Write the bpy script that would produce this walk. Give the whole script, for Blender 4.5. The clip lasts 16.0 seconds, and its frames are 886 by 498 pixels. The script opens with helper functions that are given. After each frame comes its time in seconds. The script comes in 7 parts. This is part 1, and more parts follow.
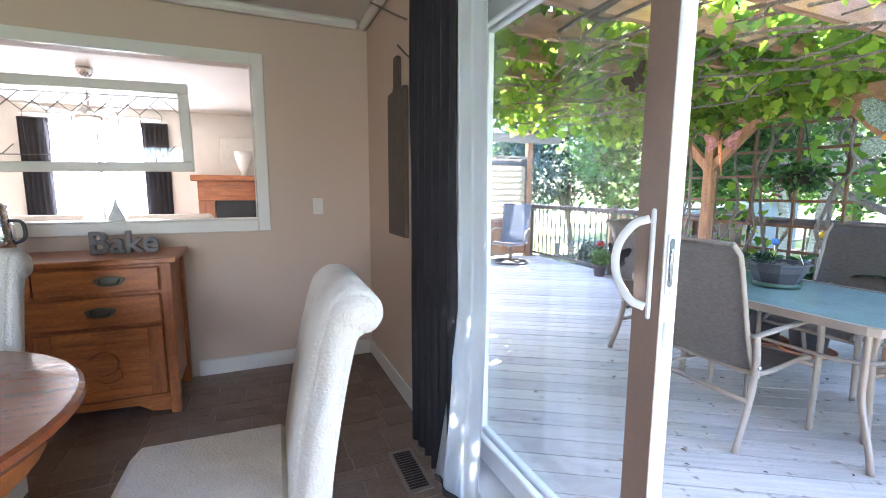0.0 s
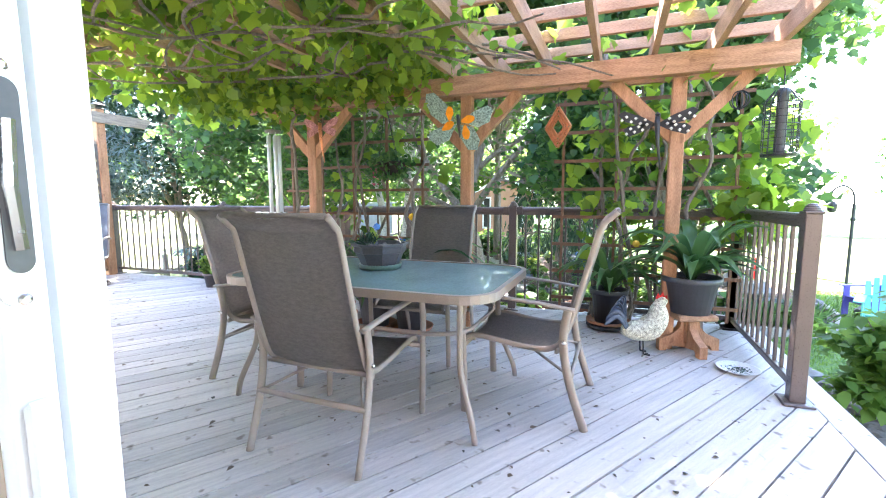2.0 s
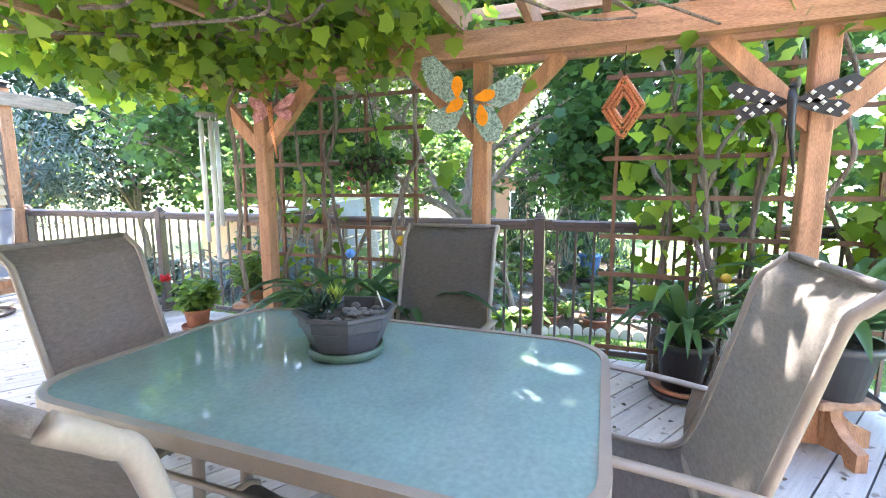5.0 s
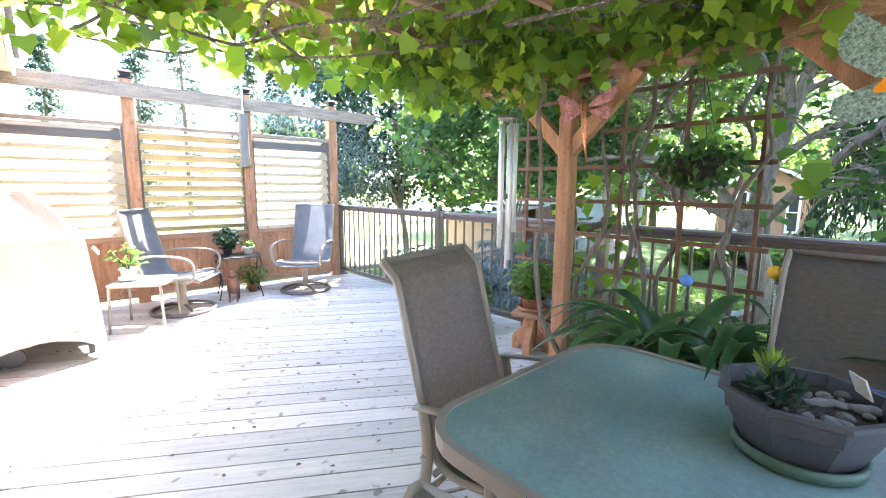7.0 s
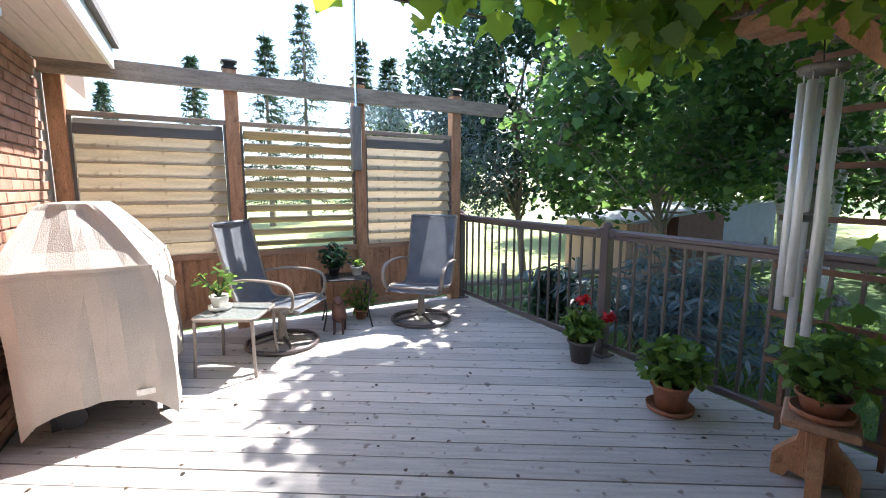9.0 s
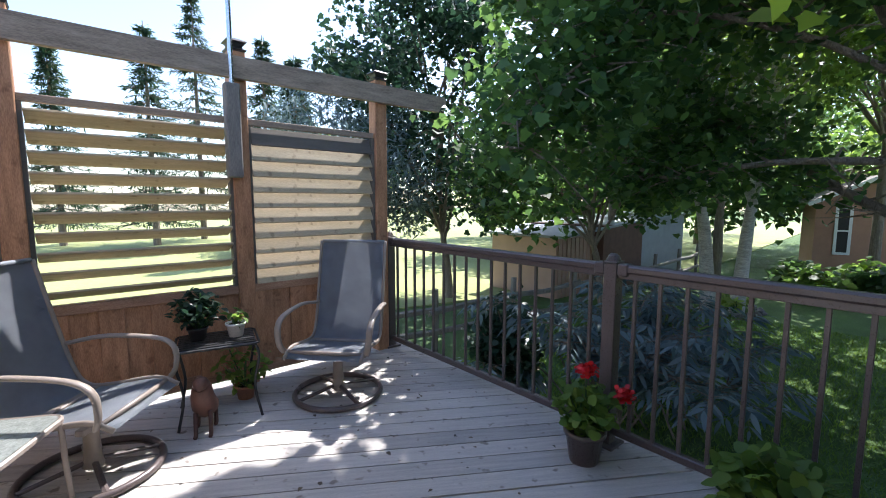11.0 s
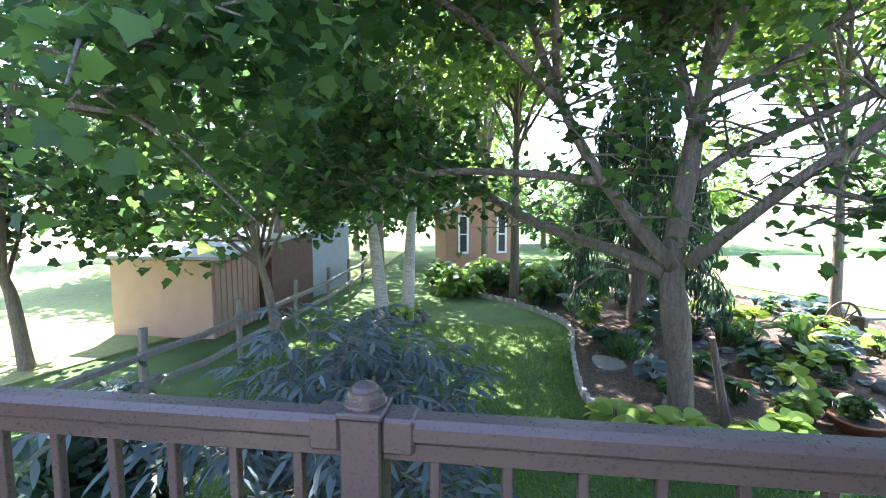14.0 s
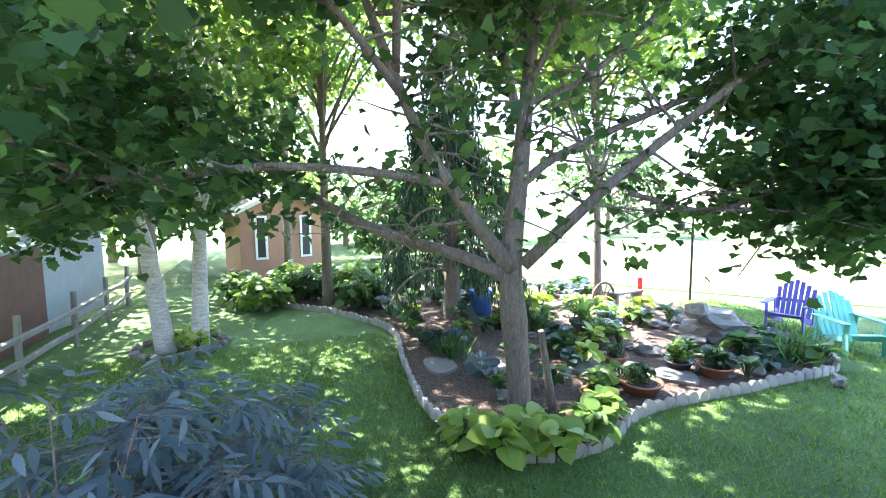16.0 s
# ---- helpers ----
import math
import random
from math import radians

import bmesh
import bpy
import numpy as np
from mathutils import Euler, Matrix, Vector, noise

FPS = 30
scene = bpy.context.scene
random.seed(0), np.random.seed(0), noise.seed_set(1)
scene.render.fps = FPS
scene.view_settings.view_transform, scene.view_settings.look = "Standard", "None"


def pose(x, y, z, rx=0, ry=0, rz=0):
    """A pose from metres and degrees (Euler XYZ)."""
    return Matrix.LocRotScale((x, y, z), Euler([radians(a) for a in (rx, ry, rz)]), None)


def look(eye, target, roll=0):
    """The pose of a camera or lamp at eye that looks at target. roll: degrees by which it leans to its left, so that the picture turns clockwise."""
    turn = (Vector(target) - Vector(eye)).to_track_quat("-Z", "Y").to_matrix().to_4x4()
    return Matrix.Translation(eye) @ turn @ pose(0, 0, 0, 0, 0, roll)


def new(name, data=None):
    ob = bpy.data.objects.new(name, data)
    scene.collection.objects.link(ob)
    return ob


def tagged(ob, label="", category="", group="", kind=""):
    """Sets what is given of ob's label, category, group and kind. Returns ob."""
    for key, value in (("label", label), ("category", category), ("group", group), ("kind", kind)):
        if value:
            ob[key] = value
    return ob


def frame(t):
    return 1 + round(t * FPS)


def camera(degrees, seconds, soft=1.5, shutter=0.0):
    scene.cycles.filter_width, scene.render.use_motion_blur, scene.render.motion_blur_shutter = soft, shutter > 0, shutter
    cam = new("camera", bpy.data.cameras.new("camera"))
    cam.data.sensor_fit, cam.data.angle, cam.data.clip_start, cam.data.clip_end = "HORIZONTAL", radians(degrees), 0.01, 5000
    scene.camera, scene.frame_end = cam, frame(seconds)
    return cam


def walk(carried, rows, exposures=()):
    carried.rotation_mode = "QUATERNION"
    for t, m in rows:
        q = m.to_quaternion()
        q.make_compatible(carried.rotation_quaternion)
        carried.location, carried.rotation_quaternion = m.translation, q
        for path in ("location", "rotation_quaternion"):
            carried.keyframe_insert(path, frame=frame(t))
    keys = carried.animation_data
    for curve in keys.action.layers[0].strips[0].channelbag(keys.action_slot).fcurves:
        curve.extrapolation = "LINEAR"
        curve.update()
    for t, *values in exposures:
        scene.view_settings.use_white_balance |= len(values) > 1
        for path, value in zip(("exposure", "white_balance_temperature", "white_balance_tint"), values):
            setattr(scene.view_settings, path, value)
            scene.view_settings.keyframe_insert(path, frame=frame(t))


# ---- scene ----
cam = camera(90.6, 16.0, 1.0)
# seconds, eye x, y, z, yaw, pitch, roll
ROWS = [
    (0.0, 0.014, -0.014, 1.316, -22.91, -7.60, -0.23),
    (0.5, 0.218, 0.145, 1.293, -38.59, -7.13, -0.15),
    (1.0, 0.427, 0.244, 1.240, -52.73, -6.92, -0.05),
    (1.5, 0.592, 0.328, 1.190, -62.39, -6.85, -0.03),
    (2.0, 0.768, 0.382, 1.131, -68.43, -6.52, 0.13),
    (2.5, 0.973, 0.412, 1.091, -71.71, -6.62, 0.28),
    (3.0, 1.131, 0.435, 1.104, -72.49, -7.13, 0.29),
    (5.5, 1.918, 1.076, 1.301, -67.48, -8.12, -0.05),
    (6.0, 1.905, 1.217, 1.329, -60.09, -8.19, -0.34),
    (6.5, 1.861, 1.329, 1.353, -51.14, -8.28, -0.27),
    (7.0, 1.860, 1.592, 1.332, -42.30, -8.17, -0.37),
    (7.5, 1.868, 1.845, 1.331, -34.46, -8.11, -0.69),
    (8.0, 2.009, 2.146, 1.338, -28.89, -8.25, -0.26),
    (10.5, 2.675, 3.820, 1.401, -33.25, -6.67, 0.24),
    (11.0, 2.875, 4.041, 1.389, -40.32, -6.26, -0.10),
    (11.5, 3.161, 4.241, 1.408, -47.03, -5.90, 0.10),
    (12.0, 3.410, 4.405, 1.409, -53.18, -5.65, 0.05),
    (12.5, 3.623, 4.569, 1.399, -60.41, -5.64, 0.14),
    (13.0, 3.898, 4.718, 1.372, -67.76, -5.30, 0.12),
    (13.5, 4.187, 4.851, 1.383, -74.96, -5.24, 0.14),
    (14.0, 4.393, 5.018, 1.420, -82.55, -5.08, 0.02),
    (14.5, 4.584, 5.125, 1.440, -90.73, -5.21, 0.21),
    (15.0, 4.808, 5.181, 1.439, -97.26, -5.29, 0.43),
    (15.5, 4.983, 5.273, 1.474, -103.58, -5.50, 0.57),
    (16.0, 5.097, 5.397, 1.472, -108.85, -5.43, 0.55),
]
EXPOSURES = [(0.0, 4.15, 5700, 13), (1.0, 4.35, 6000, 14), (1.6, 4.15, 6200, 14), (2.2, 3.8, 6350, 14), (3.0, 3.75, 6500, 14), (5.5, 4.1, 6350, 14), (6.5, 3.95, 6300, 14), (7.0, 3.75, 6250, 13), (8.0, 2.85, 6150, 12), (10.3, 1.35, 6050, 13), (12.0, 1.55, 6000, 14), (13.0, 2.25, 6100, 14), (14.0, 2.85, 6050, 14), (15.0, 3.2, 6050, 14), (16.0, 3.35, 6050, 14)]
walk(cam, [(t, pose(x, y, z, 90 + pitch, roll, yaw)) for t, x, y, z, yaw, pitch, roll in ROWS], EXPOSURES)

# ---- daylight ----
SUN_EL, SUN_AZ = 53.0, 24.0   # azimuth of the sun, degrees from +x towards +y
world = bpy.data.worlds.new("sky")
scene.world = world
world.use_nodes = True
wn = world.node_tree.nodes
sky = wn.new("ShaderNodeTexSky")
sky.sky_type = "NISHITA"
sky.sun_disc = False
sky.sun_elevation = radians(SUN_EL)
sky.sun_rotation = radians(90 - SUN_AZ)
world.node_tree.links.new(sky.outputs[0], wn["Background"].inputs[0])
wn["Background"].inputs[1].default_value = 0.15
sun_data = bpy.data.lights.new("sun", "SUN")
sun_data.energy, sun_data.angle, sun_data.color = 4.6, radians(0.55), (1.0, 0.95, 0.87)
sun = new("sun", sun_data)
sd = Vector((math.cos(radians(SUN_EL)) * math.cos(radians(SUN_AZ)), math.cos(radians(SUN_EL)) * math.sin(radians(SUN_AZ)), math.sin(radians(SUN_EL))))
sun.matrix_world = look(sd * 40, (0, 0, 0))


def window_lamp(name, eye, target, w, h, power):
    data = bpy.data.lights.new(name, "AREA")
    data.shape, data.size, data.size_y, data.energy, data.color = "RECTANGLE", w, h, power, (0.92, 0.96, 1.0)
    ob = new(name, data)
    ob.matrix_world = look(eye, target)
    return ob


# ---- materials ----
def mat(name, color, rough=0.6, metal=0.0, var=0.25, scale=6.0, fine=60.0, bump=0.2, stretch=(1, 1, 1), piece=0.0, trans=0.0, tint=None, spec=0.5, coat=0.0, alpha=1.0, depth=0.004, rvar=0.1, spots=0.0):
    """Two scales of colour variation, relief, and an optional difference from piece to piece."""
    m = bpy.data.materials.new(name)
    m.use_nodes = True
    nt = m.node_tree
    n, l = nt.nodes, nt.links
    b = n["Principled BSDF"]
    tc = n.new("ShaderNodeTexCoord")
    mp = n.new("ShaderNodeMapping")
    mp.inputs["Scale"].default_value = stretch
    l.new(tc.outputs["Object"], mp.inputs["Vector"])
    n1, n2 = n.new("ShaderNodeTexNoise"), n.new("ShaderNodeTexNoise")
    n1.inputs["Scale"].default_value, n1.inputs["Detail"].default_value = scale, 4
    n2.inputs["Scale"].default_value, n2.inputs["Detail"].default_value = fine, 3
    l.new(mp.outputs[0], n1.inputs["Vector"])
    l.new(mp.outputs[0], n2.inputs["Vector"])
    add = n.new("ShaderNodeMath")
    add.operation = "ADD"
    l.new(n1.outputs[0], add.inputs[0])
    l.new(n2.outputs[0], add.inputs[1])
    last = add.outputs[0]
    if piece:
        oi = n.new("ShaderNodeObjectInfo")
        sc = n.new("ShaderNodeMath")
        sc.operation = "MULTIPLY_ADD"
        sc.inputs[1].default_value = piece
        l.new(oi.outputs["Random"], sc.inputs[0])
        l.new(last, sc.inputs[2])
        last = sc.outputs[0]
    ramp = n.new("ShaderNodeMapRange")
    ramp.inputs[1].default_value, ramp.inputs[2].default_value = 0.65, 1.35 + piece
    l.new(last, ramp.inputs[0])
    mix = n.new("ShaderNodeMix")
    mix.data_type = "RGBA"
    dark = tuple(c * (1 - var) for c in color)
    light = tuple(min(c * (1 + var), 0.95) for c in (tint or color))
    mix.inputs[6].default_value, mix.inputs[7].default_value = (*dark, 1), (*light, 1)
    l.new(ramp.outputs[0], mix.inputs[0])
    if spots:
        n3, thr, m3 = n.new("ShaderNodeTexNoise"), n.new("ShaderNodeMapRange"), n.new("ShaderNodeMix")
        n3.inputs["Scale"].default_value, n3.inputs["Detail"].default_value = 13.0, 2
        l.new(tc.outputs["Object"], n3.inputs["Vector"])
        thr.inputs[1].default_value, thr.inputs[2].default_value, thr.inputs[4].default_value = 0.64, 0.72, spots
        l.new(n3.outputs[0], thr.inputs[0])
        m3.data_type = "RGBA"
        m3.inputs[7].default_value = (color[0] * 0.35, color[1] * 0.28, color[2] * 0.22, 1)
        l.new(thr.outputs[0], m3.inputs[0])
        l.new(mix.outputs[2], m3.inputs[6])
        mix = m3
    l.new(mix.outputs[2], b.inputs["Base Color"])
    rr = n.new("ShaderNodeMapRange")
    rr.inputs[3].default_value, rr.inputs[4].default_value = max(rough - rvar, 0.02), min(rough + rvar, 1)
    l.new(n2.outputs[0], rr.inputs[0])
    l.new(rr.outputs[0], b.inputs["Roughness"])
    b.inputs["Metallic"].default_value = metal
    b.inputs["Specular IOR Level"].default_value = spec
    b.inputs["Coat Weight"].default_value = coat
    b.inputs["Alpha"].default_value = alpha
    if bump:
        bp = n.new("ShaderNodeBump")
        bp.inputs["Strength"].default_value, bp.inputs["Distance"].default_value = bump, depth
        l.new(add.outputs[0], bp.inputs["Height"])
        l.new(bp.outputs[0], b.inputs["Normal"])
    if trans:
        tr = n.new("ShaderNodeBsdfTranslucent")
        l.new(mix.outputs[2], tr.inputs[0])
        ms = n.new("ShaderNodeMixShader")
        ms.inputs[0].default_value = trans
        l.new(b.outputs[0], ms.inputs[1])
        l.new(tr.outputs[0], ms.inputs[2])
        l.new(ms.outputs[0], n["Material Output"].inputs[0])
    return m


def leaf_mat(name, dark, light, trans=0.4, rough=0.45):
    """Leaves: each leaf its own shade, light shining through."""
    m = bpy.data.materials.new(name)
    m.use_nodes = True
    n, l = m.node_tree.nodes, m.node_tree.links
    b = n["Principled BSDF"]
    ge = n.new("ShaderNodeNewGeometry")
    mix = n.new("ShaderNodeMix")
    mix.data_type = "RGBA"
    mix.inputs[6].default_value, mix.inputs[7].default_value = (*dark, 1), (*light, 1)
    l.new(ge.outputs["Random Per Island"], mix.inputs[0])
    l.new(mix.outputs[2], b.inputs["Base Color"])
    b.inputs["Roughness"].default_value = rough
    b.inputs["Specular IOR Level"].default_value = 0.35
    hs = n.new("ShaderNodeHueSaturation")
    hs.inputs["Hue"].default_value, hs.inputs["Saturation"].default_value, hs.inputs["Value"].default_value = 0.475, 1.05, 2.4
    l.new(mix.outputs[2], hs.inputs["Color"])
    tr = n.new("ShaderNodeBsdfTranslucent")
    l.new(hs.outputs[0], tr.inputs[0])
    ms = n.new("ShaderNodeMixShader")
    ms.inputs[0].default_value = trans
    l.new(b.outputs[0], ms.inputs[1])
    l.new(tr.outputs[0], ms.inputs[2])
    l.new(ms.outputs[0], n["Material Output"].inputs[0])
    return m


def glass_mat(name, color=(1, 1, 1), rough=0.0, clear=0.9):
    m = bpy.data.materials.new(name)
    m.use_nodes = True
    n, l = m.node_tree.nodes, m.node_tree.links
    n.remove(n["Principled BSDF"])
    t, g, ms, lw = n.new("ShaderNodeBsdfTransparent"), n.new("ShaderNodeBsdfGlossy"), n.new("ShaderNodeMixShader"), n.new("ShaderNodeLayerWeight")
    pw_, fr = n.new("ShaderNodeMath"), n.new("ShaderNodeMath")
    pw_.operation, fr.operation = "POWER", "MULTIPLY_ADD"
    lw.inputs[0].default_value = 0.5
    pw_.inputs[1].default_value, fr.inputs[1].default_value, fr.inputs[2].default_value = 4.0, 0.6, 0.04
    l.new(lw.outputs["Facing"], pw_.inputs[0])
    l.new(pw_.outputs[0], fr.inputs[0])
    t.inputs[0].default_value = (*color, 1)
    g.inputs["Roughness"].default_value = rough
    l.new(fr.outputs[0], ms.inputs[0])
    l.new(t.outputs[0], ms.inputs[1])
    l.new(g.outputs[0], ms.inputs[2])
    l.new(ms.outputs[0], n["Material Output"].inputs[0])
    return m


def glow_mat(name, color, strength):
    m = bpy.data.materials.new(name)
    m.use_nodes = True
    b = m.node_tree.nodes["Principled BSDF"]
    b.inputs["Base Color"].default_value = (*color, 1)
    b.inputs["Emission Color"].default_value = (*color, 1)
    b.inputs["Emission Strength"].default_value = strength
    return m


M = dict(
    deck=mat("weathered_deck_wood", (0.40, 0.375, 0.36), 0.7, var=0.3, scale=3, fine=40, stretch=(1, 14, 14), bump=0.35, piece=0.5, tint=(0.51, 0.465, 0.425), spots=0.75),
    cedar=mat("cedar", (0.36, 0.165, 0.075), 0.65, var=0.35, scale=4, fine=50, stretch=(6, 6, 1), bump=0.3, tint=(0.42, 0.22, 0.12), spots=0.5),
    cedar_y=mat("cedar_beam", (0.36, 0.17, 0.08), 0.65, var=0.35, scale=4, fine=50, stretch=(6, 1, 6), bump=0.3, tint=(0.42, 0.23, 0.13), spots=0.5),
    cedar_x=mat("cedar_rafter", (0.30, 0.15, 0.08), 0.7, var=0.35, scale=4, fine=50, stretch=(1, 6, 6), bump=0.3, tint=(0.38, 0.22, 0.14)),
    grey_x=mat("grey_weathered_beam", (0.25, 0.19, 0.14), 0.75, var=0.35, scale=4, fine=50, stretch=(1, 7, 7), bump=0.4, tint=(0.32, 0.25, 0.19)),
    slat=mat("louvre_slat_wood", (0.44, 0.35, 0.22), 0.65, var=0.3, scale=3, fine=30, stretch=(1, 8, 8), bump=0.3, piece=0.4, tint=(0.50, 0.40, 0.26), spots=0.5),
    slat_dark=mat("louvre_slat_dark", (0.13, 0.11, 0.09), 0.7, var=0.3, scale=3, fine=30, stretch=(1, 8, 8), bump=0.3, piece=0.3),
    rail=mat("brown_rail_paint", (0.105, 0.082, 0.078), 0.3, var=0.12, scale=8, fine=150, bump=0.04),
    frame=mat("taupe_metal", (0.27, 0.222, 0.19), 0.4, var=0.12, scale=10, fine=200, bump=0.05),
    sling=mat("woven_sling", (0.235, 0.205, 0.185), 0.75, var=0.22, scale=90, fine=330, stretch=(0.4, 1, 1), bump=0.5, depth=0.002, trans=0.25),
    sling_b=mat("woven_sling_blue_grey", (0.28, 0.30, 0.335), 0.75, var=0.2, scale=8, fine=420, bump=0.5, depth=0.002, trans=0.25),
    tglass=mat("frosted_aqua_glass", (0.235, 0.34, 0.335), 0.04, var=0.16, scale=5, fine=70, bump=0.0, trans=0.15, rvar=0.03),
    ripple=mat("rippled_grey_glass", (0.30, 0.32, 0.30), 0.08, var=0.25, scale=30, fine=90, bump=0.6, depth=0.006, trans=0.3),
    wall=mat("warm_beige_wall_paint", (0.60, 0.455, 0.35), 0.8, var=0.03, scale=2, fine=180, bump=0.05),
    ceil=mat("ceiling_paint", (0.62, 0.55, 0.48), 0.9, var=0.03, scale=2, fine=120, bump=0.05),
    trim=mat("cream_trim_paint", (0.74, 0.69, 0.62), 0.45, var=0.04, scale=4, fine=120, bump=0.03),
    taupe=mat("shaded_taupe", (0.25, 0.18, 0.145), 0.45, var=0.06, scale=5, fine=80, bump=0.03),
    soffit=mat("cream_soffit_board", (0.62, 0.55, 0.48), 0.6, var=0.12, scale=5, fine=60, stretch=(8, 1, 8), bump=0.15),
    white=mat("white_vinyl", (0.80, 0.81, 0.83), 0.35, var=0.03, scale=4, fine=120, bump=0.02),
    tile=mat("stone_plank_tile", (0.19, 0.115, 0.08), 0.4, var=0.35, scale=9, fine=60, bump=0.25, piece=0.5, tint=(0.22, 0.165, 0.13)),
    grout=mat("grout", (0.30, 0.25, 0.21), 0.85, var=0.15, scale=30, fine=200, bump=0.1),
    oak=mat("oiled_oak", (0.30, 0.085, 0.020), 0.35, var=0.4, scale=5, fine=45, stretch=(1, 6, 8), bump=0.15, tint=(0.40, 0.13, 0.032)),
    oak_v=mat("oiled_oak_upright", (0.27, 0.075, 0.018), 0.35, var=0.4, scale=5, fine=45, stretch=(7, 6, 1), bump=0.15, tint=(0.36, 0.115, 0.03)),
    cherry=mat("cherry_tabletop", (0.22, 0.062, 0.024), 0.22, var=0.3, scale=4, fine=40, stretch=(1, 8, 1), bump=0.05, coat=0.3),
    brass=mat("aged_brass", (0.13, 0.12, 0.09), 0.4, 0.9, var=0.3, scale=40, fine=200),
    cloth=mat("white_matelasse_cloth", (0.60, 0.55, 0.49), 0.85, var=0.06, scale=25, fine=110, bump=0.8, depth=0.006),
    drape=mat("charcoal_drape", (0.055, 0.05, 0.055), 0.85, var=0.2, scale=6, fine=250, bump=0.2),
    lining=mat("white_lining", (0.78, 0.80, 0.83), 0.8, var=0.04, scale=6, fine=250, bump=0.1, trans=0.4),
    darkwood=mat("dark_carved_wood", (0.085, 0.06, 0.045), 0.6, var=0.4, scale=6, fine=40, stretch=(3, 3, 1), bump=0.4),
    chrome=mat("brushed_metal", (0.65, 0.65, 0.66), 0.25, 1.0, var=0.05, scale=10, fine=100, bump=0.02),
    silver=mat("satin_silver_tube", (0.82, 0.82, 0.82), 0.5, 0.4, var=0.05, scale=10, fine=100, bump=0.02),
    pewter=mat("pewter_letters", (0.19, 0.175, 0.165), 0.55, 0.0, var=0.3, scale=20, fine=100),
    brick=mat("red_brick", (0.34, 0.16, 0.10), 0.85, var=0.3, scale=14, fine=90, bump=0.5, piece=0.6, tint=(0.42, 0.24, 0.17)),
    mortar=mat("mortar", (0.45, 0.42, 0.38), 0.9, var=0.15, scale=20, fine=150, bump=0.3),
    cover=mat("taupe_grill_cover", (0.47, 0.41, 0.36), 0.75, var=0.12, scale=5, fine=150, bump=0.4, depth=0.01),
    blackpl=mat("black_plastic", (0.035, 0.035, 0.04), 0.45, var=0.3, scale=10, fine=100, bump=0.1),
    greypl=mat("dark_grey_plastic", (0.075, 0.075, 0.085), 0.45, var=0.25, scale=8, fine=80, bump=0.15),
    soil=mat("potting_soil", (0.05, 0.035, 0.025), 0.95, var=0.5, scale=30, fine=160, bump=1.0, depth=0.02),
    terra=mat("terracotta", (0.36, 0.15, 0.085), 0.8, var=0.25, scale=12, fine=90, bump=0.2),
    green_saucer=mat("green_plastic", (0.07, 0.13, 0.095), 0.45, var=0.2, scale=10, fine=90, bump=0.1),
    stone=mat("field_stone", (0.19, 0.175, 0.165), 0.85, var=0.4, scale=7, fine=45, bump=0.6, piece=0.5, depth=0.01),
    kerb=mat("concrete_scallop", (0.38, 0.35, 0.31), 0.85, var=0.25, scale=9, fine=60, bump=0.4, piece=0.3),
    mulch=mat("bark_mulch", (0.06, 0.04, 0.03), 0.95, var=0.6, scale=20, fine=70, bump=1.0, depth=0.03, tint=(0.13, 0.085, 0.06)),
    lawn=mat("lawn", (0.06, 0.125, 0.028), 0.9, var=0.4, scale=1.2, fine=45, bump=1.0, depth=0.03, tint=(0.085, 0.15, 0.035)),
    # paler than the lawn: open sunlight is put into the colour
    field=mat("sunlit_field", (0.30, 0.33, 0.12), 0.9, var=0.25, scale=0.4, fine=8, bump=0.6, depth=0.05),
    bark=mat("maple_bark", (0.22, 0.175, 0.14), 0.9, var=0.45, scale=7, fine=30, stretch=(4, 4, 0.7), bump=1.0, depth=0.02),
    birch=mat("birch_bark", (0.46, 0.43, 0.40), 0.8, var=0.45, scale=6, fine=24, stretch=(1, 1, 4), bump=0.4),
    greywood=mat("grey_fence_wood", (0.21, 0.19, 0.17), 0.85, var=0.35, scale=5, fine=40, stretch=(5, 5, 1), bump=0.5),
    shedwall=mat("salmon_siding", (0.40, 0.22, 0.155), 0.75, var=0.1, scale=4, fine=50, bump=0.1),
    roof=mat("grey_shingle", (0.16, 0.145, 0.135), 0.9, var=0.3, scale=10, fine=70, bump=0.5),
    rust=mat("rust_brown_metal", (0.12, 0.055, 0.04), 0.6, var=0.3, scale=6, fine=60, bump=0.1),
    tan=mat("tan_metal_siding", (0.40, 0.25, 0.185), 0.55, var=0.1, scale=4, fine=60, bump=0.05),
    bluegrey=mat("blue_grey_metal", (0.28, 0.31, 0.36), 0.5, var=0.12, scale=4, fine=60, bump=0.05),
    violet=mat("violet_paint", (0.13, 0.10, 0.42), 0.5, var=0.12, scale=6, fine=80, bump=0.1),
    aqua=mat("aqua_paint", (0.16, 0.50, 0.42), 0.5, var=0.12, scale=6, fine=80, bump=0.1),
    red=mat("red_petals", (0.62, 0.01, 0.012), 0.5, var=0.25, scale=20, fine=90, bump=0.1, trans=0.2),
    pink=mat("pink_petals", (0.55, 0.10, 0.18), 0.5, var=0.25, scale=20, fine=90, trans=0.2),
    orange=mat("orange_enamel", (0.85, 0.28, 0.01), 0.35, var=0.12, scale=20, fine=90, bump=0.05),
    copper=mat("copper", (0.70, 0.28, 0.15), 0.3, 0.8, var=0.2, scale=20, fine=120, bump=0.1),
    black=mat("black_iron", (0.02, 0.02, 0.022), 0.45, var=0.3, scale=20, fine=120, bump=0.1),
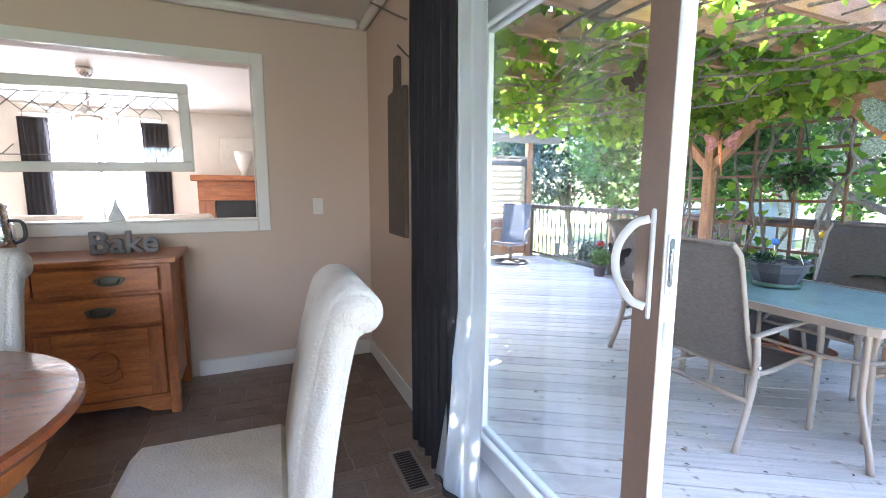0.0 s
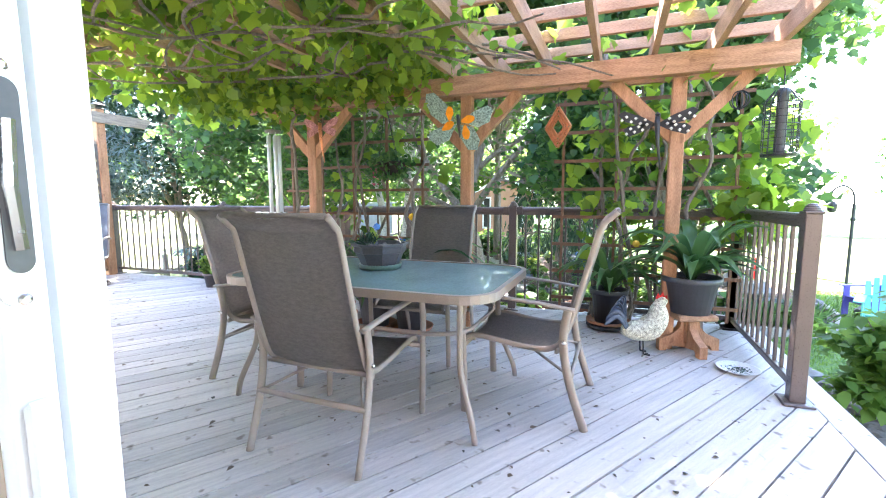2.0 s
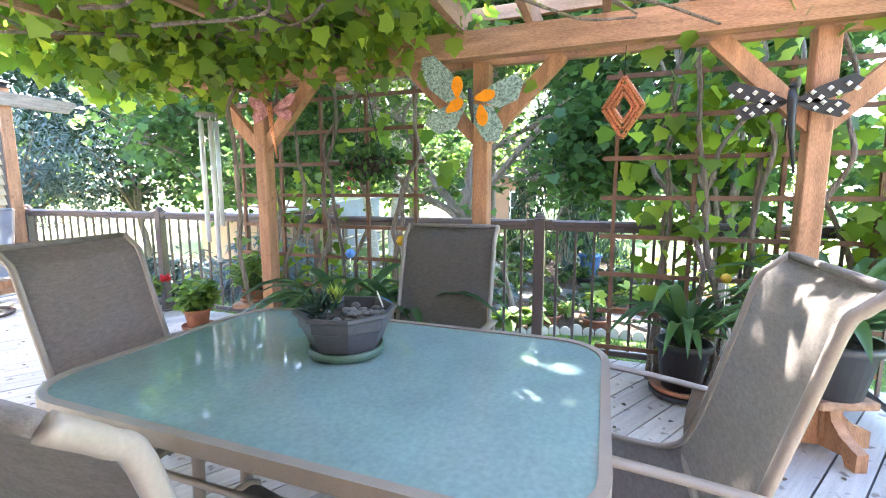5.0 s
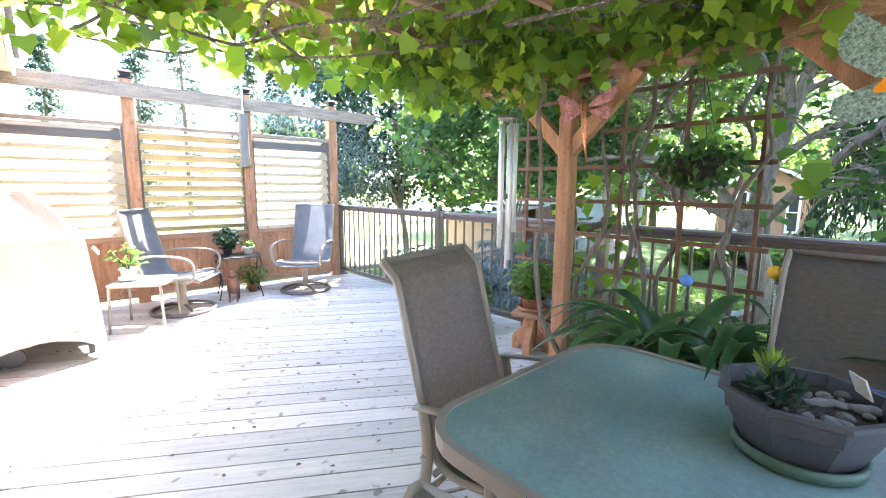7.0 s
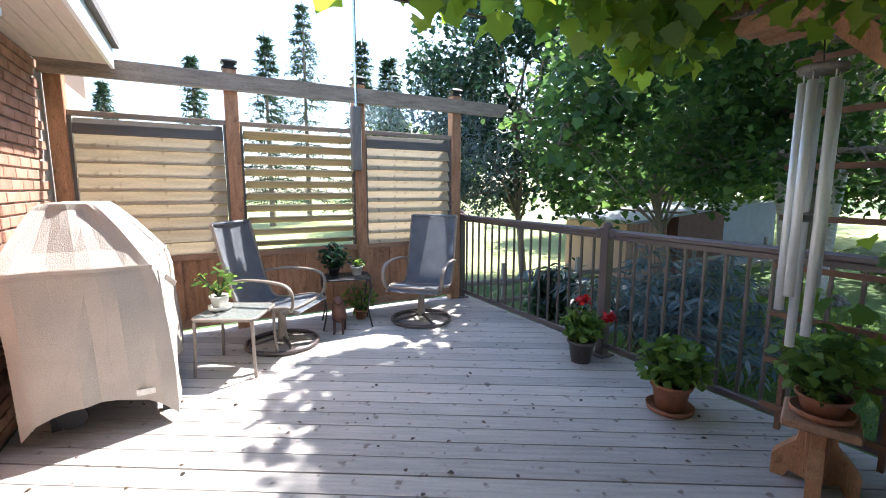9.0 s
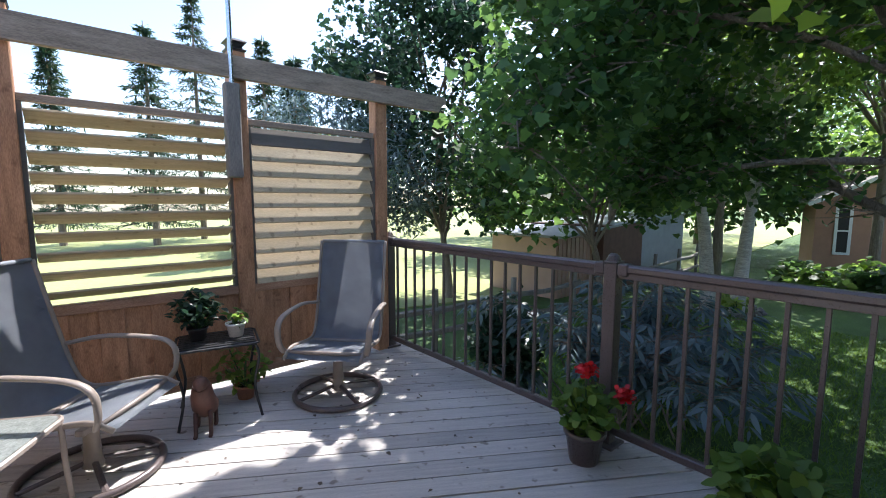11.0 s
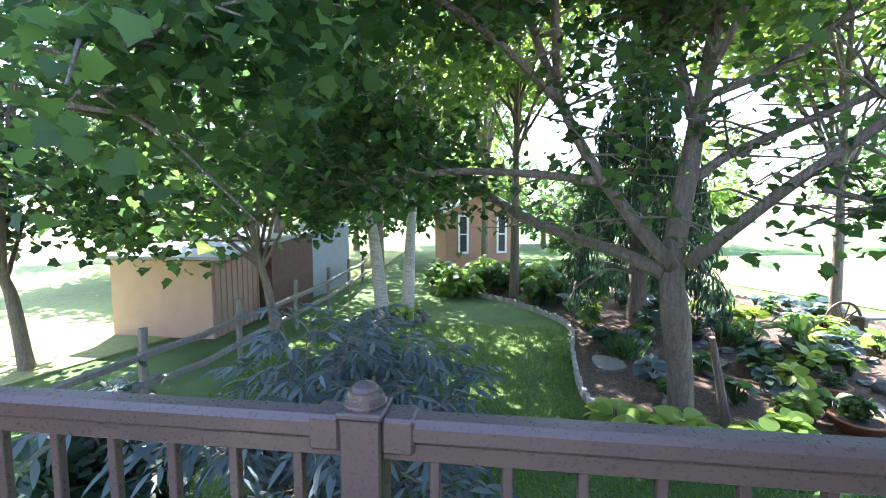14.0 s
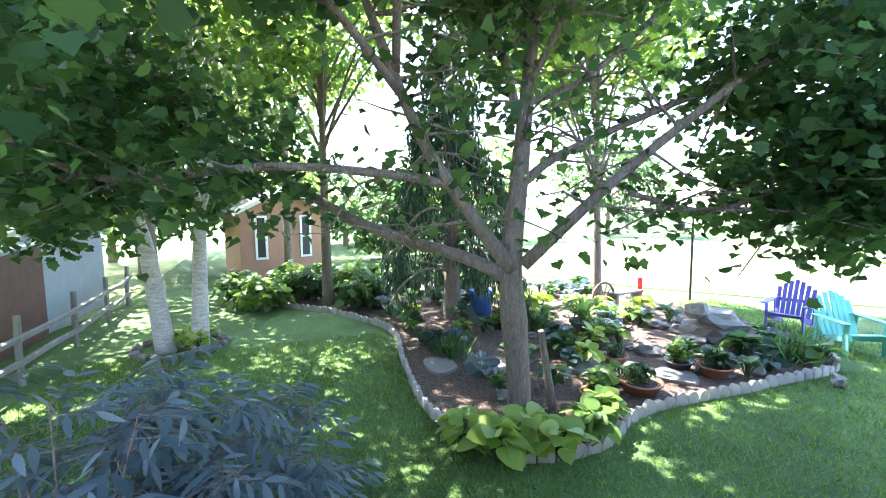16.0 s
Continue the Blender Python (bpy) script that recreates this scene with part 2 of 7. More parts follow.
    wing=mat("mosaic_wing", (0.12, 0.20, 0.18), 0.35, var=0.85, scale=60, fine=160, bump=0.2, tint=(0.26, 0.34, 0.30)),
    lattice=mat("dark_cedar_lattice", (0.17, 0.085, 0.05), 0.75, var=0.3, scale=5, fine=50, stretch=(4, 4, 4), bump=0.3),
    wing_red=mat("red_white_wing", (0.38, 0.05, 0.06), 0.4, var=0.7, scale=22, fine=120, bump=0.1, tint=(0.45, 0.22, 0.22)),
    ivory=mat("ivory_bead", (0.72, 0.68, 0.62), 0.3, var=0.1, scale=20, fine=100, bump=0.05),
    white_pot=mat("white_ceramic", (0.72, 0.70, 0.67), 0.3, var=0.08, scale=20, fine=90, bump=0.1),
    yellow=mat("yellow_glass", (0.75, 0.45, 0.04), 0.2, var=0.1, scale=20, fine=90, bump=0.0),
    blue=mat("blue_glass", (0.10, 0.25, 0.65), 0.2, var=0.15, scale=20, fine=90, bump=0.0),
    feather=mat("speckled_feathers", (0.42, 0.33, 0.24), 0.7, var=0.8, scale=45, fine=140, bump=0.4, tint=(0.6, 0.52, 0.42)),
    tail=mat("blue_black_tail", (0.05, 0.07, 0.11), 0.4, var=0.6, scale=30, fine=120, bump=0.3),
    glass=glass_mat("clear_glass"),
    vine_leaf=leaf_mat("vine_leaf", (0.055, 0.125, 0.02), (0.19, 0.29, 0.04), 0.5),
    maple_leaf=leaf_mat("maple_leaf", (0.026, 0.064, 0.026), (0.075, 0.15, 0.04), 0.5),
    bright_leaf=leaf_mat("bright_leaf", (0.06, 0.125, 0.03), (0.14, 0.23, 0.05), 0.5),
    dark_leaf=leaf_mat("dark_leaf", (0.014, 0.034, 0.022), (0.035, 0.07, 0.045), 0.3),
    blue_leaf=leaf_mat("blue_green_leaf", (0.05, 0.08, 0.088), (0.16, 0.20, 0.22), 0.3),
    hosta=leaf_mat("hosta_leaf", (0.14, 0.24, 0.03), (0.30, 0.38, 0.09), 0.3),
    strap=leaf_mat("strap_leaf", (0.025, 0.07, 0.028), (0.075, 0.155, 0.05), 0.3, 0.3),
    needle=leaf_mat("conifer_needles", (0.018, 0.045, 0.026), (0.05, 0.09, 0.05), 0.2),
    mulch_leaf=leaf_mat("dry_leaf", (0.03, 0.025, 0.02), (0.12, 0.085, 0.05), 0.1),
    grass_blade=leaf_mat("grass_blades", (0.06, 0.14, 0.02), (0.15, 0.25, 0.04), 0.35),
)


# ---- mesh helpers ----
def part(name, bm, material, parent=None, label="", smooth=False):
    """Links a bmesh as one mesh object, under a thing or part if given."""
    me = bpy.data.meshes.new(name)
    bm.to_mesh(me)
    bm.free()
    me.materials.append(material)
    if smooth:
        me.polygons.foreach_set("use_smooth", [True] * len(me.polygons))
    ob = new(name, me)
    if parent:
        ob.parent = parent
    if label:
        ob["label"] = label
    return ob


def thing(name, label, category, m=None, group="", kind=""):
    ob = tagged(new(name), label, category, group, kind)
    if m is not None:
        ob.matrix_world = m
    return ob


def B():
    return bmesh.new()


def box(bm, x0, x1, y0, y1, z0, z1, bevel=0.0, m=None):
    """A box by its limits, its edges rounded by bevel, turned by m."""
    r = bmesh.ops.create_cube(bm, size=1)
    vs = r["verts"]
    bmesh.ops.transform(bm, matrix=Matrix.LocRotScale(((x0 + x1) / 2, (y0 + y1) / 2, (z0 + z1) / 2), None, (abs(x1 - x0), abs(y1 - y0), abs(z1 - z0))), verts=vs)
    if bevel:
        es = list({e for v in vs for e in v.link_edges})
        out = bmesh.ops.bevel(bm, geom=es, offset=bevel, segments=1, affect="EDGES")
        vs = list({v for f in out["faces"] for v in f.verts})
    if m is not None:
        bmesh.ops.transform(bm, matrix=m, verts=vs)
    return bm


def sweep(bm, pts, rx, ry=None, seg=8, caps=True, taper=None):
    """A round (or elliptic, seg 4: rectangular) bar along a line of points."""
    ry = ry or rx
    pts = [Vector(p) for p in pts]
    rings, up = [], Vector((0, 0, 1))
    for i, p in enumerate(pts):
        d = (pts[min(i + 1, len(pts) - 1)] - pts[max(i - 1, 0)]).normalized()
        if i == 0:
            up = Vector((0, 0, 1)) if abs(d.z) < 0.9 else Vector((0, 1, 0))
        s = d.cross(up).normalized()
        up = s.cross(d).normalized()
        k = taper[i] if taper else 1.0
        ring = []
        for j in range(seg):
            a = 2 * math.pi * (j + 0.5) / seg
            f = 1.4142 if seg == 4 else 1.0
            ring.append(bm.verts.new(p + s * (math.cos(a) * rx * k * f) + up * (math.sin(a) * ry * k * f)))
        rings.append(ring)
    for a, b in zip(rings, rings[1:]):
        for j in range(seg):
            bm.faces.new((a[j], a[(j + 1) % seg], b[(j + 1) % seg], b[j]))
    if caps:
        bm.faces.new(rings[0][::-1])
        bm.faces.new(rings[-1])
    return bm


def lathe(bm, prof, seg=20, at=(0, 0, 0), sides=None):
    """A turned shape from (radius, height) pairs."""
    seg = sides or seg
    rings = []
    for r, z in prof:
        rings.append([bm.verts.new((at[0] + r * math.cos(2 * math.pi * (j + 0.5) / seg), at[1] + r * math.sin(2 * math.pi * (j + 0.5) / seg), at[2] + z)) for j in range(seg)])
    for a, b in zip(rings, rings[1:]):
        for j in range(seg):
            bm.faces.new((a[j], a[(j + 1) % seg], b[(j + 1) % seg], b[j]))
    if prof[0][0] > 0.001:
        bm.faces.new(rings[0][::-1])
    if prof[-1][0] > 0.001:
        bm.faces.new(rings[-1])
    return bm


def curve_pts(ctrl, n=24):
    """A smooth line through the points given."""
    c = [Vector(p) for p in ctrl]
    c = [c[0] * 2 - c[1]] + c + [c[-1] * 2 - c[-2]]
    out = []
    k = len(c) - 3
    for i in range(k):
        a, b, d, e = c[i:i + 4]
        for s in range(n // k):
            t = s / (n // k)
            out.append(0.5 * ((2 * b) + (d - a) * t + (2 * a - 5 * b + 4 * d - e) * t * t + (3 * b - a - 3 * d + e) * t ** 3))
    out.append(c[-2])
    return out


def sheet(bm, rows, thick=0.0):
    """A skin over a grid of points, given a thickness where asked."""
    vs = [[bm.verts.new(p) for p in r] for r in rows]
    fs = []
    for a, b in zip(vs, vs[1:]):
        for j in range(len(a) - 1):
            fs.append(bm.faces.new((a[j], a[j + 1], b[j + 1], b[j])))
    if thick:
        bmesh.ops.solidify(bm, geom=fs, thickness=thick)
    return bm


def extrude_poly(bm, outline, thick, m=None):
    """A flat plate from an outline in x and z, thick along y."""
    a = [bm.verts.new((x, -thick / 2, z)) for x, z in outline]
    b = [bm.verts.new((x, thick / 2, z)) for x, z in outline]
    bm.faces.new(a)
    bm.faces.new(b[::-1])
    n = len(outline)
    for i in range(n):
        bm.faces.new((a[(i + 1) % n], a[i], b[i], b[(i + 1) % n]))
    if m is not None:
        bmesh.ops.transform(bm, matrix=m, verts=a + b)
    return bm


MAPLE = [(0, 0), (0.24, 0.0), (0.50, 0.12), (0.44, 0.36), (0.54, 0.58), (0.30, 0.66), (0.0, 1.0), (-0.30, 0.66), (-0.54, 0.58), (-0.44, 0.36), (-0.50, 0.12), (-0.24, 0.0)]
OVAL = [(0, 0), (0.28, 0.25), (0.30, 0.55), (0, 1.0), (-0.30, 0.55), (-0.28, 0.25)]
DIAMOND = [(0, 0), (0.36, 0.45), (0, 1.0), (-0.36, 0.45)]
LANCE = [(0, 0), (0.10, 0.3), (0.09, 0.65), (0, 1.0), (-0.09, 0.65), (-0.10, 0.3)]


def leaves(name, places, sizes, shape, material, parent=None, rng=None, droop=0.5, spread=1.0, kind="", label="", category="", dirs=None):
    """One mesh of many leaves, each a bent blade with its own turn."""
    rng = rng or np.random.default_rng(3)
    n = len(places)
    places = np.asarray(places, float)
    sizes = np.broadcast_to(np.asarray(sizes, float), (n,))
    yaw = rng.uniform(0, 2 * np.pi, n)
    pitch = rng.normal(-droop, 0.45 * spread, n)
    roll = rng.normal(0, 0.5 * spread, n)
    ax = np.stack([np.cos(yaw) * np.cos(pitch), np.sin(yaw) * np.cos(pitch), np.sin(pitch)], 1)
    if dirs is not None:
        ax = np.asarray(dirs, float) + rng.normal(0, 0.12, (n, 3))
        ax /= np.linalg.norm(ax, axis=1)[:, None]
    side = np.cross(ax, [0, 0, 1.0])
    side /= np.maximum(np.linalg.norm(side, axis=1), 1e-6)[:, None]
    nrm = np.cross(side, ax)
    s2 = side * np.cos(roll)[:, None] + nrm * np.sin(roll)[:, None]
    n2 = np.cross(s2, ax)
    sh = np.array(shape)
    k = len(sh)
    fold = np.abs(sh[:, 0]) * 0.35 - sh[:, 1] ** 2 * 0.12
    v = places[:, None] + sizes[:, None, None] * (ax[:, None] * sh[None, :, 1:2] + s2[:, None] * sh[None, :, 0:1] + n2[:, None] * fold[None, :, None])
    me = bpy.data.meshes.new(name)
    me.vertices.add(n * k)
    me.vertices.foreach_set("co", v.reshape(-1))
    me.loops.add(n * k)
    me.loops.foreach_set("vertex_index", np.arange(n * k))
    me.polygons.add(n)
    me.polygons.foreach_set("loop_start", np.arange(n) * k)
    me.update(calc_edges=True)
    me.materials.append(material)
    ob = new(name, me)
    if parent:
        ob.parent = parent
    return tagged(ob, label, category, "", kind)


def ball_points(rng, n, centre, radii, hollow=0.5):
    """Points in an ellipsoid, thicker towards its skin."""
    d = rng.normal(0, 1, (n, 3))
    d /= np.linalg.norm(d, axis=1)[:, None]
    r = hollow + (1 - hollow) * rng.uniform(0, 1, n) ** 0.6
    return np.asarray(centre) + d * r[:, None] * np.asarray(radii)

# ---- the deck ----
GZ = -1.12          # level of the garden
RX, RY = 5.15, -0.58    # railing line, end railing line
deck = thing("deck", "weathered grey wooden deck of diagonal boards", "deck", kind="structure")


def clip_poly(poly, a, b, c):
    """Keeps the side of a polygon where a x + b y <= c."""
    out = []
    for i, p in enumerate(poly):
        q = poly[(i + 1) % len(poly)]
        dp, dq = a * p[0] + b * p[1] - c, a * q[0] + b * q[1] - c
        if dp <= 0:
            out.append(p)
        if dp * dq < 0:
            t = dp / (dp - dq)
            out.append((p[0] + (q[0] - p[0]) * t, p[1] + (q[1] - p[1]) * t))
    return out


def prism(bm, poly, z0, z1):
    a = [bm.verts.new((x, y, z0)) for x, y in poly]
    b = [bm.verts.new((x, y, z1)) for x, y in poly]
    bm.faces.new(a[::-1])
    bm.faces.new(b)
    n = len(poly)
    for i in range(n):
        bm.faces.new((a[i], a[(i + 1) % n], b[(i + 1) % n], b[i]))
    return bm


BOARD_TURN = -31.5
bt = radians(BOARD_TURN)
rng = np.random.default_rng(11)
board_m = pose(0, 0, 0, 0, 0, BOARD_TURN)
boards = []
w = -1.2
while w < 10.2:
    poly = [(1.02, -0.662), (5.27, -0.662), (5.27, 7.62), (1.32, 7.62), (1.32, 5.25), (1.02, 5.25)]
    # the board's strip, in the deck's own axes
    loc = [(x * math.cos(-bt) - y * math.sin(-bt), x * math.sin(-bt) + y * math.cos(-bt)) for x, y in poly]
    loc = clip_poly(clip_poly(loc, 0, -1, -w), 0, 1, w + 0.135)
    if len(loc) > 2:
        boards.append((w, loc))
    w += 0.144

# joists and rim under the boards
bm = B()
for x in np.arange(1.2, 5.2, 0.42):
    box(bm, x, x + 0.04, -0.6, 7.5, -0.24, -0.045)
box(bm, 4.9, 5.24, -0.64, 7.6, -0.26, -0.042)
box(bm, 1.0, 5.2, -0.78, -0.74, -0.26, -0.042)
part("joists", bm, M["greywood"], deck)
# made-up black sheet: puts the shade between the boards into a colour
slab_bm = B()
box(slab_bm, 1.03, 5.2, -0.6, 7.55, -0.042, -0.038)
part("drainage_membrane", slab_bm, M["blackpl"], deck, "black sheet added under the boards to darken the gaps")
bm = B()
for x, y in ((5.0, -0.4), (5.0, 2.0), (5.0, 4.6), (5.0, 7.2), (3.0, -0.4)):
    box(bm, x - 0.07, x + 0.07, y - 0.07, y + 0.07, GZ - 0.3, -0.24)
part("support_posts", bm, M["greywood"], deck)


# ---- railing ----
def rail_post(parent, x, y, z1=1.05):
    bm = B()
    box(bm, x - 0.038, x + 0.038, y - 0.038, y + 0.038, 0.0, z1, 0.004)
    p = part("post", bm, M["rail"], parent)
    bm = B()
    box(bm, x - 0.043, x + 0.043, y - 0.043, y + 0.043, z1, z1 + 0.012, 0.003)
    lathe(bm, [(0.040, 0), (0.041, 0.007), (0.037, 0.009), (0.036, 0.018), (0.032, 0.020), (0.030, 0.029), (0.025, 0.031), (0.021, 0.038), (0.008, 0.042)], 20, (x, y, z1 + 0.012))
    part("cap", bm, M["rail"], p)
    bm = B()
    box(bm, x - 0.075, x + 0.075, y - 0.075, y + 0.075, 0.0, 0.016, 0.005)
    part("base_plate", bm, M["rail"], p)


def railing(label, a, b, posts):
    r = thing("deck_railing", label, "railing", kind="")
    d = Vector((b[0] - a[0], b[1] - a[1], 0))
    ln = d.length
    d.normalize()
    ang = math.atan2(d.y, d.x)
    m = Matrix.Translation((a[0], a[1], 0)) @ Matrix.Rotation(ang, 4, "Z")
    for s in posts:
        rail_post(r, a[0] + d.x * s, a[1] + d.y * s)
    for s0, s1 in zip(posts, posts[1:]):
        bm = B()
        box(bm, s0 + 0.038, s1 - 0.038, -0.03, 0.03, 1.0, 1.048, 0.012, m)
        box(bm, s0 + 0.038, s1 - 0.038, -0.02, 0.02, 0.97, 1.003, 0.002, m)
        part("top_rail", bm, M["rail"], r)
        bm = B()
        box(bm, s0 + 0.038, s1 - 0.038, -0.02, 0.02, 0.07, 0.115, 0.006, m)
        part("bottom_rail", bm, M["rail"], r)
        for e in (s0 + 0.038, s1 - 0.098):
            bm = B()
            box(bm, e, e + 0.06, -0.034, 0.034, 0.985, 1.052, 0.006, m)
            part("bracket", bm, M["rail"], r)
        n = int(round((s1 - s0) / 0.128))
        bm = B()
        box(bm, -0.0095, 0.0095, -0.0095, 0.0095, 0.11, 0.975, 0.002)
        first = part("picket", bm, M["rail"], r)
        first.matrix_basis = m @ Matrix.Translation((s0 + (s1 - s0) / n, 0, 0))
        for i in range(2, n):
            o = new("picket", first.data)
            o.parent = r
            o.matrix_basis = m @ Matrix.Translation((s0 + (s1 - s0) * i / n, 0, 0))
    return r


railing("dark brown metal deck railing with slim square pickets", (RX, 7.5), (RX, RY), [0.0, 2.238, 4.2, 6.15, 8.08])
railing("short dark brown metal railing at the deck's end", (RX, RY), (3.65, RY), [0.0, 1.5])


# ---- pergola ----
PX = 4.42
pergola = thing("pergola", "cedar pergola with braced posts and vine-covered rafters", "pergola")
for y in (0.0, 1.6, 3.2):
    bm = B()
    box(bm, PX - 0.047, PX + 0.047, y - 0.047, y + 0.047, 0.0, 1.985, 0.006)
    post = part("post", bm, M["cedar"], pergola)
    for s in (-1, 1):
        bm = B()
        sweep(bm, [(PX, y + s * 0.02, 1.56), (PX, y + s * 0.44, 1.99)], 0.03, 0.042, 4)
        part("brace", bm, M["cedar"], pergola)
bm = B()
extrude_poly(bm, [(-0.66, 1.99), (-0.66, 2.13), (4.05, 2.13), (4.05, 2.08), (3.97, 2.04), (3.93, 1.99)], 0.085, Matrix.Translation((PX - 0.09, 0, 0)) @ Matrix.Rotation(radians(90), 4, "Z"))
part("beam", bm, M["cedar_y"], pergola)
bm = B()
extrude_poly(bm, [(-0.66, 1.99), (-0.66, 2.13), (4.05, 2.13), (4.05, 2.08), (3.97, 2.04), (3.93, 1.99)], 0.05, Matrix.Translation((PX + 0.092, 0, 0)) @ Matrix.Rotation(radians(90), 4, "Z"))
part("outer_beam", bm, M["cedar_y"], pergola)
for i, y in enumerate(np.arange(-0.58, 4.0, 0.38)):
    bm = B()
    extrude_poly(bm, [(1.05, 2.134), (1.05, 2.27), (4.85, 2.27), (4.85, 2.22), (4.70, 2.134)], 0.04, Matrix.Translation((0, y, 0)))
    part("rafter", bm, M["cedar_x"], pergola)
for x in np.arange(1.4, 4.9, 0.4):
    bm = B()
    box(bm, x - 0.02, x + 0.02, -0.7, 4.05, 2.274, 2.355, 0.003)
    part("purlin", bm, M["cedar_y"], pergola)
bm = B()
box(bm, 1.02, 1.05, -0.7, 4.0, 2.10, 2.29)
part("ledger", bm, M["cedar_y"], pergola)


# ---- privacy screen ----
SY = 7.5
screen = thing("privacy_screen", "tall cedar privacy screen with three louvred panels", "fence")
SX = [1.37, 2.63, 3.85, 5.04]
for x in SX:
    bm = B()
    box(bm, x - 0.058, x + 0.058, SY - 0.058, SY + 0.058, -0.25, 2.44, 0.006)
    p = part("post", bm, M["cedar"], screen)
    bm = B()
    lathe(bm, [(0.085, 0), (0.095, 0.012), (0.075, 0.02), (0.06, 0.03), (0.075, 0.055), (0.10, 0.065), (0.09, 0.075), (0.03, 0.095)], 4, (x, SY, 2.44))
    part("cap", bm, M["black"], p, "dark metal post cap")
bm = B()
extrude_poly(bm, [(1.22, 2.24), (1.22, 2.39), (5.74, 2.39), (5.76, 2.34), (5.70, 2.30), (5.66, 2.24)], 0.05, Matrix.Translation((0, SY - 0.085, 0)))
part("beam", bm, M["grey_x"], screen)
for k, (a, b) in enumerate(zip(SX, SX[1:])):
    a, b = a + 0.058, b - 0.058
    bm = B()
    box(bm, a, b, SY - 0.02, SY + 0.02, 1.94, 1.985, 0.003)
    part("top_rail", bm, M["grey_x"], screen)
    bm = B()
    box(bm, a, b, SY - 0.04, SY + 0.03, 0.70, 0.76, 0.003)
    part("middle_rail", bm, M["cedar_x"], screen)
    bm = B()
    box(bm, a, b, SY - 0.03, SY + 0.03, 0.06, 0.14, 0.003)
    part("bottom_rail", bm, M["cedar_x"], screen)
    n = 8
    for i in range(n):
        x0, x1 = a + (b - a) * i / n, a + (b - a) * (i + 1) / n
        bm = B()
        off = 0.0 if i % 2 else -0.022
        box(bm, x0 - (0.006 if i % 2 and i else -0.002), x1 + (0.006 if i % 2 and i < n - 1 else -0.002), SY - 0.012 + off, SY + 0.012 + off, 0.12, 0.71, 0.002)
        part("plank", bm, M["cedar"], screen)
    for s, tilt in ((a, 0), (b, 1)):
        bm = B()
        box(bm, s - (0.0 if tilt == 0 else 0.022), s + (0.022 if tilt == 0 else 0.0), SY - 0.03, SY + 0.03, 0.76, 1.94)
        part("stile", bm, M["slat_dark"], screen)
    turn = -24 if k == 1 else 64
    for i in range(10):
        z = 0.82 + i * 0.116
        bm = B()
        box(bm, a + 0.026, b - 0.026, -0.074, 0.074, -0.008, 0.008, 0.003)
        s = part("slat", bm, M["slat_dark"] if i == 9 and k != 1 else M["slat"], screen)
        s.matrix_basis = pose(0, SY, z, turn + rng.normal(0, 1.2), 0, 0)
bm = B()
sweep(bm, [(3.79, SY - 0.12, 1.70), (3.79, SY - 0.12, 2.2), (3.79, SY - 0.12, 5.2)], 0.016, None, 10)
pole = tagged(part("flag_pole", bm, M["chrome"]), "thin galvanised pole clamped to the screen post", "pole")
bm = B()
box(bm, 3.74, 3.84, SY - 0.14, SY - 0.06, 1.55, 2.2, 0.01)
part("clamp_board", bm, M["greywood"], pole)


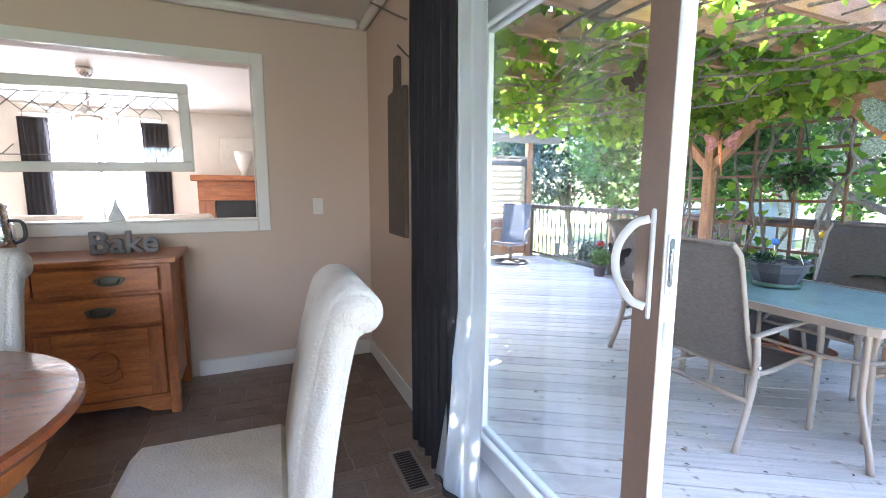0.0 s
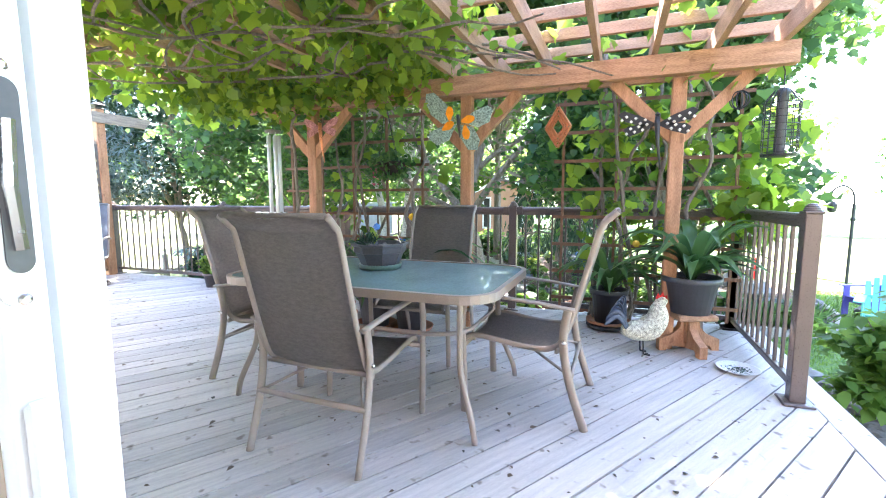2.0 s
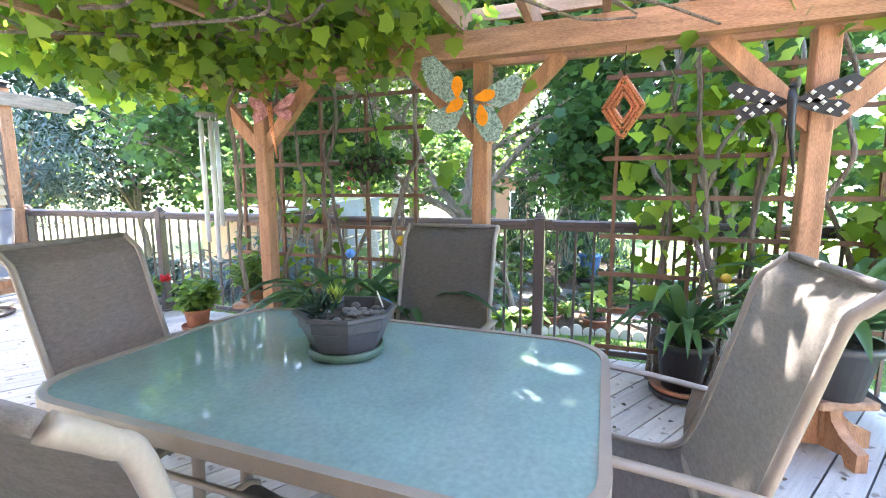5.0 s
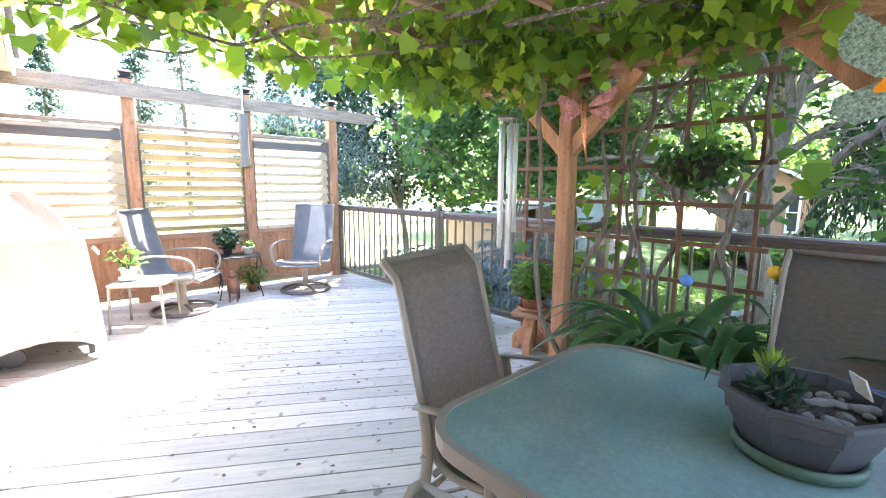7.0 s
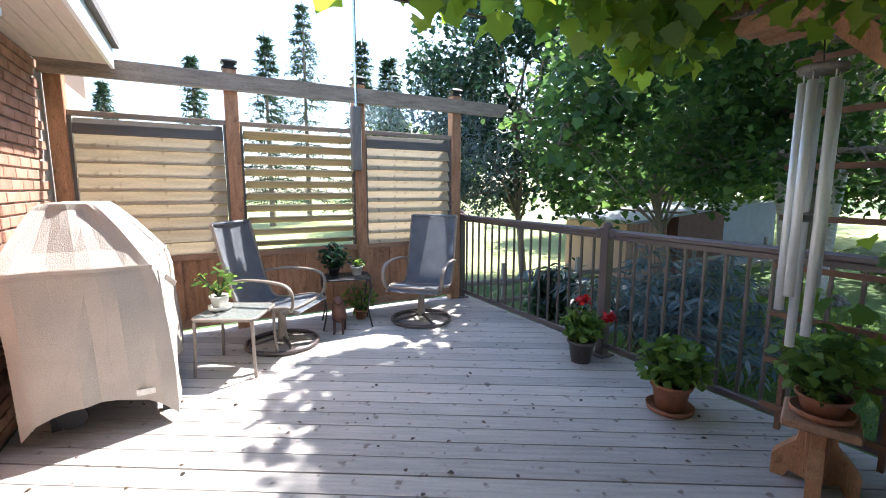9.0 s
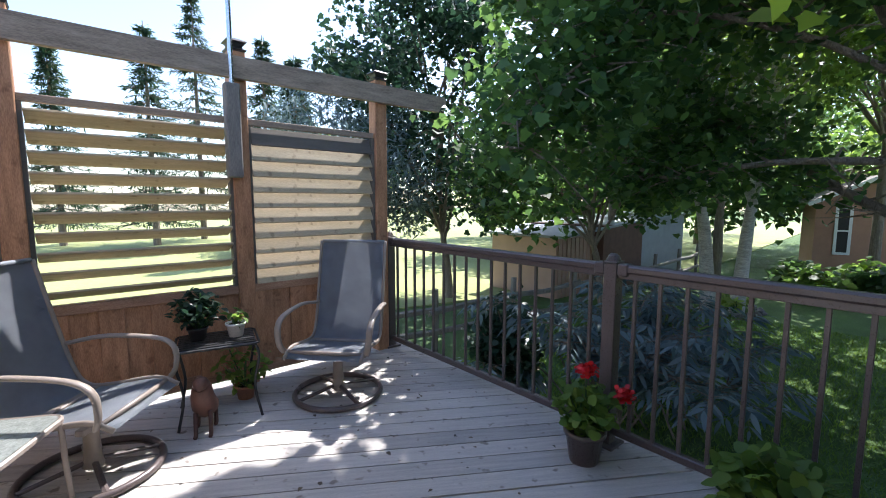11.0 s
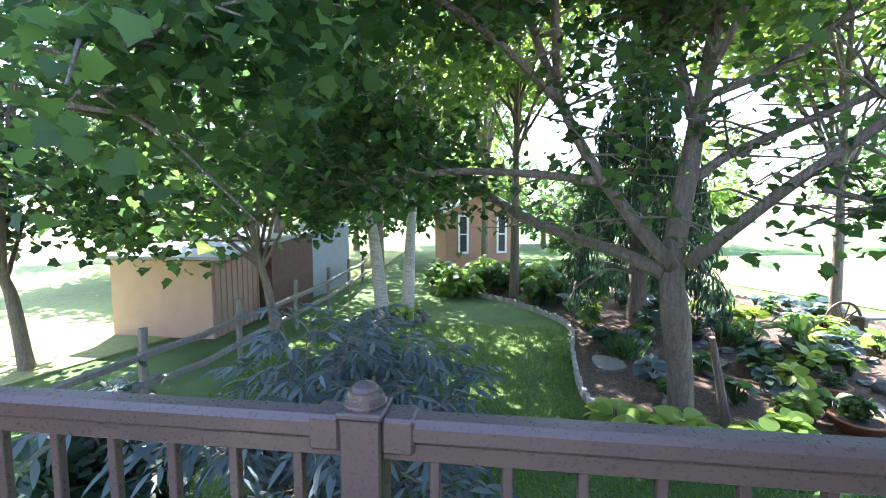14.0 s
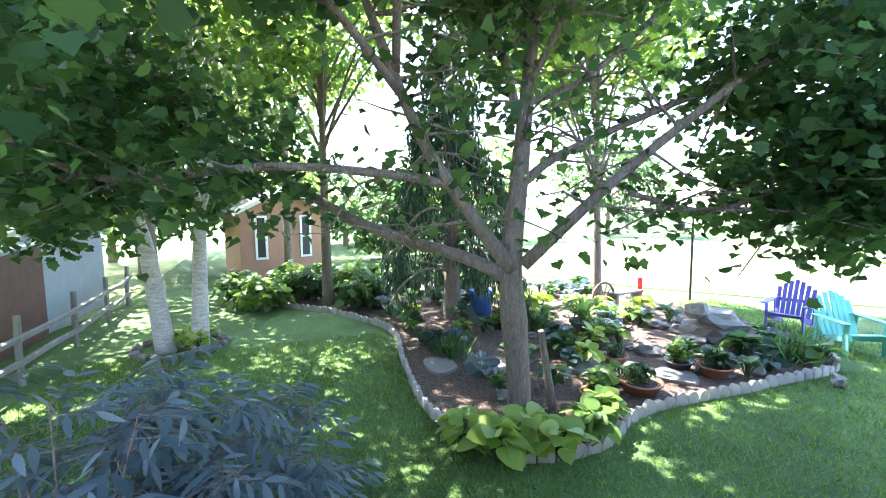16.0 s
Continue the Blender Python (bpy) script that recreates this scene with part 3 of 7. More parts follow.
# ---- patio set ----
def sling_chair(label, m, fabric, group, swivel=False):
    c = thing("patio_chair", label, "chair", m, group)
    if swivel:
        line = [(0.30, 0.36), (0.18, 0.40), (-0.08, 0.36), (-0.2, 0.37), (-0.27, 0.48), (-0.36, 0.80), (-0.41, 1.0), (-0.43, 1.07)]
    else:
        line = [(0.27, 0.385), (0.2, 0.415), (-0.05, 0.385), (-0.19, 0.39), (-0.26, 0.48), (-0.35, 0.80), (-0.40, 0.99), (-0.43, 1.03), (-0.475, 1.07)]
    prof = curve_pts([(0, y, z) for y, z in line], 32)
    rows = []
    for p in prof:
        rows.append([(x, p.y - 0.02 * (1 - (x / 0.245) ** 2), p.z - 0.012 * (1 - (x / 0.245) ** 2)) for x in np.linspace(-0.245, 0.245, 7)])
    part("sling", sheet(B(), rows, 0.004), M[fabric], c, "taut woven mesh sling", True)
    for s in (-1, 1):
        bm = sweep(B(), [(s * 0.258, p.y, p.z) for p in prof], 0.011, 0.015, 8)
        part("side_rail", bm, M["frame"], c, "", True)
        if swivel:
            arm = curve_pts([(s * 0.27, -0.30, 0.60), (s * 0.30, -0.1, 0.63), (s * 0.31, 0.16, 0.615), (s * 0.31, 0.26, 0.56), (s * 0.30, 0.27, 0.45), (s * 0.28, 0.24, 0.385)], 30)
            part("armrest", sweep(B(), arm, 0.022, 0.012, 8), M["frame"], c, "", True)
        else:
            arm = curve_pts([(s * 0.285, -0.30, 0.60), (s * 0.295, -0.1, 0.625), (s * 0.30, 0.15, 0.645), (s * 0.30, 0.25, 0.645), (s * 0.30, 0.285, 0.625), (s * 0.30, 0.27, 0.60)], 30)
            part("armrest", sweep(B(), arm, 0.02, 0.009, 8), M["frame"], c, "", True)
            leg = curve_pts([(s * 0.295, 0.25, 0.64), (s * 0.295, 0.268, 0.5), (s * 0.295, 0.262, 0.3), (s * 0.295, 0.25, 0.0)], 18)
            part("front_leg", sweep(B(), leg, 0.015, 0.022, 8), M["frame"], c, "", True)
            leg = curve_pts([(s * 0.285, -0.27, 0.61), (s * 0.285, -0.25, 0.45), (s * 0.285, -0.28, 0.25), (s * 0.285, -0.36, 0.0)], 18)
            part("rear_leg", sweep(B(), leg, 0.014, 0.022, 8), M["frame"], c, "", True)
            part("bolt", lathe(B(), [(0.011, 0), (0.011, 0.006), (0.006, 0.009)], 8), M["chrome"], c).matrix_basis = pose(s * 0.302, -0.255, 0.44, 0, s * 90, 0)
    ys = ((0.24, 0.385),) if swivel else ((0.25, 0.37), (-0.22, 0.385), (-0.29, 0.26))
    for y, z in ys:
        part("crossbar", sweep(B(), [(-0.285, y, z), (0.285, y, z)], 0.011, 0.014, 8), M["frame"], c, "", True)
    part("head_bar", sweep(B(), [(-0.25, prof[-1].y, prof[-1].z), (0.25, prof[-1].y, prof[-1].z)], 0.012, None, 8), M[fabric], c, "sling fabric wrapped round the head bar", True)
    if not swivel:
        for s in (-1, 1):
            part("strut", sweep(B(), [(s * 0.27, -0.29, 0.26), (s * 0.08, 0.0, 0.36)], 0.008, None, 6), M["frame"], c, "", True)
    else:
        bm = B()
        ring = [(0.30 * math.cos(a), 0.30 * math.sin(a), 0.022) for a in np.linspace(0, 2 * math.pi, 37)]
        sweep(bm, ring, 0.02, 0.02, 8)
        part("base_ring", bm, M["rail"], c, "dark brown swivel base ring", True)
        for a in (45, 135, 225, 315):
            a = radians(a)
            part("spoke", sweep(B(), [(0.29 * math.cos(a), 0.29 * math.sin(a), 0.03), (0.04 * math.cos(a), 0.04 * math.sin(a), 0.07)], 0.016, 0.012, 6), M["rail"], c)
        part("column", lathe(B(), [(0.05, 0.05), (0.04, 0.09), (0.032, 0.28), (0.08, 0.30), (0.08, 0.33)], 16), M["frame"], c, "", True)
        bm = B()
        box(bm, -0.25, 0.25, -0.16, -0.12, 0.33, 0.36, 0.004)
        box(bm, -0.25, 0.25, 0.12, 0.16, 0.33, 0.36, 0.004)
        box(bm, -0.07, 0.07, -0.16, 0.16, 0.325, 0.345, 0.004)
        part("rocker_frame", bm, M["frame"], c)
    return c


CHAIR = "taupe metal patio armchair with a woven grey-brown sling"
sling_chair(CHAIR, pose(2.545, 1.60, 0, 0, 0, -90), "sling", "chairs round the patio table")
sling_chair(CHAIR, pose(3.19, 0.85, 0, 0, 0, 0), "sling", "chairs round the patio table")
sling_chair(CHAIR, pose(3.065, 2.435, 0, 0, 0, 191.6), "sling", "chairs round the patio table")
sling_chair(CHAIR, pose(3.70, 1.70, 0, 0, 0, 90), "sling", "chairs round the patio table")
SWIVEL = "swivel patio armchair with a blue-grey sling on a round base"
sling_chair(SWIVEL, pose(4.27, 6.85, 0, 0, 0, 134), "sling_b", "swivel chairs by the screen", True)
sling_chair(SWIVEL, pose(2.88, 6.80, 0, 0, 0, -128), "sling_b", "swivel chairs by the screen", True)


def rounded_rect(hx, hy, r, n=7, bow=0.0):
    pts = []
    for cx, cy, a0 in ((hx - r, hy - r, 0), (-hx + r, hy - r, 90), (-hx + r, -hy + r, 180), (hx - r, -hy + r, 270)):
        for i in range(n):
            a = radians(a0 + 90 * i / (n - 1))
            pts.append((cx + r * math.cos(a), cy + r * math.sin(a)))
    return pts


def glass_table():
    t = thing("patio_table", "rectangular patio table with frosted aqua glass top", "table", pose(3.03, 1.67, 0))
    hx, hy, z = 0.485, 0.785, 0.70
    bm = prism(B(), rounded_rect(hx - 0.012, hy - 0.012, 0.16), z - 0.004, z + 0.003)
    part("glass_top", bm, M["tglass"], t, "frosted aqua glass pane")
    rim = rounded_rect(hx, hy, 0.17)
    bm = sweep(B(), [(x, y, z - 0.012) for x, y in rim + rim[:1]], 0.013, 0.021, 4)
    part("rim", bm, M["frame"], t)
    for sx in (-1, 1):
        for sy in (-1, 1):
            leg = curve_pts([(sx * 0.36, sy * 0.62, z - 0.03), (sx * 0.36, sy * 0.62, 0.45), (sx * 0.37, sy * 0.63, 0.3), (sx * 0.42, sy * 0.70, 0.1), (sx * 0.43, sy * 0.72, 0.0)], 20)
            part("leg", sweep(B(), leg, 0.016, None, 10), M["frame"], t, "", True)
    ring = rounded_rect(0.37, 0.63, 0.2)
    part("stretcher_ring", sweep(B(), [(x, y, 0.48) for x, y in ring + ring[:1]], 0.011, None, 8), M["frame"], t, "", True)
    return t


glass_table()

# ---- the house: outer walls and dining room ----
FZ = 0.05
XI, XO = 0.80, 1.0
house = thing("house_wall", "brick house wall with a sliding patio door", "wall", kind="structure")
DY0, DY1, DZ = -0.35, 1.86, 2.12     # the door's opening


def slab(name, lims, material, parent=None, label="", bevel=0.0):
    bm = B()
    box(bm, *lims, bevel)
    return part(name, bm, material, parent, label)


for nm, l in (("wall_right", (XI, XO, -3.2, DY0, -1.2, 2.5)), ("wall_left", (XI, XO, DY1, 5.0, -1.2, 2.5)), ("wall_head", (XI, XO, DY0, DY1, DZ, 2.5)), ("wall_under", (XI, XO, DY0, DY1, -1.2, FZ - 0.002))):
    slab(nm, l, M["wall"], house)
YB = 3.27
back = thing("wall_back", "beige dining room wall with a pass-through opening", "wall", kind="structure")
# opening of the pass-through
PX0, PX1, PZ0, PZ1 = -2.3, 0.02, 1.11, 2.13
for nm, l in (("wall_a", (PX1, XI, YB, YB + 0.12, FZ, 2.5)), ("wall_b", (-4.2, PX0, YB, YB + 0.12, FZ, 2.5)), ("wall_c", (PX0, PX1, YB, YB + 0.12, FZ, PZ0)), ("wall_d", (PX0, PX1, YB, YB + 0.12, PZ1, 2.5))):
    slab(nm, l, M["wall"], back)
tr = 0.075
for nm, l in (("trim_side", (PX1, PX1 + tr, YB - 0.018, YB, PZ0 - tr, PZ1 + tr)), ("trim_top", (PX0, PX1, YB - 0.018, YB, PZ1, PZ1 + tr)), ("trim_bottom", (PX0, PX1, YB - 0.025, YB, PZ0 - tr, PZ0)), ("sill", (PX0, PX1, YB - 0.03, YB + 0.14, PZ0, PZ0 + 0.012)), ("jamb", (PX1 - 0.012, PX1 - 0.002, YB, YB + 0.12, PZ0 + 0.014, PZ1))):
    slab(nm, l, M["trim"], back, "", 0.004)
tagged(slab("wall_west", (-4.3, -4.2, -3.2, 9.2, FZ, 2.5), M["wall"]), "plain beige wall", "wall", kind="structure")
# wall behind the camera; its window opening is made up to admit light
ws = thing("wall_south", "beige wall with an unseen opening added for fill light", "wall", kind="structure")
for nm, l in (("wall_a", (-4.2, -2.6, -3.3, -3.2, FZ, 2.5)), ("wall_b", (-0.6, XO, -3.3, -3.2, FZ, 2.5)), ("wall_c", (-2.6, -0.6, -3.3, -3.2, FZ, 0.95)), ("wall_d", (-2.6, -0.6, -3.3, -3.2, 2.1, 2.5))):
    slab(nm, l, M["wall"], ws)
tagged(slab("ceiling", (-4.3, XO, -3.3, 9.3, 2.5, 2.6), M["ceil"]), "matt beige plaster ceiling", "ceiling", kind="structure")
floor_ = thing("floor", "dining room floor of brown stone-look tiles", "floor", kind="structure")
slab("grout_bed", (-4.2, XI, -3.2, 9.2, FZ - 0.06, FZ - 0.003), M["grout"], floor_)
# crown moulding and baseboards
for nm, l in (("crown", (-4.2, XI - 0.07, YB - 0.06, YB, 2.44, 2.5)), ("crown", (XI - 0.06, XI, DY1 - 4, YB, 2.44, 2.5))):
    tagged(slab(nm, l, M["trim"], None, "", 0.02), "cream crown moulding", "trim", kind="structure")
for l in ((-4.2, -1.75, YB - 0.015, YB, FZ, FZ + 0.11), (-0.4, XI - 0.016, YB - 0.015, YB, FZ, FZ + 0.11), (XI - 0.015, XI, DY1 + 0.1, YB, FZ, FZ + 0.11)):
    tagged(slab("baseboard", l, M["trim"], None, "", 0.004), "cream painted baseboard", "trim", kind="structure")

# sliding door
sd_ = thing("door_1", "white vinyl sliding patio door, half open", "door", kind="structure")
for nm, l in (("frame_side", (0.86, 1.02, DY1 - 0.05, DY1, FZ, DZ)), ("frame_side", (0.86, 1.02, DY0, DY0 + 0.05, FZ, DZ)), ("frame_head", (0.86, 1.02, DY0 + 0.05, DY1 - 0.05, DZ - 0.05, DZ)), ("sill", (0.80, 1.06, DY0 + 0.05, DY1 - 0.05, FZ, FZ + 0.03)), ("track", (0.93, 0.94, DY0 + 0.05, DY1 - 0.05, FZ + 0.03, FZ + 0.045))):
    slab(nm, l, M["white"], sd_, "", 0.004)


def sash(y0, y1, x0, x1, nm):
    s = new(nm)
    s.parent = sd_
    z0, z1 = FZ + 0.045, DZ - 0.055
    for n2, l in (("stile", (x0, x1, y0, y0 + 0.085, z0, z1)), ("stile", (x0, x1, y1 - 0.075, y1, z0, z1)), ("rail", (x0, x1, y0 + 0.085, y1 - 0.075, z0, z0 + 0.10)), ("rail", (x0, x1, y0 + 0.085, y1 - 0.075, z1 - 0.08, z1))):
        slab(n2, l, M["white"], s, "", 0.006)
    g = slab("pane", ((x0 + x1) / 2 - 0.004, (x0 + x1) / 2 + 0.004, y0 + 0.08, y1 - 0.07, z0 + 0.095, z1 - 0.075), M["glass"], s)
    g.visible_shadow = False
    return s


slid = sash(0.735, DY1 - 0.05, 0.908, 0.942, "sliding_sash")
# taupe strip on the white stile, with room-side shade put into its colour
slab("inner_cladding", (0.904, 0.9075, 0.737, 0.82, FZ + 0.05, DZ - 0.06), M["taupe"], slid, "taupe inner face, darkened for its shade")
sash(0.76, DY1 - 0.05, 0.960, 0.994, "fixed_sash")
hd = new("door_handle")
hd.parent = sd_
hnd = curve_pts([(0.893, 0.772, 1.03), (0.872, 0.80, 1.045), (0.862, 0.832, 1.09), (0.859, 0.842, 1.14), (0.862, 0.832, 1.19), (0.872, 0.80, 1.235), (0.893, 0.772, 1.25)], 30)
part("grip", sweep(B(), hnd, 0.006, 0.011, 8), M["white"], hd, "flat bowed white grip", True)
slab("back_plate", (0.893, 0.903, 0.758, 0.772, 1.0, 1.275), M["white"], hd, "", 0.004)
lp = [(0.012 * math.cos(u), 0.065 * (1 if math.sin(u) > 0 else -1) + 0.012 * math.sin(u)) for u in np.linspace(0.001, 2 * math.pi + 0.001, 25)[:-1]]
part("latch_plate", extrude_poly(B(), lp, 0.004), M["white"], hd, "white latch plate").matrix_basis = pose(0.925, 0.733, 1.14)
part("latch_recess", extrude_poly(B(), [(x * 0.62, z * 0.78) for x, z in lp], 0.002), M["greypl"], hd, "grey recessed latch pocket").matrix_basis = pose(0.925, 0.7305, 1.145)
part("latch_hook", sweep(B(), [(0.925, 0.729, 1.10), (0.922, 0.727, 1.14), (0.925, 0.729, 1.18)], 0.004, None, 6), M["chrome"], hd, "metal latch hook")
for z in (1.068, 1.212):
    part("screw", lathe(B(), [(0.004, 0), (0.004, 0.001), (0.002, 0.002)], 8), M["chrome"], hd).matrix_basis = pose(0.925, 0.7308, z, 90, 0, 0)
slab("keeper", (0.918, 0.936, 0.728, 0.7345, 0.93, 1.0), M["white"], hd, "", 0.003)

# projecting brick wall by the grill, soffit and fascia
pw = thing("brick_wall", "projecting red brick house wall under a white soffit", "wall", kind="structure")
slab("wall_core", (0.6, 1.288, 5.262, 9.2, -1.2, 2.33), M["mortar"], pw)
slab("return_core", (1.0, 1.012, 1.9, 5.25, -1.2, 2.5), M["mortar"], house)
sf = thing("soffit", "white board soffit and fascia under the eaves", "soffit", kind="structure")
for i in range(5):
    slab("board", (1.292 + i * 0.094, 1.383 + i * 0.094, 4.9, 7.32, 2.33, 2.345), M["soffit"], sf, "", 0.002)
slab("fascia", (1.765, 1.79, 4.9, 7.32, 2.30, 2.46), M["white"], sf, "", 0.003)
slab("gable_end", (1.292, 1.764, 4.87, 4.895, 2.33, 2.46), M["white"], sf)
slab("roof_edge", (0.9, 1.83, 4.85, 7.36, 2.465, 2.52), M["roof"], sf)
slab("roof_edge", (0.9, 1.95, -3.3, 4.84, 2.65, 2.70), M["roof"], sf)
slab("roof_slab", (-4.5, 1.0, -3.5, 9.5, 2.65, 2.75), M["roof"], sf)
tagged(slab("wall_north", (-4.3, 1.29, 9.2, 9.3, -1.2, 2.6), M["wall"]), "plain house wall", "wall", kind="structure")
# fill lamp added at the made-up south opening to brighten the dining room
window_lamp("fill_light_south", (-1.6, -3.35, 1.5), (-1.6, 0, 1.2), 1.9, 1.1, 4.5)

# ---- garden ----
ground = B()
N_, S_ = 60, 130.0
gv = [[ground.verts.new((-S_ + 2 * S_ * (i / N_), -S_ + 2 * S_ * (j / N_), GZ - (0.02 if 0 < i < N_ else 0))) for j in range(N_ + 1)] for i in range(N_ + 1)]
for i in range(N_):
    for j in range(N_):
        ground.faces.new((gv[i][j], gv[i + 1][j], gv[i + 1][j + 1], gv[i][j + 1]))
tagged(part("ground", ground, M["lawn"]), "mown green lawn", "lawn", kind="structure")
# pale patches stand in for ground in full sun
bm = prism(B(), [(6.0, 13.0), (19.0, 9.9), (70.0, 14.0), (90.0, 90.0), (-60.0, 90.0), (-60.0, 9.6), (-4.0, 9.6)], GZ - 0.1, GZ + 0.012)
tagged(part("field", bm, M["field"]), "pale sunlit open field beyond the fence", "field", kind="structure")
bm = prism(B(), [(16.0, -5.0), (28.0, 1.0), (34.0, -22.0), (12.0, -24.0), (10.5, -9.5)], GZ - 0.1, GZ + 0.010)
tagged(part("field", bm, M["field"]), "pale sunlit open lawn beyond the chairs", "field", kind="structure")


def smooth_loop(ctrl, n):
    c = [Vector((*p, 0)) for p in ctrl]
    k = len(c)
    out = []
    for i in range(k):
        a, b, d, e = c[i - 1], c[i], c[(i + 1) % k], c[(i + 2) % k]
        for s in range(n):
            t = s / n
            p = 0.5 * ((2 * b) + (d - a) * t + (2 * a - 5 * b + 4 * d - e) * t * t + (3 * b - a - 3 * d + e) * t ** 3)
            out.append((p.x, p.y))
    return out


BED = [(9.0, 3.4), (10.2, 3.85), (12.0, 3.75), (14.1, 3.55), (16.1, 4.55), (17.7, 6.05), (19.5, 7.2), (21.5, 4.5), (20.0, 0.5), (16.5, -2.6), (12.5, -3.6), (9.7, -3.0), (9.35, -1.0), (9.3, 1.2), (8.8, 2.4)]
bed_line = smooth_loop(BED, 9)
bed = tagged(part("garden_bed", prism(B(), bed_line, GZ - 0.1, GZ + 0.03), M["mulch"]), "mulched garden bed with rocks and plants", "garden bed", kind="structure")

# scalloped edging stones
rng = np.random.default_rng(21)
edging = thing("bed_edging", "row of small pale concrete edging stones", "edging")
bm = B()
extrude_poly(bm, [(-0.085, -0.06), (-0.085, 0.07), (-0.05, 0.115), (0, 0.13), (0.05, 0.115), (0.085, 0.07), (0.085, -0.06)], 0.06)
stone_me = part("edging_stone", bm, M["kerb"], edging)
stone_me.matrix_basis = Matrix.Translation((9.6, 3.6, GZ))
acc = 0.0
for (x0, y0), (x1, y1) in zip(bed_line, bed_line[1:] + bed_line[:1]):
    d = math.hypot(x1 - x0, y1 - y0)
    while acc < d and x0 < 18.5:
        t = acc / d
        o = new("edging_stone", stone_me.data)
        o.parent = edging
        o.matrix_basis = pose(x0 + (x1 - x0) * t, y0 + (y1 - y0) * t, GZ + rng.normal(0, 0.012), rng.normal(0, 4), rng.normal(0, 4), math.degrees(math.atan2(y1 - y0, x1 - x0)) + rng.normal(0, 4))
        acc += 0.19
    acc = max(acc - d, 0) if acc >= d else acc


# ---- trees ----
def limb(bm, pts, r0, r1, seg=9, n=22):
    line = curve_pts(pts, n)
    k = len(line)
    sweep(bm, line, 1.0, None, seg, True, [r0 + (r1 - r0) * (i / (k - 1)) ** 0.8 for i in range(k)])
    return line


def twigs(bm, rng, line, count, length, r=0.014, flat=0.3):
    """Side shoots from a limb; gives back points along them."""
    out = []
    for _ in range(count):
        i = rng.integers(len(line) // 5, len(line))
        p = Vector(line[i])
        d = Vector((rng.normal(), rng.normal(), rng.normal() * flat + 0.12)).normalized()
        ln = length * rng.uniform(0.5, 1.2)
        q = p + d * ln * 0.5 + Vector((0, 0, rng.normal(0, 0.05)))
        e = p + d * ln + Vector((0, 0, -0.14 * ln + rng.normal(0, 0.08)))
        sweep(bm, [p, q, e], 1.0, None, 4, False, [r, r * 0.6, r * 0.3])
        for t in (0.35, 0.6, 0.8, 1.0):
            out.append((p.lerp(q, t * 2) if t < 0.5 else q.lerp(e, t * 2 - 1)))
    return out


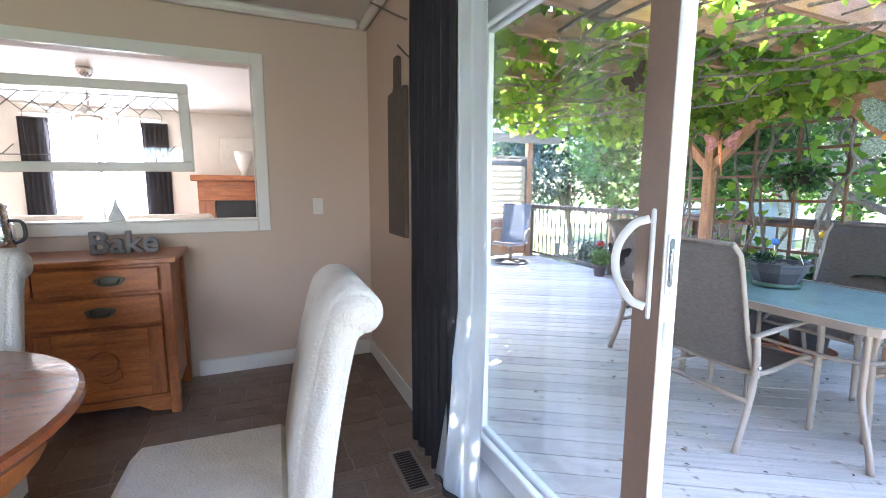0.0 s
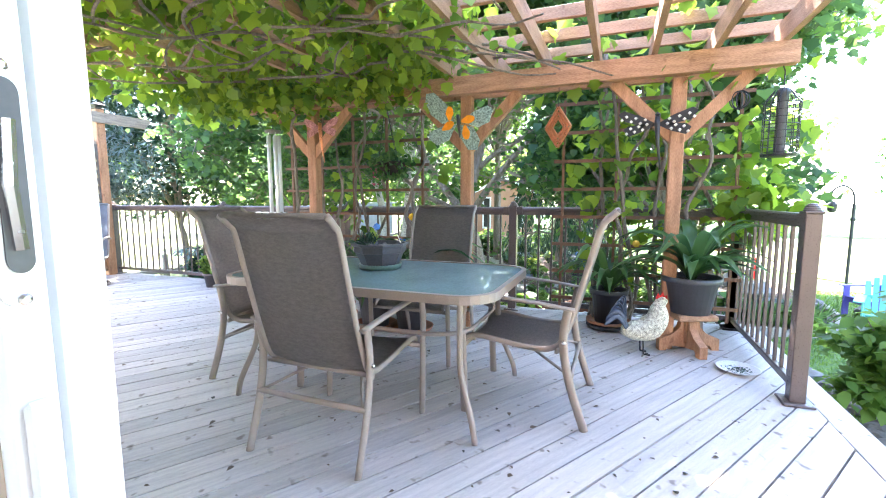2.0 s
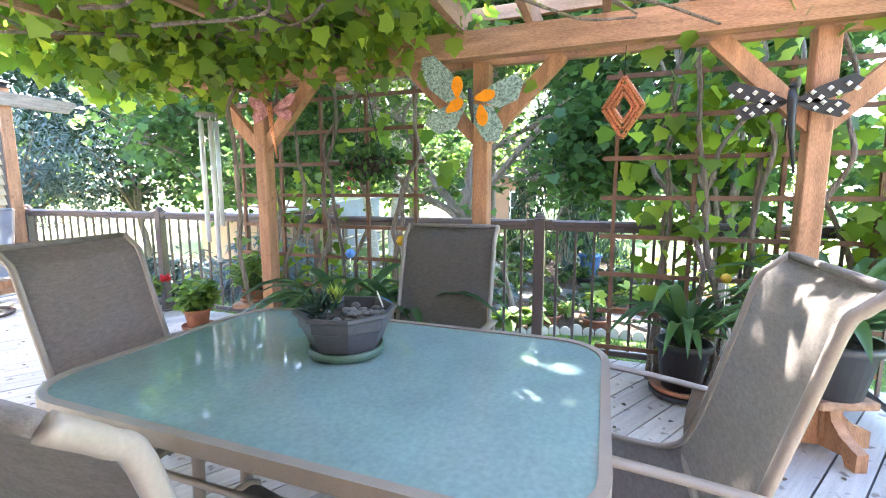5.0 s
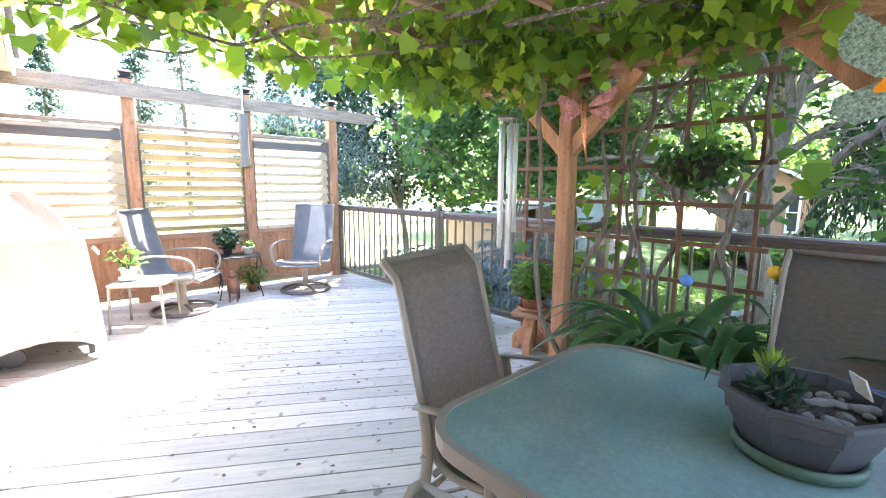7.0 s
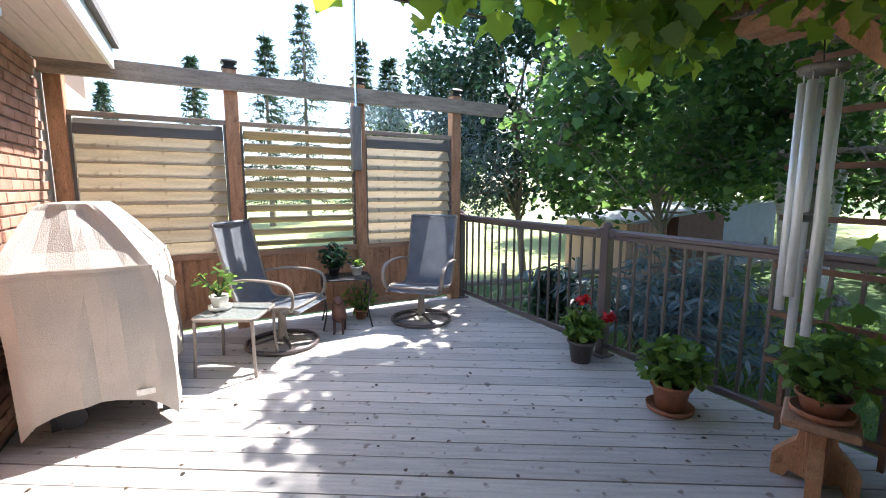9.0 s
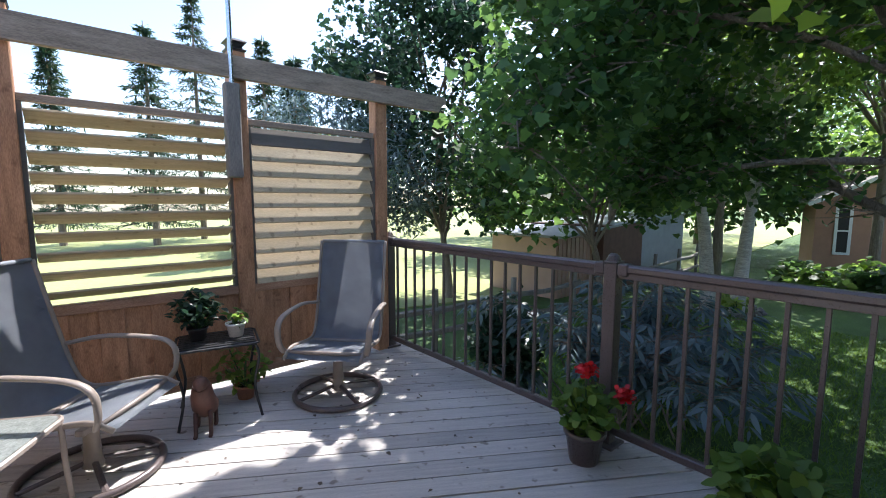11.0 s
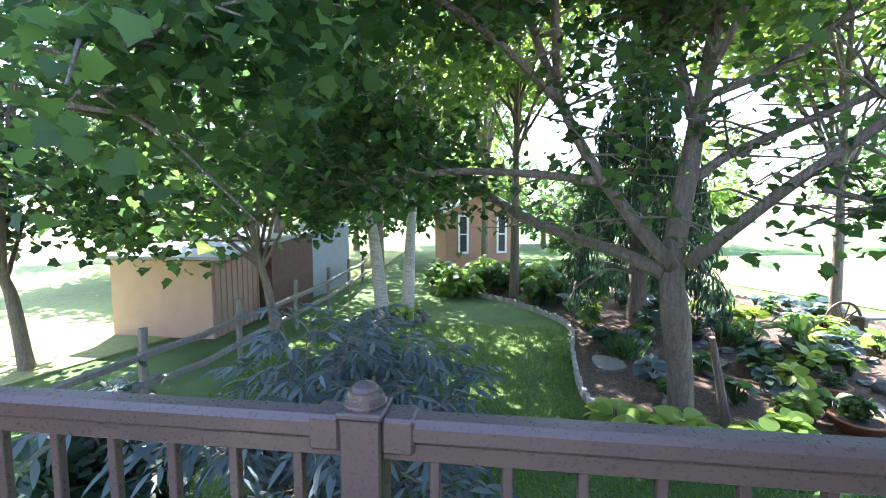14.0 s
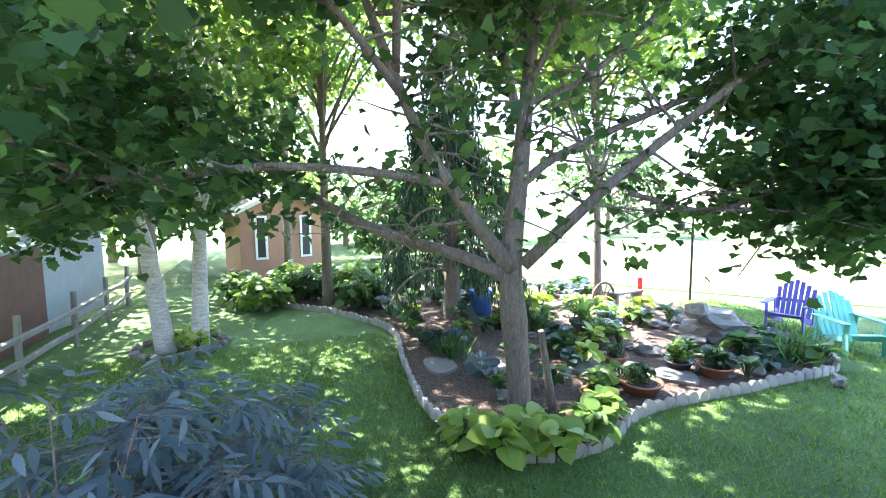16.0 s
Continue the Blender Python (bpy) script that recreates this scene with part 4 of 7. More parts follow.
def big_maple():
    rng = np.random.default_rng(5)
    t = thing("maple_tree", "large shade maple with spreading grey limbs", "tree")
    bm = B()
    base = (9.55, 2.95, GZ)
    trunk = curve_pts([(9.55, 2.95, GZ - 0.1), (9.52, 2.97, -0.6), (9.42, 3.08, 0.1), (9.27, 3.21, 0.85), (9.38, 3.05, 1.87), (9.57, 2.85, 2.83), (9.93, 2.47, 4.58), (10.42, 2.07, 6.61)], 42)
    k = len(trunk)
    rad = [0.19, 0.16, 0.148, 0.143, 0.14, 0.138, 0.136, 0.135, 0.135, 0.136, 0.138, 0.142, 0.148, 0.15, 0.145, 0.135]
    rad += list(np.linspace(0.125, 0.04, k - len(rad)))
    sweep(bm, trunk, 1.0, None, 14, True, rad)
    limbs = [
        ([(9.22, 3.23, 0.82), (9.17, 3.67, 1.34), (9.18, 4.14, 2.0), (9.14, 4.46, 2.64), (9.1, 4.76, 3.37), (9.1, 5.1, 4.33)], 0.085, 0.03),
        ([(9.25, 3.3, 0.75), (9.54, 3.65, 0.93), (10.11, 4.6, 1.27), (10.69, 5.5, 1.84), (11.12, 6.54, 2.62), (11.55, 7.45, 3.89)], 0.085, 0.035),
        ([(9.2, 3.96, 1.70), (9.28, 4.5, 1.79), (9.33, 5.56, 1.85), (9.43, 6.83, 1.73), (9.49, 7.52, 2.06), (9.67, 8.55, 2.49)], 0.055, 0.02),
        ([(9.2, 3.1, 0.85), (8.93, 2.64, 1.38), (8.72, 2.2, 1.83), (8.29, 1.34, 2.62), (7.94, 0.84, 3.02), (7.6, 0.3, 3.52)], 0.075, 0.025),
        ([(9.35, 3.0, 1.75), (9.28, 2.55, 2.06), (9.01, 1.27, 2.62), (8.71, -0.05, 3.08), (8.25, -1.6, 3.77)], 0.06, 0.02),
        ([(9.57, 2.92, 2.6), (9.52, 2.03, 3.01), (9.53, 0.8, 4.13), (9.57, -0.11, 5.51)], 0.05, 0.02),
        ([(9.53, 2.98, 2.4), (9.73, 3.16, 3.4), (9.99, 3.38, 4.21), (10.45, 3.7, 5.59)], 0.06, 0.025),
        ([(8.7, 2.2, 1.6), (8.27, 1.65, 1.42), (7.89, 1.09, 1.63), (7.47, 0.36, 2.0)], 0.03, 0.012),
        ([(9.15, 4.4, 2.5), (8.4, 5.2, 3.0), (7.6, 6.2, 3.3), (6.9, 7.2, 3.1)], 0.045, 0.015),
        ([(9.14, 4.46, 2.7), (8.3, 4.6, 3.5), (7.3, 4.7, 3.9), (6.4, 4.9, 3.9)], 0.045, 0.015),
        ([(9.57, 2.85, 2.8), (8.7, 2.6, 3.8), (7.6, 2.4, 4.3), (6.5, 2.3, 4.4)], 0.045, 0.015),
        ([(9.9, 2.5, 4.4), (11.0, 3.3, 5.2), (12.0, 4.2, 5.8)], 0.045, 0.015),
        ([(9.9, 2.5, 4.4), (11.0, 1.6, 5.2), (12.0, 0.8, 5.6)], 0.045, 0.015),
    ]
    limbs.append(([(7.6, 6.2, 3.3), (7.0, 6.7, 2.8), (6.6, 7.0, 2.35), (6.4, 7.2, 1.95)], 0.02, 0.006))
    tips = []
    for pts, a, b in limbs:
        line = limb(bm, pts, a, b)
        tips += twigs(bm, rng, line, 26, 1.0)
    tips += twigs(bm, rng, trunk[22:], 24, 1.3)
    part("trunk", bm, M["bark"], t, "", True)
    tips = np.array([tuple(p) for p in tips])
    near = (np.hypot(tips[:, 0] - 9.4, tips[:, 1] - 3.2) < 2.1) & (tips[:, 2] < 3.6) & (rng.uniform(0, 1, len(tips)) < 0.82)
    low = (tips[:, 1] > 4.0) & (tips[:, 2] < 1.5)
    tips = tips[(tips[:, 2] > 1.0) & ~near & ~low & ~((tips[:, 0] < 5.9) & (tips[:, 2] < 3.2))]
    idx = rng.integers(0, len(tips), 17500)
    pos = tips[idx] + rng.normal(0, 0.22, (17500, 3))
    # leaf masses mostly out of view, added to shade the deck and lawn
    high = np.concatenate([ball_points(rng, 120, c, (0.7, 0.7, 0.45), 0.1) for c in ball_points(rng, 100, (9.6, 3.5, 6.8), (4.3, 4.9, 1.9), 0.1)])
    for c, r, m in (((10.8, 5.6, 6.6), (4.8, 4.8, 1.6), 78), ((7.0, 6.1, 4.7), (1.3, 1.3, 0.5), 14), ((9.2, 6.4, 4.4), (2.6, 2.6, 0.9), 22), ((12.2, 2.2, 5.4), (2.0, 2.2, 0.9), 30), ((8.0, 3.2, 4.8), (2.2, 2.4, 0.8), 60), ((12.2, 6.6, 5.6), (2.4, 2.6, 1.2), 36)):
        high = np.concatenate([high] + [ball_points(rng, 150, p, (0.6, 0.6, 0.4), 0.1) for p in ball_points(rng, m, c, r, 0.1)])
    fall = high[:, :2] - (high[:, 2:] - 1.3) * 0.7536 * np.array((0.9135, 0.4067))     # leaves whose shadow would reach the screen are dropped, so sun lights it
    high = high[~((fall[:, 0] < 5.5) & (fall[:, 1] > 6.7) & (fall[:, 1] < 8.8))]
    leaves("upper_crown", high, rng.uniform(0.12, 0.2, len(high)), MAPLE, M["maple_leaf"], t, rng, 0.35)
    leaves("crown", pos, rng.uniform(0.075, 0.14, len(pos)), MAPLE, M["maple_leaf"], t, rng, 0.35)
    return t


big_maple()


def leafy_tree(label, x, y, trunk_h, r, crown, n, size, leaf, bark="bark", seed=1, lean=(0, 0), clumps=40, shape=OVAL, name="tree"):
    """A tapered trunk with limbs that carry clumps of leaves within the crown (centre height, radius, half height)."""
    rng = np.random.default_rng(seed)
    t = thing(name, label, "tree")
    cz, cr, ch = crown
    bm = B()
    top = (x + lean[0], y + lean[1], GZ + cz)
    trunk = limb(bm, [(x, y, GZ - 0.1), (x + lean[0] * 0.3, y + lean[1] * 0.3, GZ + trunk_h * 0.6), (x + lean[0] * 0.6, y + lean[1] * 0.6, GZ + trunk_h), top], r, r * 0.35)
    centres = ball_points(rng, clumps, (x + lean[0], y + lean[1], GZ + cz), (cr, cr, ch), 0.35)
    for c in centres[: min(clumps, 26)]:
        s = Vector(trunk[rng.integers(len(trunk) // 2, len(trunk))])
        c = Vector(c)
        sweep(bm, [s, s.lerp(c, 0.5) + Vector((0, 0, 0.2)), c], 1.0, None, 5, False, [r * 0.35, r * 0.22, r * 0.08])
    part("trunk", bm, M[bark], t, "", True)
    per = n // clumps
    pos = np.concatenate([ball_points(rng, per, c, np.array((1, 1, 0.75)) * cr * rng.uniform(0.22, 0.42), 0.1) for c in centres])
    pos = pos[pos[:, 2] > GZ + 0.3]
    leaves("crown", pos, rng.uniform(0.7, 1.3, len(pos)) * size, shape, M[leaf], t, rng, 0.4)
    return t


leafy_tree("young maple with a pale trunk and dark leaves", 11.7, 8.95, 1.9, 0.10, (3.7, 2.7, 1.8), 9000, 0.12, "maple_leaf", "bark", 8, (-0.6, 0.3), 44, MAPLE)
leafy_tree("dark-leaved maple beyond the fence", 10.3, 12.5, 1.9, 0.12, (4.9, 2.8, 3.0), 13000, 0.13, "dark_leaf", "bark", 9, (-0.3, 0.2), 60, MAPLE)
leafy_tree("silvery willow-leaved tree beyond the screen", 7.4, 12.5, 1.5, 0.12, (3.4, 1.9, 2.0), 7000, 0.17, "blue_leaf", "bark", 10, (0, 0), 44, LANCE)
leafy_tree("white-barked birch with a leafy crown", 14.2, 7.15, 3.0, 0.17, (5.8, 2.4, 2.3), 4500, 0.14, "bright_leaf", "birch", 11, (0.5, -0.2), 34, OVAL, "birch_tree")
leafy_tree("white-barked birch leaning from the lawn", 14.2, 7.7, 3.0, 0.18, (6.2, 2.4, 2.2), 4500, 0.14, "bright_leaf", "birch", 12, (-0.5, 0.5), 30, OVAL, "birch_tree")
leafy_tree("slender garden tree behind the flower bed", 14.1, -1.74, 3.4, 0.12, (7.2, 3.4, 2.0), 7500, 0.17, "bright_leaf", "bark", 13, (0.2, 0), 36, MAPLE)
leafy_tree("leafy tree behind the trellis", 7.2, -0.4, 2.0, 0.11, (3.5, 1.7, 1.6), 9000, 0.11, "maple_leaf", "bark", 14, (0.3, 0.2), 48, MAPLE)
# three made-up trees on the sun side, there to block sun from the lawn
leafy_tree("tall leafy tree added to shade the lawn", 18.6, 9.0, 4.6, 0.16, (7.0, 3.0, 2.2), 5200, 0.2, "maple_leaf", "bark", 15, (0, 0), 40)
leafy_tree("tall leafy tree added to shade the lawn", 21.0, 5.6, 4.8, 0.16, (7.4, 2.9, 2.2), 5000, 0.2, "bright_leaf", "bark", 16, (0, 0), 40)
leafy_tree("tall leafy tree added to shade the lawn", 17.0, 4.6, 4.8, 0.15, (7.2, 2.4, 1.8), 4200, 0.2, "bright_leaf", "bark", 18, (0, 0), 36)
leafy_tree("leafy tree beside the outbuilding", 15.6, 11.0, 3.4, 0.15, (5.6, 2.6, 2.2), 5000, 0.2, "maple_leaf", "bark", 19, (0, 0), 40)
# further trees that close the view
far = [(20, 14, 6, 3.6, "bright_leaf"), (25, 11, 7, 4.0, "maple_leaf"), (28, 7.5, 6, 3.6, "bright_leaf"), (27, 1.0, 4.2, 2.8, "maple_leaf"), (30, -4, 4.2, 3.0, "bright_leaf"), (36, 2, 5.5, 4, "maple_leaf"), (31, 14, 8, 5, "bright_leaf"), (19, 18, 6, 3.4, "maple_leaf"), (38, -8, 8, 5, "bright_leaf"), (36, -20, 8, 5, "maple_leaf"), (28, -30, 9, 5.5, "bright_leaf"), (16, -38, 9, 6, "maple_leaf"), (3, -40, 9, 6, "bright_leaf"), (26, 24, 8, 5, "bright_leaf"), (14, 26, 6, 3.6, "bright_leaf"), (38, 8, 10, 6, "maple_leaf"), (40, 20, 10, 6, "maple_leaf")]
for i, (x, y, h, r, lf) in enumerate(far):
    leafy_tree("broad leafy tree at the garden's edge", x, y, h * 0.4, 0.22, (h * 0.62, r, h * 0.42), 3600, 0.34, lf, "bark", 40 + i, (0, 0), 44, OVAL)


def spruce(x, y, h, seed, label="dark green spruce against the sky"):
    rng = np.random.default_rng(seed)
    t = thing("spruce_tree", label, "tree")
    bm = B()
    sweep(bm, [(x, y, GZ - 0.1), (x, y, GZ + h * 0.5), (x, y, GZ + h)], 1.0, None, 8, True, [0.2, 0.12, 0.02])
    pos, dirs = [], []
    z = h * 0.12
    while z < h * 0.98:
        rad = (1 - z / h) * h * 0.24 + 0.15
        for k in range(12):
            a = rng.uniform(0, 2 * math.pi)
            ln = rad * rng.uniform(0.6, 1.15)
            d = np.array((math.cos(a), math.sin(a), -0.18))
            e = np.array((x, y, GZ + z)) + d * ln
            sweep(bm, [(x, y, GZ + z), tuple(e)], 1.0, None, 3, False, [0.025, 0.008])
            m = 24
            tt = rng.uniform(0.15, 1.0, m)
            pos.append(np.array((x, y, GZ + z)) + d * ln * tt[:, None] + rng.normal(0, 0.06, (m, 3)))
            dirs.append(d + rng.normal(0, 0.5, (m, 3)))
        z += h * 0.035
    part("trunk", bm, M["bark"], t)
    pos, dirs = np.concatenate(pos), np.concatenate(dirs)
    leaves("crown", pos, rng.uniform(0.2, 0.38, len(pos)), LANCE, M["needle"], t, rng, dirs=dirs)


for i, (x, y, h) in enumerate([(2.5, 36, 11), (6.5, 33, 12), (9.5, 36, 15.5), (12, 31, 12), (-3, 42, 10), (11, 24, 9.0), (45, -30, 9)]):
    spruce(x, y, h, 70 + i)


def weeping_spruce(x, y, h):
    """Drooping boughs with curtains of hanging shoots."""
    rng = np.random.default_rng(90)
    t = thing("spruce_tree", "weeping spruce with hanging shoots in the garden bed", "tree")
    bm = B()
    sweep(bm, [(x, y, GZ - 0.1), (x + 0.05, y, GZ + h * 0.5), (x, y, GZ + h)], 1.0, None, 9, True, [0.22, 0.13, 0.02])
    pos, dirs = [], []
    for k in range(70):
        z = GZ + rng.uniform(1.0, h * 0.96)
        a = rng.uniform(0, 2 * math.pi)
        ln = (1 - (z - GZ) / h) * 1.7 + 0.4
        d = Vector((math.cos(a), math.sin(a), 0))
        line = curve_pts([Vector((x, y, z)), Vector((x, y, z + 0.15)) + d * ln * 0.45, Vector((x, y, z - 0.15)) + d * ln * 0.85, Vector((x, y, z - 0.5)) + d * ln], 12)
        sweep(bm, line, 1.0, None, 4, False, list(np.linspace(0.03, 0.008, len(line))))
        for p in line[2:]:
            m = 16
            drop = rng.uniform(0, 0.55, m)
            side = rng.normal(0, 0.08, (m, 2))
            pos.append(np.c_[p.x + side[:, 0], p.y + side[:, 1], p.z - drop])
            dirs.append(np.c_[rng.normal(0, 0.35, (m, 2)), -np.ones(m)])
    part("trunk", bm, M["bark"], t)
    pos, dirs = np.concatenate(pos), np.concatenate(dirs)
    keep = pos[:, 2] > GZ + 0.5
    leaves("crown", pos[keep], rng.uniform(0.12, 0.24, keep.sum()), LANCE, M["needle"], t, rng, dirs=dirs[keep])


weeping_spruce(14.66, 1.93, 7.0)


# ---- shed, fence, outbuilding ----
def gable_shed():
    s = thing("garden_shed", "small salmon-coloured garden shed with two narrow white windows", "shed", pose(22.6, 5.75, GZ, 0, 0, -72))
    # front faces local -y
    w, d, h, rise = 3.1, 2.6, 2.55, 0.75
    bm = extrude_poly(B(), [(-w / 2, 0), (-w / 2, h), (0, h + rise), (w / 2, h), (w / 2, 0)], d, Matrix.Translation((0, d / 2, 0)))
    part("wall", bm, M["shedwall"], s)
    for k in range(10):
        bm = B()
        box(bm, -w / 2, w / 2, -0.012, -0.001, 0.02 + k * 0.26, 0.02 + k * 0.26 + 0.245)
        part("clapboard", bm, M["shedwall"], s)
    for sgn in (-1, 1):
        bm = B()
        sweep(bm, [(sgn * (w / 2 + 0.25), d / 2, h - 0.12 + 0.02), (0, d / 2, h + rise + 0.04)], d / 2 + 0.25, 0.035, 4)
        part("roof", bm, M["roof"], s)
        bm = B()
        sweep(bm, [(sgn * (w / 2 + 0.25), -0.27, h - 0.14), (0, -0.27, h + rise + 0.02)], 0.015, 0.06, 4)
        part("barge_board", bm, M["white"], s)
        wx = sgn * 0.82
        win = new("window")
        win.parent = s
        for l in ((wx - 0.22, wx - 0.14, -0.05, -0.013, 0.75, 2.35), (wx + 0.14, wx + 0.22, -0.05, -0.013, 0.75, 2.35), (wx - 0.14, wx + 0.14, -0.05, -0.013, 2.27, 2.35), (wx - 0.14, wx + 0.14, -0.05, -0.013, 0.75, 0.83), (wx - 0.14, wx + 0.14, -0.045, -0.02, 1.52, 1.57)):
            slab("window_frame", l, M["white"], win)
        slab("pane", (wx - 0.14, wx + 0.14, -0.02, -0.014, 0.83, 2.27), M["black"], win, "dark window pane")
    return s


gable_shed()


def outbuilding():
    s = thing("storage_shed", "low metal outbuilding in tan, rust-brown and blue-grey", "shed")
    slab("tan_wall", (12.2, 13.9, 10.6, 12.8, GZ, GZ + 1.55), M["tan"], s)
    for k in range(9):
        x = 12.28 + k * 0.19
        slab("rib", (x, x + 0.04, 10.575, 10.6, GZ, GZ + 1.55), M["tan"], s)
    slab("brown_wall", (13.95, 16.2, 10.3, 12.8, GZ, GZ + 1.85), M["rust"], s)
    slab("blue_wall", (16.25, 19.5, 10.4, 12.8, GZ, GZ + 2.0), M["bluegrey"], s)
    bm = B()
    sweep(bm, [(12.0, 11.6, GZ + 1.62), (16.2, 11.6, GZ + 1.95), (19.7, 11.6, GZ + 2.08)], 1.35, 0.03, 4)
    part("roof", bm, M["bluegrey"], s)
    return s


outbuilding()


def rail_fence():
    rng = np.random.default_rng(4)
    f = thing("split_rail_fence", "weathered grey split-rail fence", "fence")
    pts = [(5.6, 9.9), (7.4, 9.6), (9.3, 9.5), (11.2, 9.4), (13.2, 9.35), (15.2, 9.45), (17.2, 9.6), (19.2, 9.8)]
    for x, y in pts:
        bm = B()
        sweep(bm, [(x, y, GZ - 0.2), (x + rng.normal(0, 0.02), y, GZ + 0.5), (x + rng.normal(0, 0.03), y, GZ + 1.05)], 0.06, 0.05, 6)
        part("post", bm, M["greywood"], f)
    for (x0, y0), (x1, y1) in zip(pts, pts[1:]):
        for z in (0.32, 0.72):
            bm = B()
            sweep(bm, [(x0 - 0.15, y0 - 0.05, GZ + z + rng.normal(0, 0.03)), ((x0 + x1) / 2, (y0 + y1) / 2 - 0.05, GZ + z + rng.normal(0, 0.03)), (x1 + 0.15, y1 - 0.05, GZ + z + rng.normal(0, 0.03))], 0.045, 0.055, 5)
            part("rail", bm, M["greywood"], f)


rail_fence()


# ---- grass ----
rng = np.random.default_rng(61)
n = 90000
gp = np.c_[rng.uniform(5.4, 14.0, n), rng.uniform(-5.5, 9.0, n), np.full(n, GZ - 0.022)]
inbed = ((gp[:, 0] > 9.3) & (gp[:, 1] < 3.7)) & (gp[:, 1] > -3.4)
gp = gp[~inbed]
up = np.c_[rng.normal(0, 0.5, (len(gp), 2)), np.ones(len(gp))]
leaves("grass", gp, rng.uniform(0.04, 0.08, len(gp)), [(0, 0), (0.09, 0.3), (0, 1.0), (-0.09, 0.3)], M["grass_blade"], None, rng, dirs=up, kind="stuff", label="short mown grass blades on the lawn", category="grass")

# ---- shrubs ----
def shrub(label, x, y, r, h, n, size, leaf, shape, seed, z=None, name="shrub", droop=0.1):
    rng = np.random.default_rng(seed)
    z = GZ if z is None else z
    t = thing(name, label, "shrub")
    bm = B()
    pos = []
    for k in range(26):
        a = rng.uniform(0, 2 * math.pi)
        rr = r * math.sqrt(rng.uniform(0, 1))
        e = Vector((x + rr * math.cos(a), y + rr * math.sin(a), z + h * rng.uniform(0.45, 1.0) * (1 - 0.45 * (rr / r) ** 2)))
        s = Vector((x + rng.normal(0, 0.1), y + rng.normal(0, 0.1), z - 0.03))
        mid = s.lerp(e, 0.5) + Vector((0, 0, 0.15 * h))
        sweep(bm, [s, mid, e], 1.0, None, 5, False, [0.02, 0.014, 0.005])
        m = n // 26
        tt = rng.uniform(0.35, 1.02, m)
        pts = np.array([tuple(s.lerp(mid, t * 2) if t < 0.5 else mid.lerp(e, t * 2 - 1)) for t in tt])
        pos.append(pts + rng.normal(0, r * 0.09, (m, 3)))
    part("stem_growth", bm, M["bark"], t)["kind"] = "stuff"
    pos = np.concatenate(pos)
    pos[:, 2] = np.maximum(pos[:, 2], z + 0.03)
    leaves("foliage", pos, rng.uniform(0.7, 1.3, len(pos)) * size, shape, M[leaf], t, rng, droop)
    return t


def elder(x, y, r, h, stems, seed):
    """Arching canes that carry sprays of paired narrow leaflets."""
    rng = np.random.default_rng(seed)
    t = thing("shrub", "airy blue-green shrub with long narrow leaves below the deck", "shrub")
    bm = B()
    pos, dirs, sz = [], [], []
    for k in range(stems):
        a = rng.uniform(0, 2 * math.pi)
        rr = r * math.sqrt(rng.uniform(0.05, 1))
        s0 = Vector((x + rng.normal(0, 0.18), y + rng.normal(0, 0.18), GZ - 0.03))
        e = Vector((x + rr * math.cos(a), y + rr * math.sin(a), GZ + h * rng.uniform(0.35, 1.05) * (1 - 0.25 * (rr / r) ** 2)))
        line = curve_pts([s0, s0.lerp(e, 0.45) + Vector((0, 0, 0.22 * h)), e], 14)
        sweep(bm, line, 1.0, None, 5, False, list(np.linspace(0.013, 0.004, len(line))))
        for i in range(5, len(line)):
            for q in range(1 + (i > 11)):
                u = rng.uniform(0, 2 * math.pi)
                d = Vector((math.cos(u), math.sin(u), rng.uniform(-0.35, 0.3))).normalized()
                sd_v = Vector((-d.y, d.x, 0)).normalized()
                ln = rng.uniform(0.22, 0.4)
                p0 = line[i]
                sweep(bm, [p0, p0 + d * ln], 1.0, None, 3, False, [0.004, 0.002])
                for f in (0.35, 0.6, 0.85, 1.0):
                    for sg in ((-1, 1) if f < 1.0 else (0,)):
                        p = p0 + d * ln * f
                        pos.append(tuple(p))
                        dirs.append(tuple(d * 0.7 + sd_v * sg * 0.8 + Vector((0, 0, -0.35))))
                        sz.append(rng.uniform(0.12, 0.21))
    part("stem_growth", bm, M["bark"], t)["kind"] = "stuff"
    leaves("foliage", pos, sz, [(0, 0), (0.10, 0.25), (0.115, 0.5), (0.07, 0.78), (0, 1.0), (-0.07, 0.78), (-0.115, 0.5), (-0.10, 0.25)], M["blue_leaf"], t, rng, dirs=dirs)


elder(7.3, 6.5, 1.5, 1.9, 30, 31)
elder(8.4, 5.9, 0.9, 1.6, 14, 32)
shrub("bushy dark shrub against the deck railing", 6.75, 7.4, 0.6, 1.6, 2000, 0.11, "dark_leaf", OVAL, 33)
shrub("bushy green shrub by the deck's end", 6.1, -2.35, 0.8, 1.6, 2600, 0.15, "bright_leaf", OVAL, 34)
for i, (x, y) in enumerate([(18.5, 6.9), (19.3, 5.6), (18.0, 5.2), (17.2, 6.3), (20.2, 4.3), (17.6, 3.9), (16.4, 3.6), (19.2, 3.2), (18.0, 2.2), (17.4, 0.8)]):
    shrub("leafy green perennials in the back of the bed", x, y, 0.75, 1.0, 500, 0.26, "bright_leaf" if i % 2 else "maple_leaf", OVAL, 80 + i, droop=0.3)


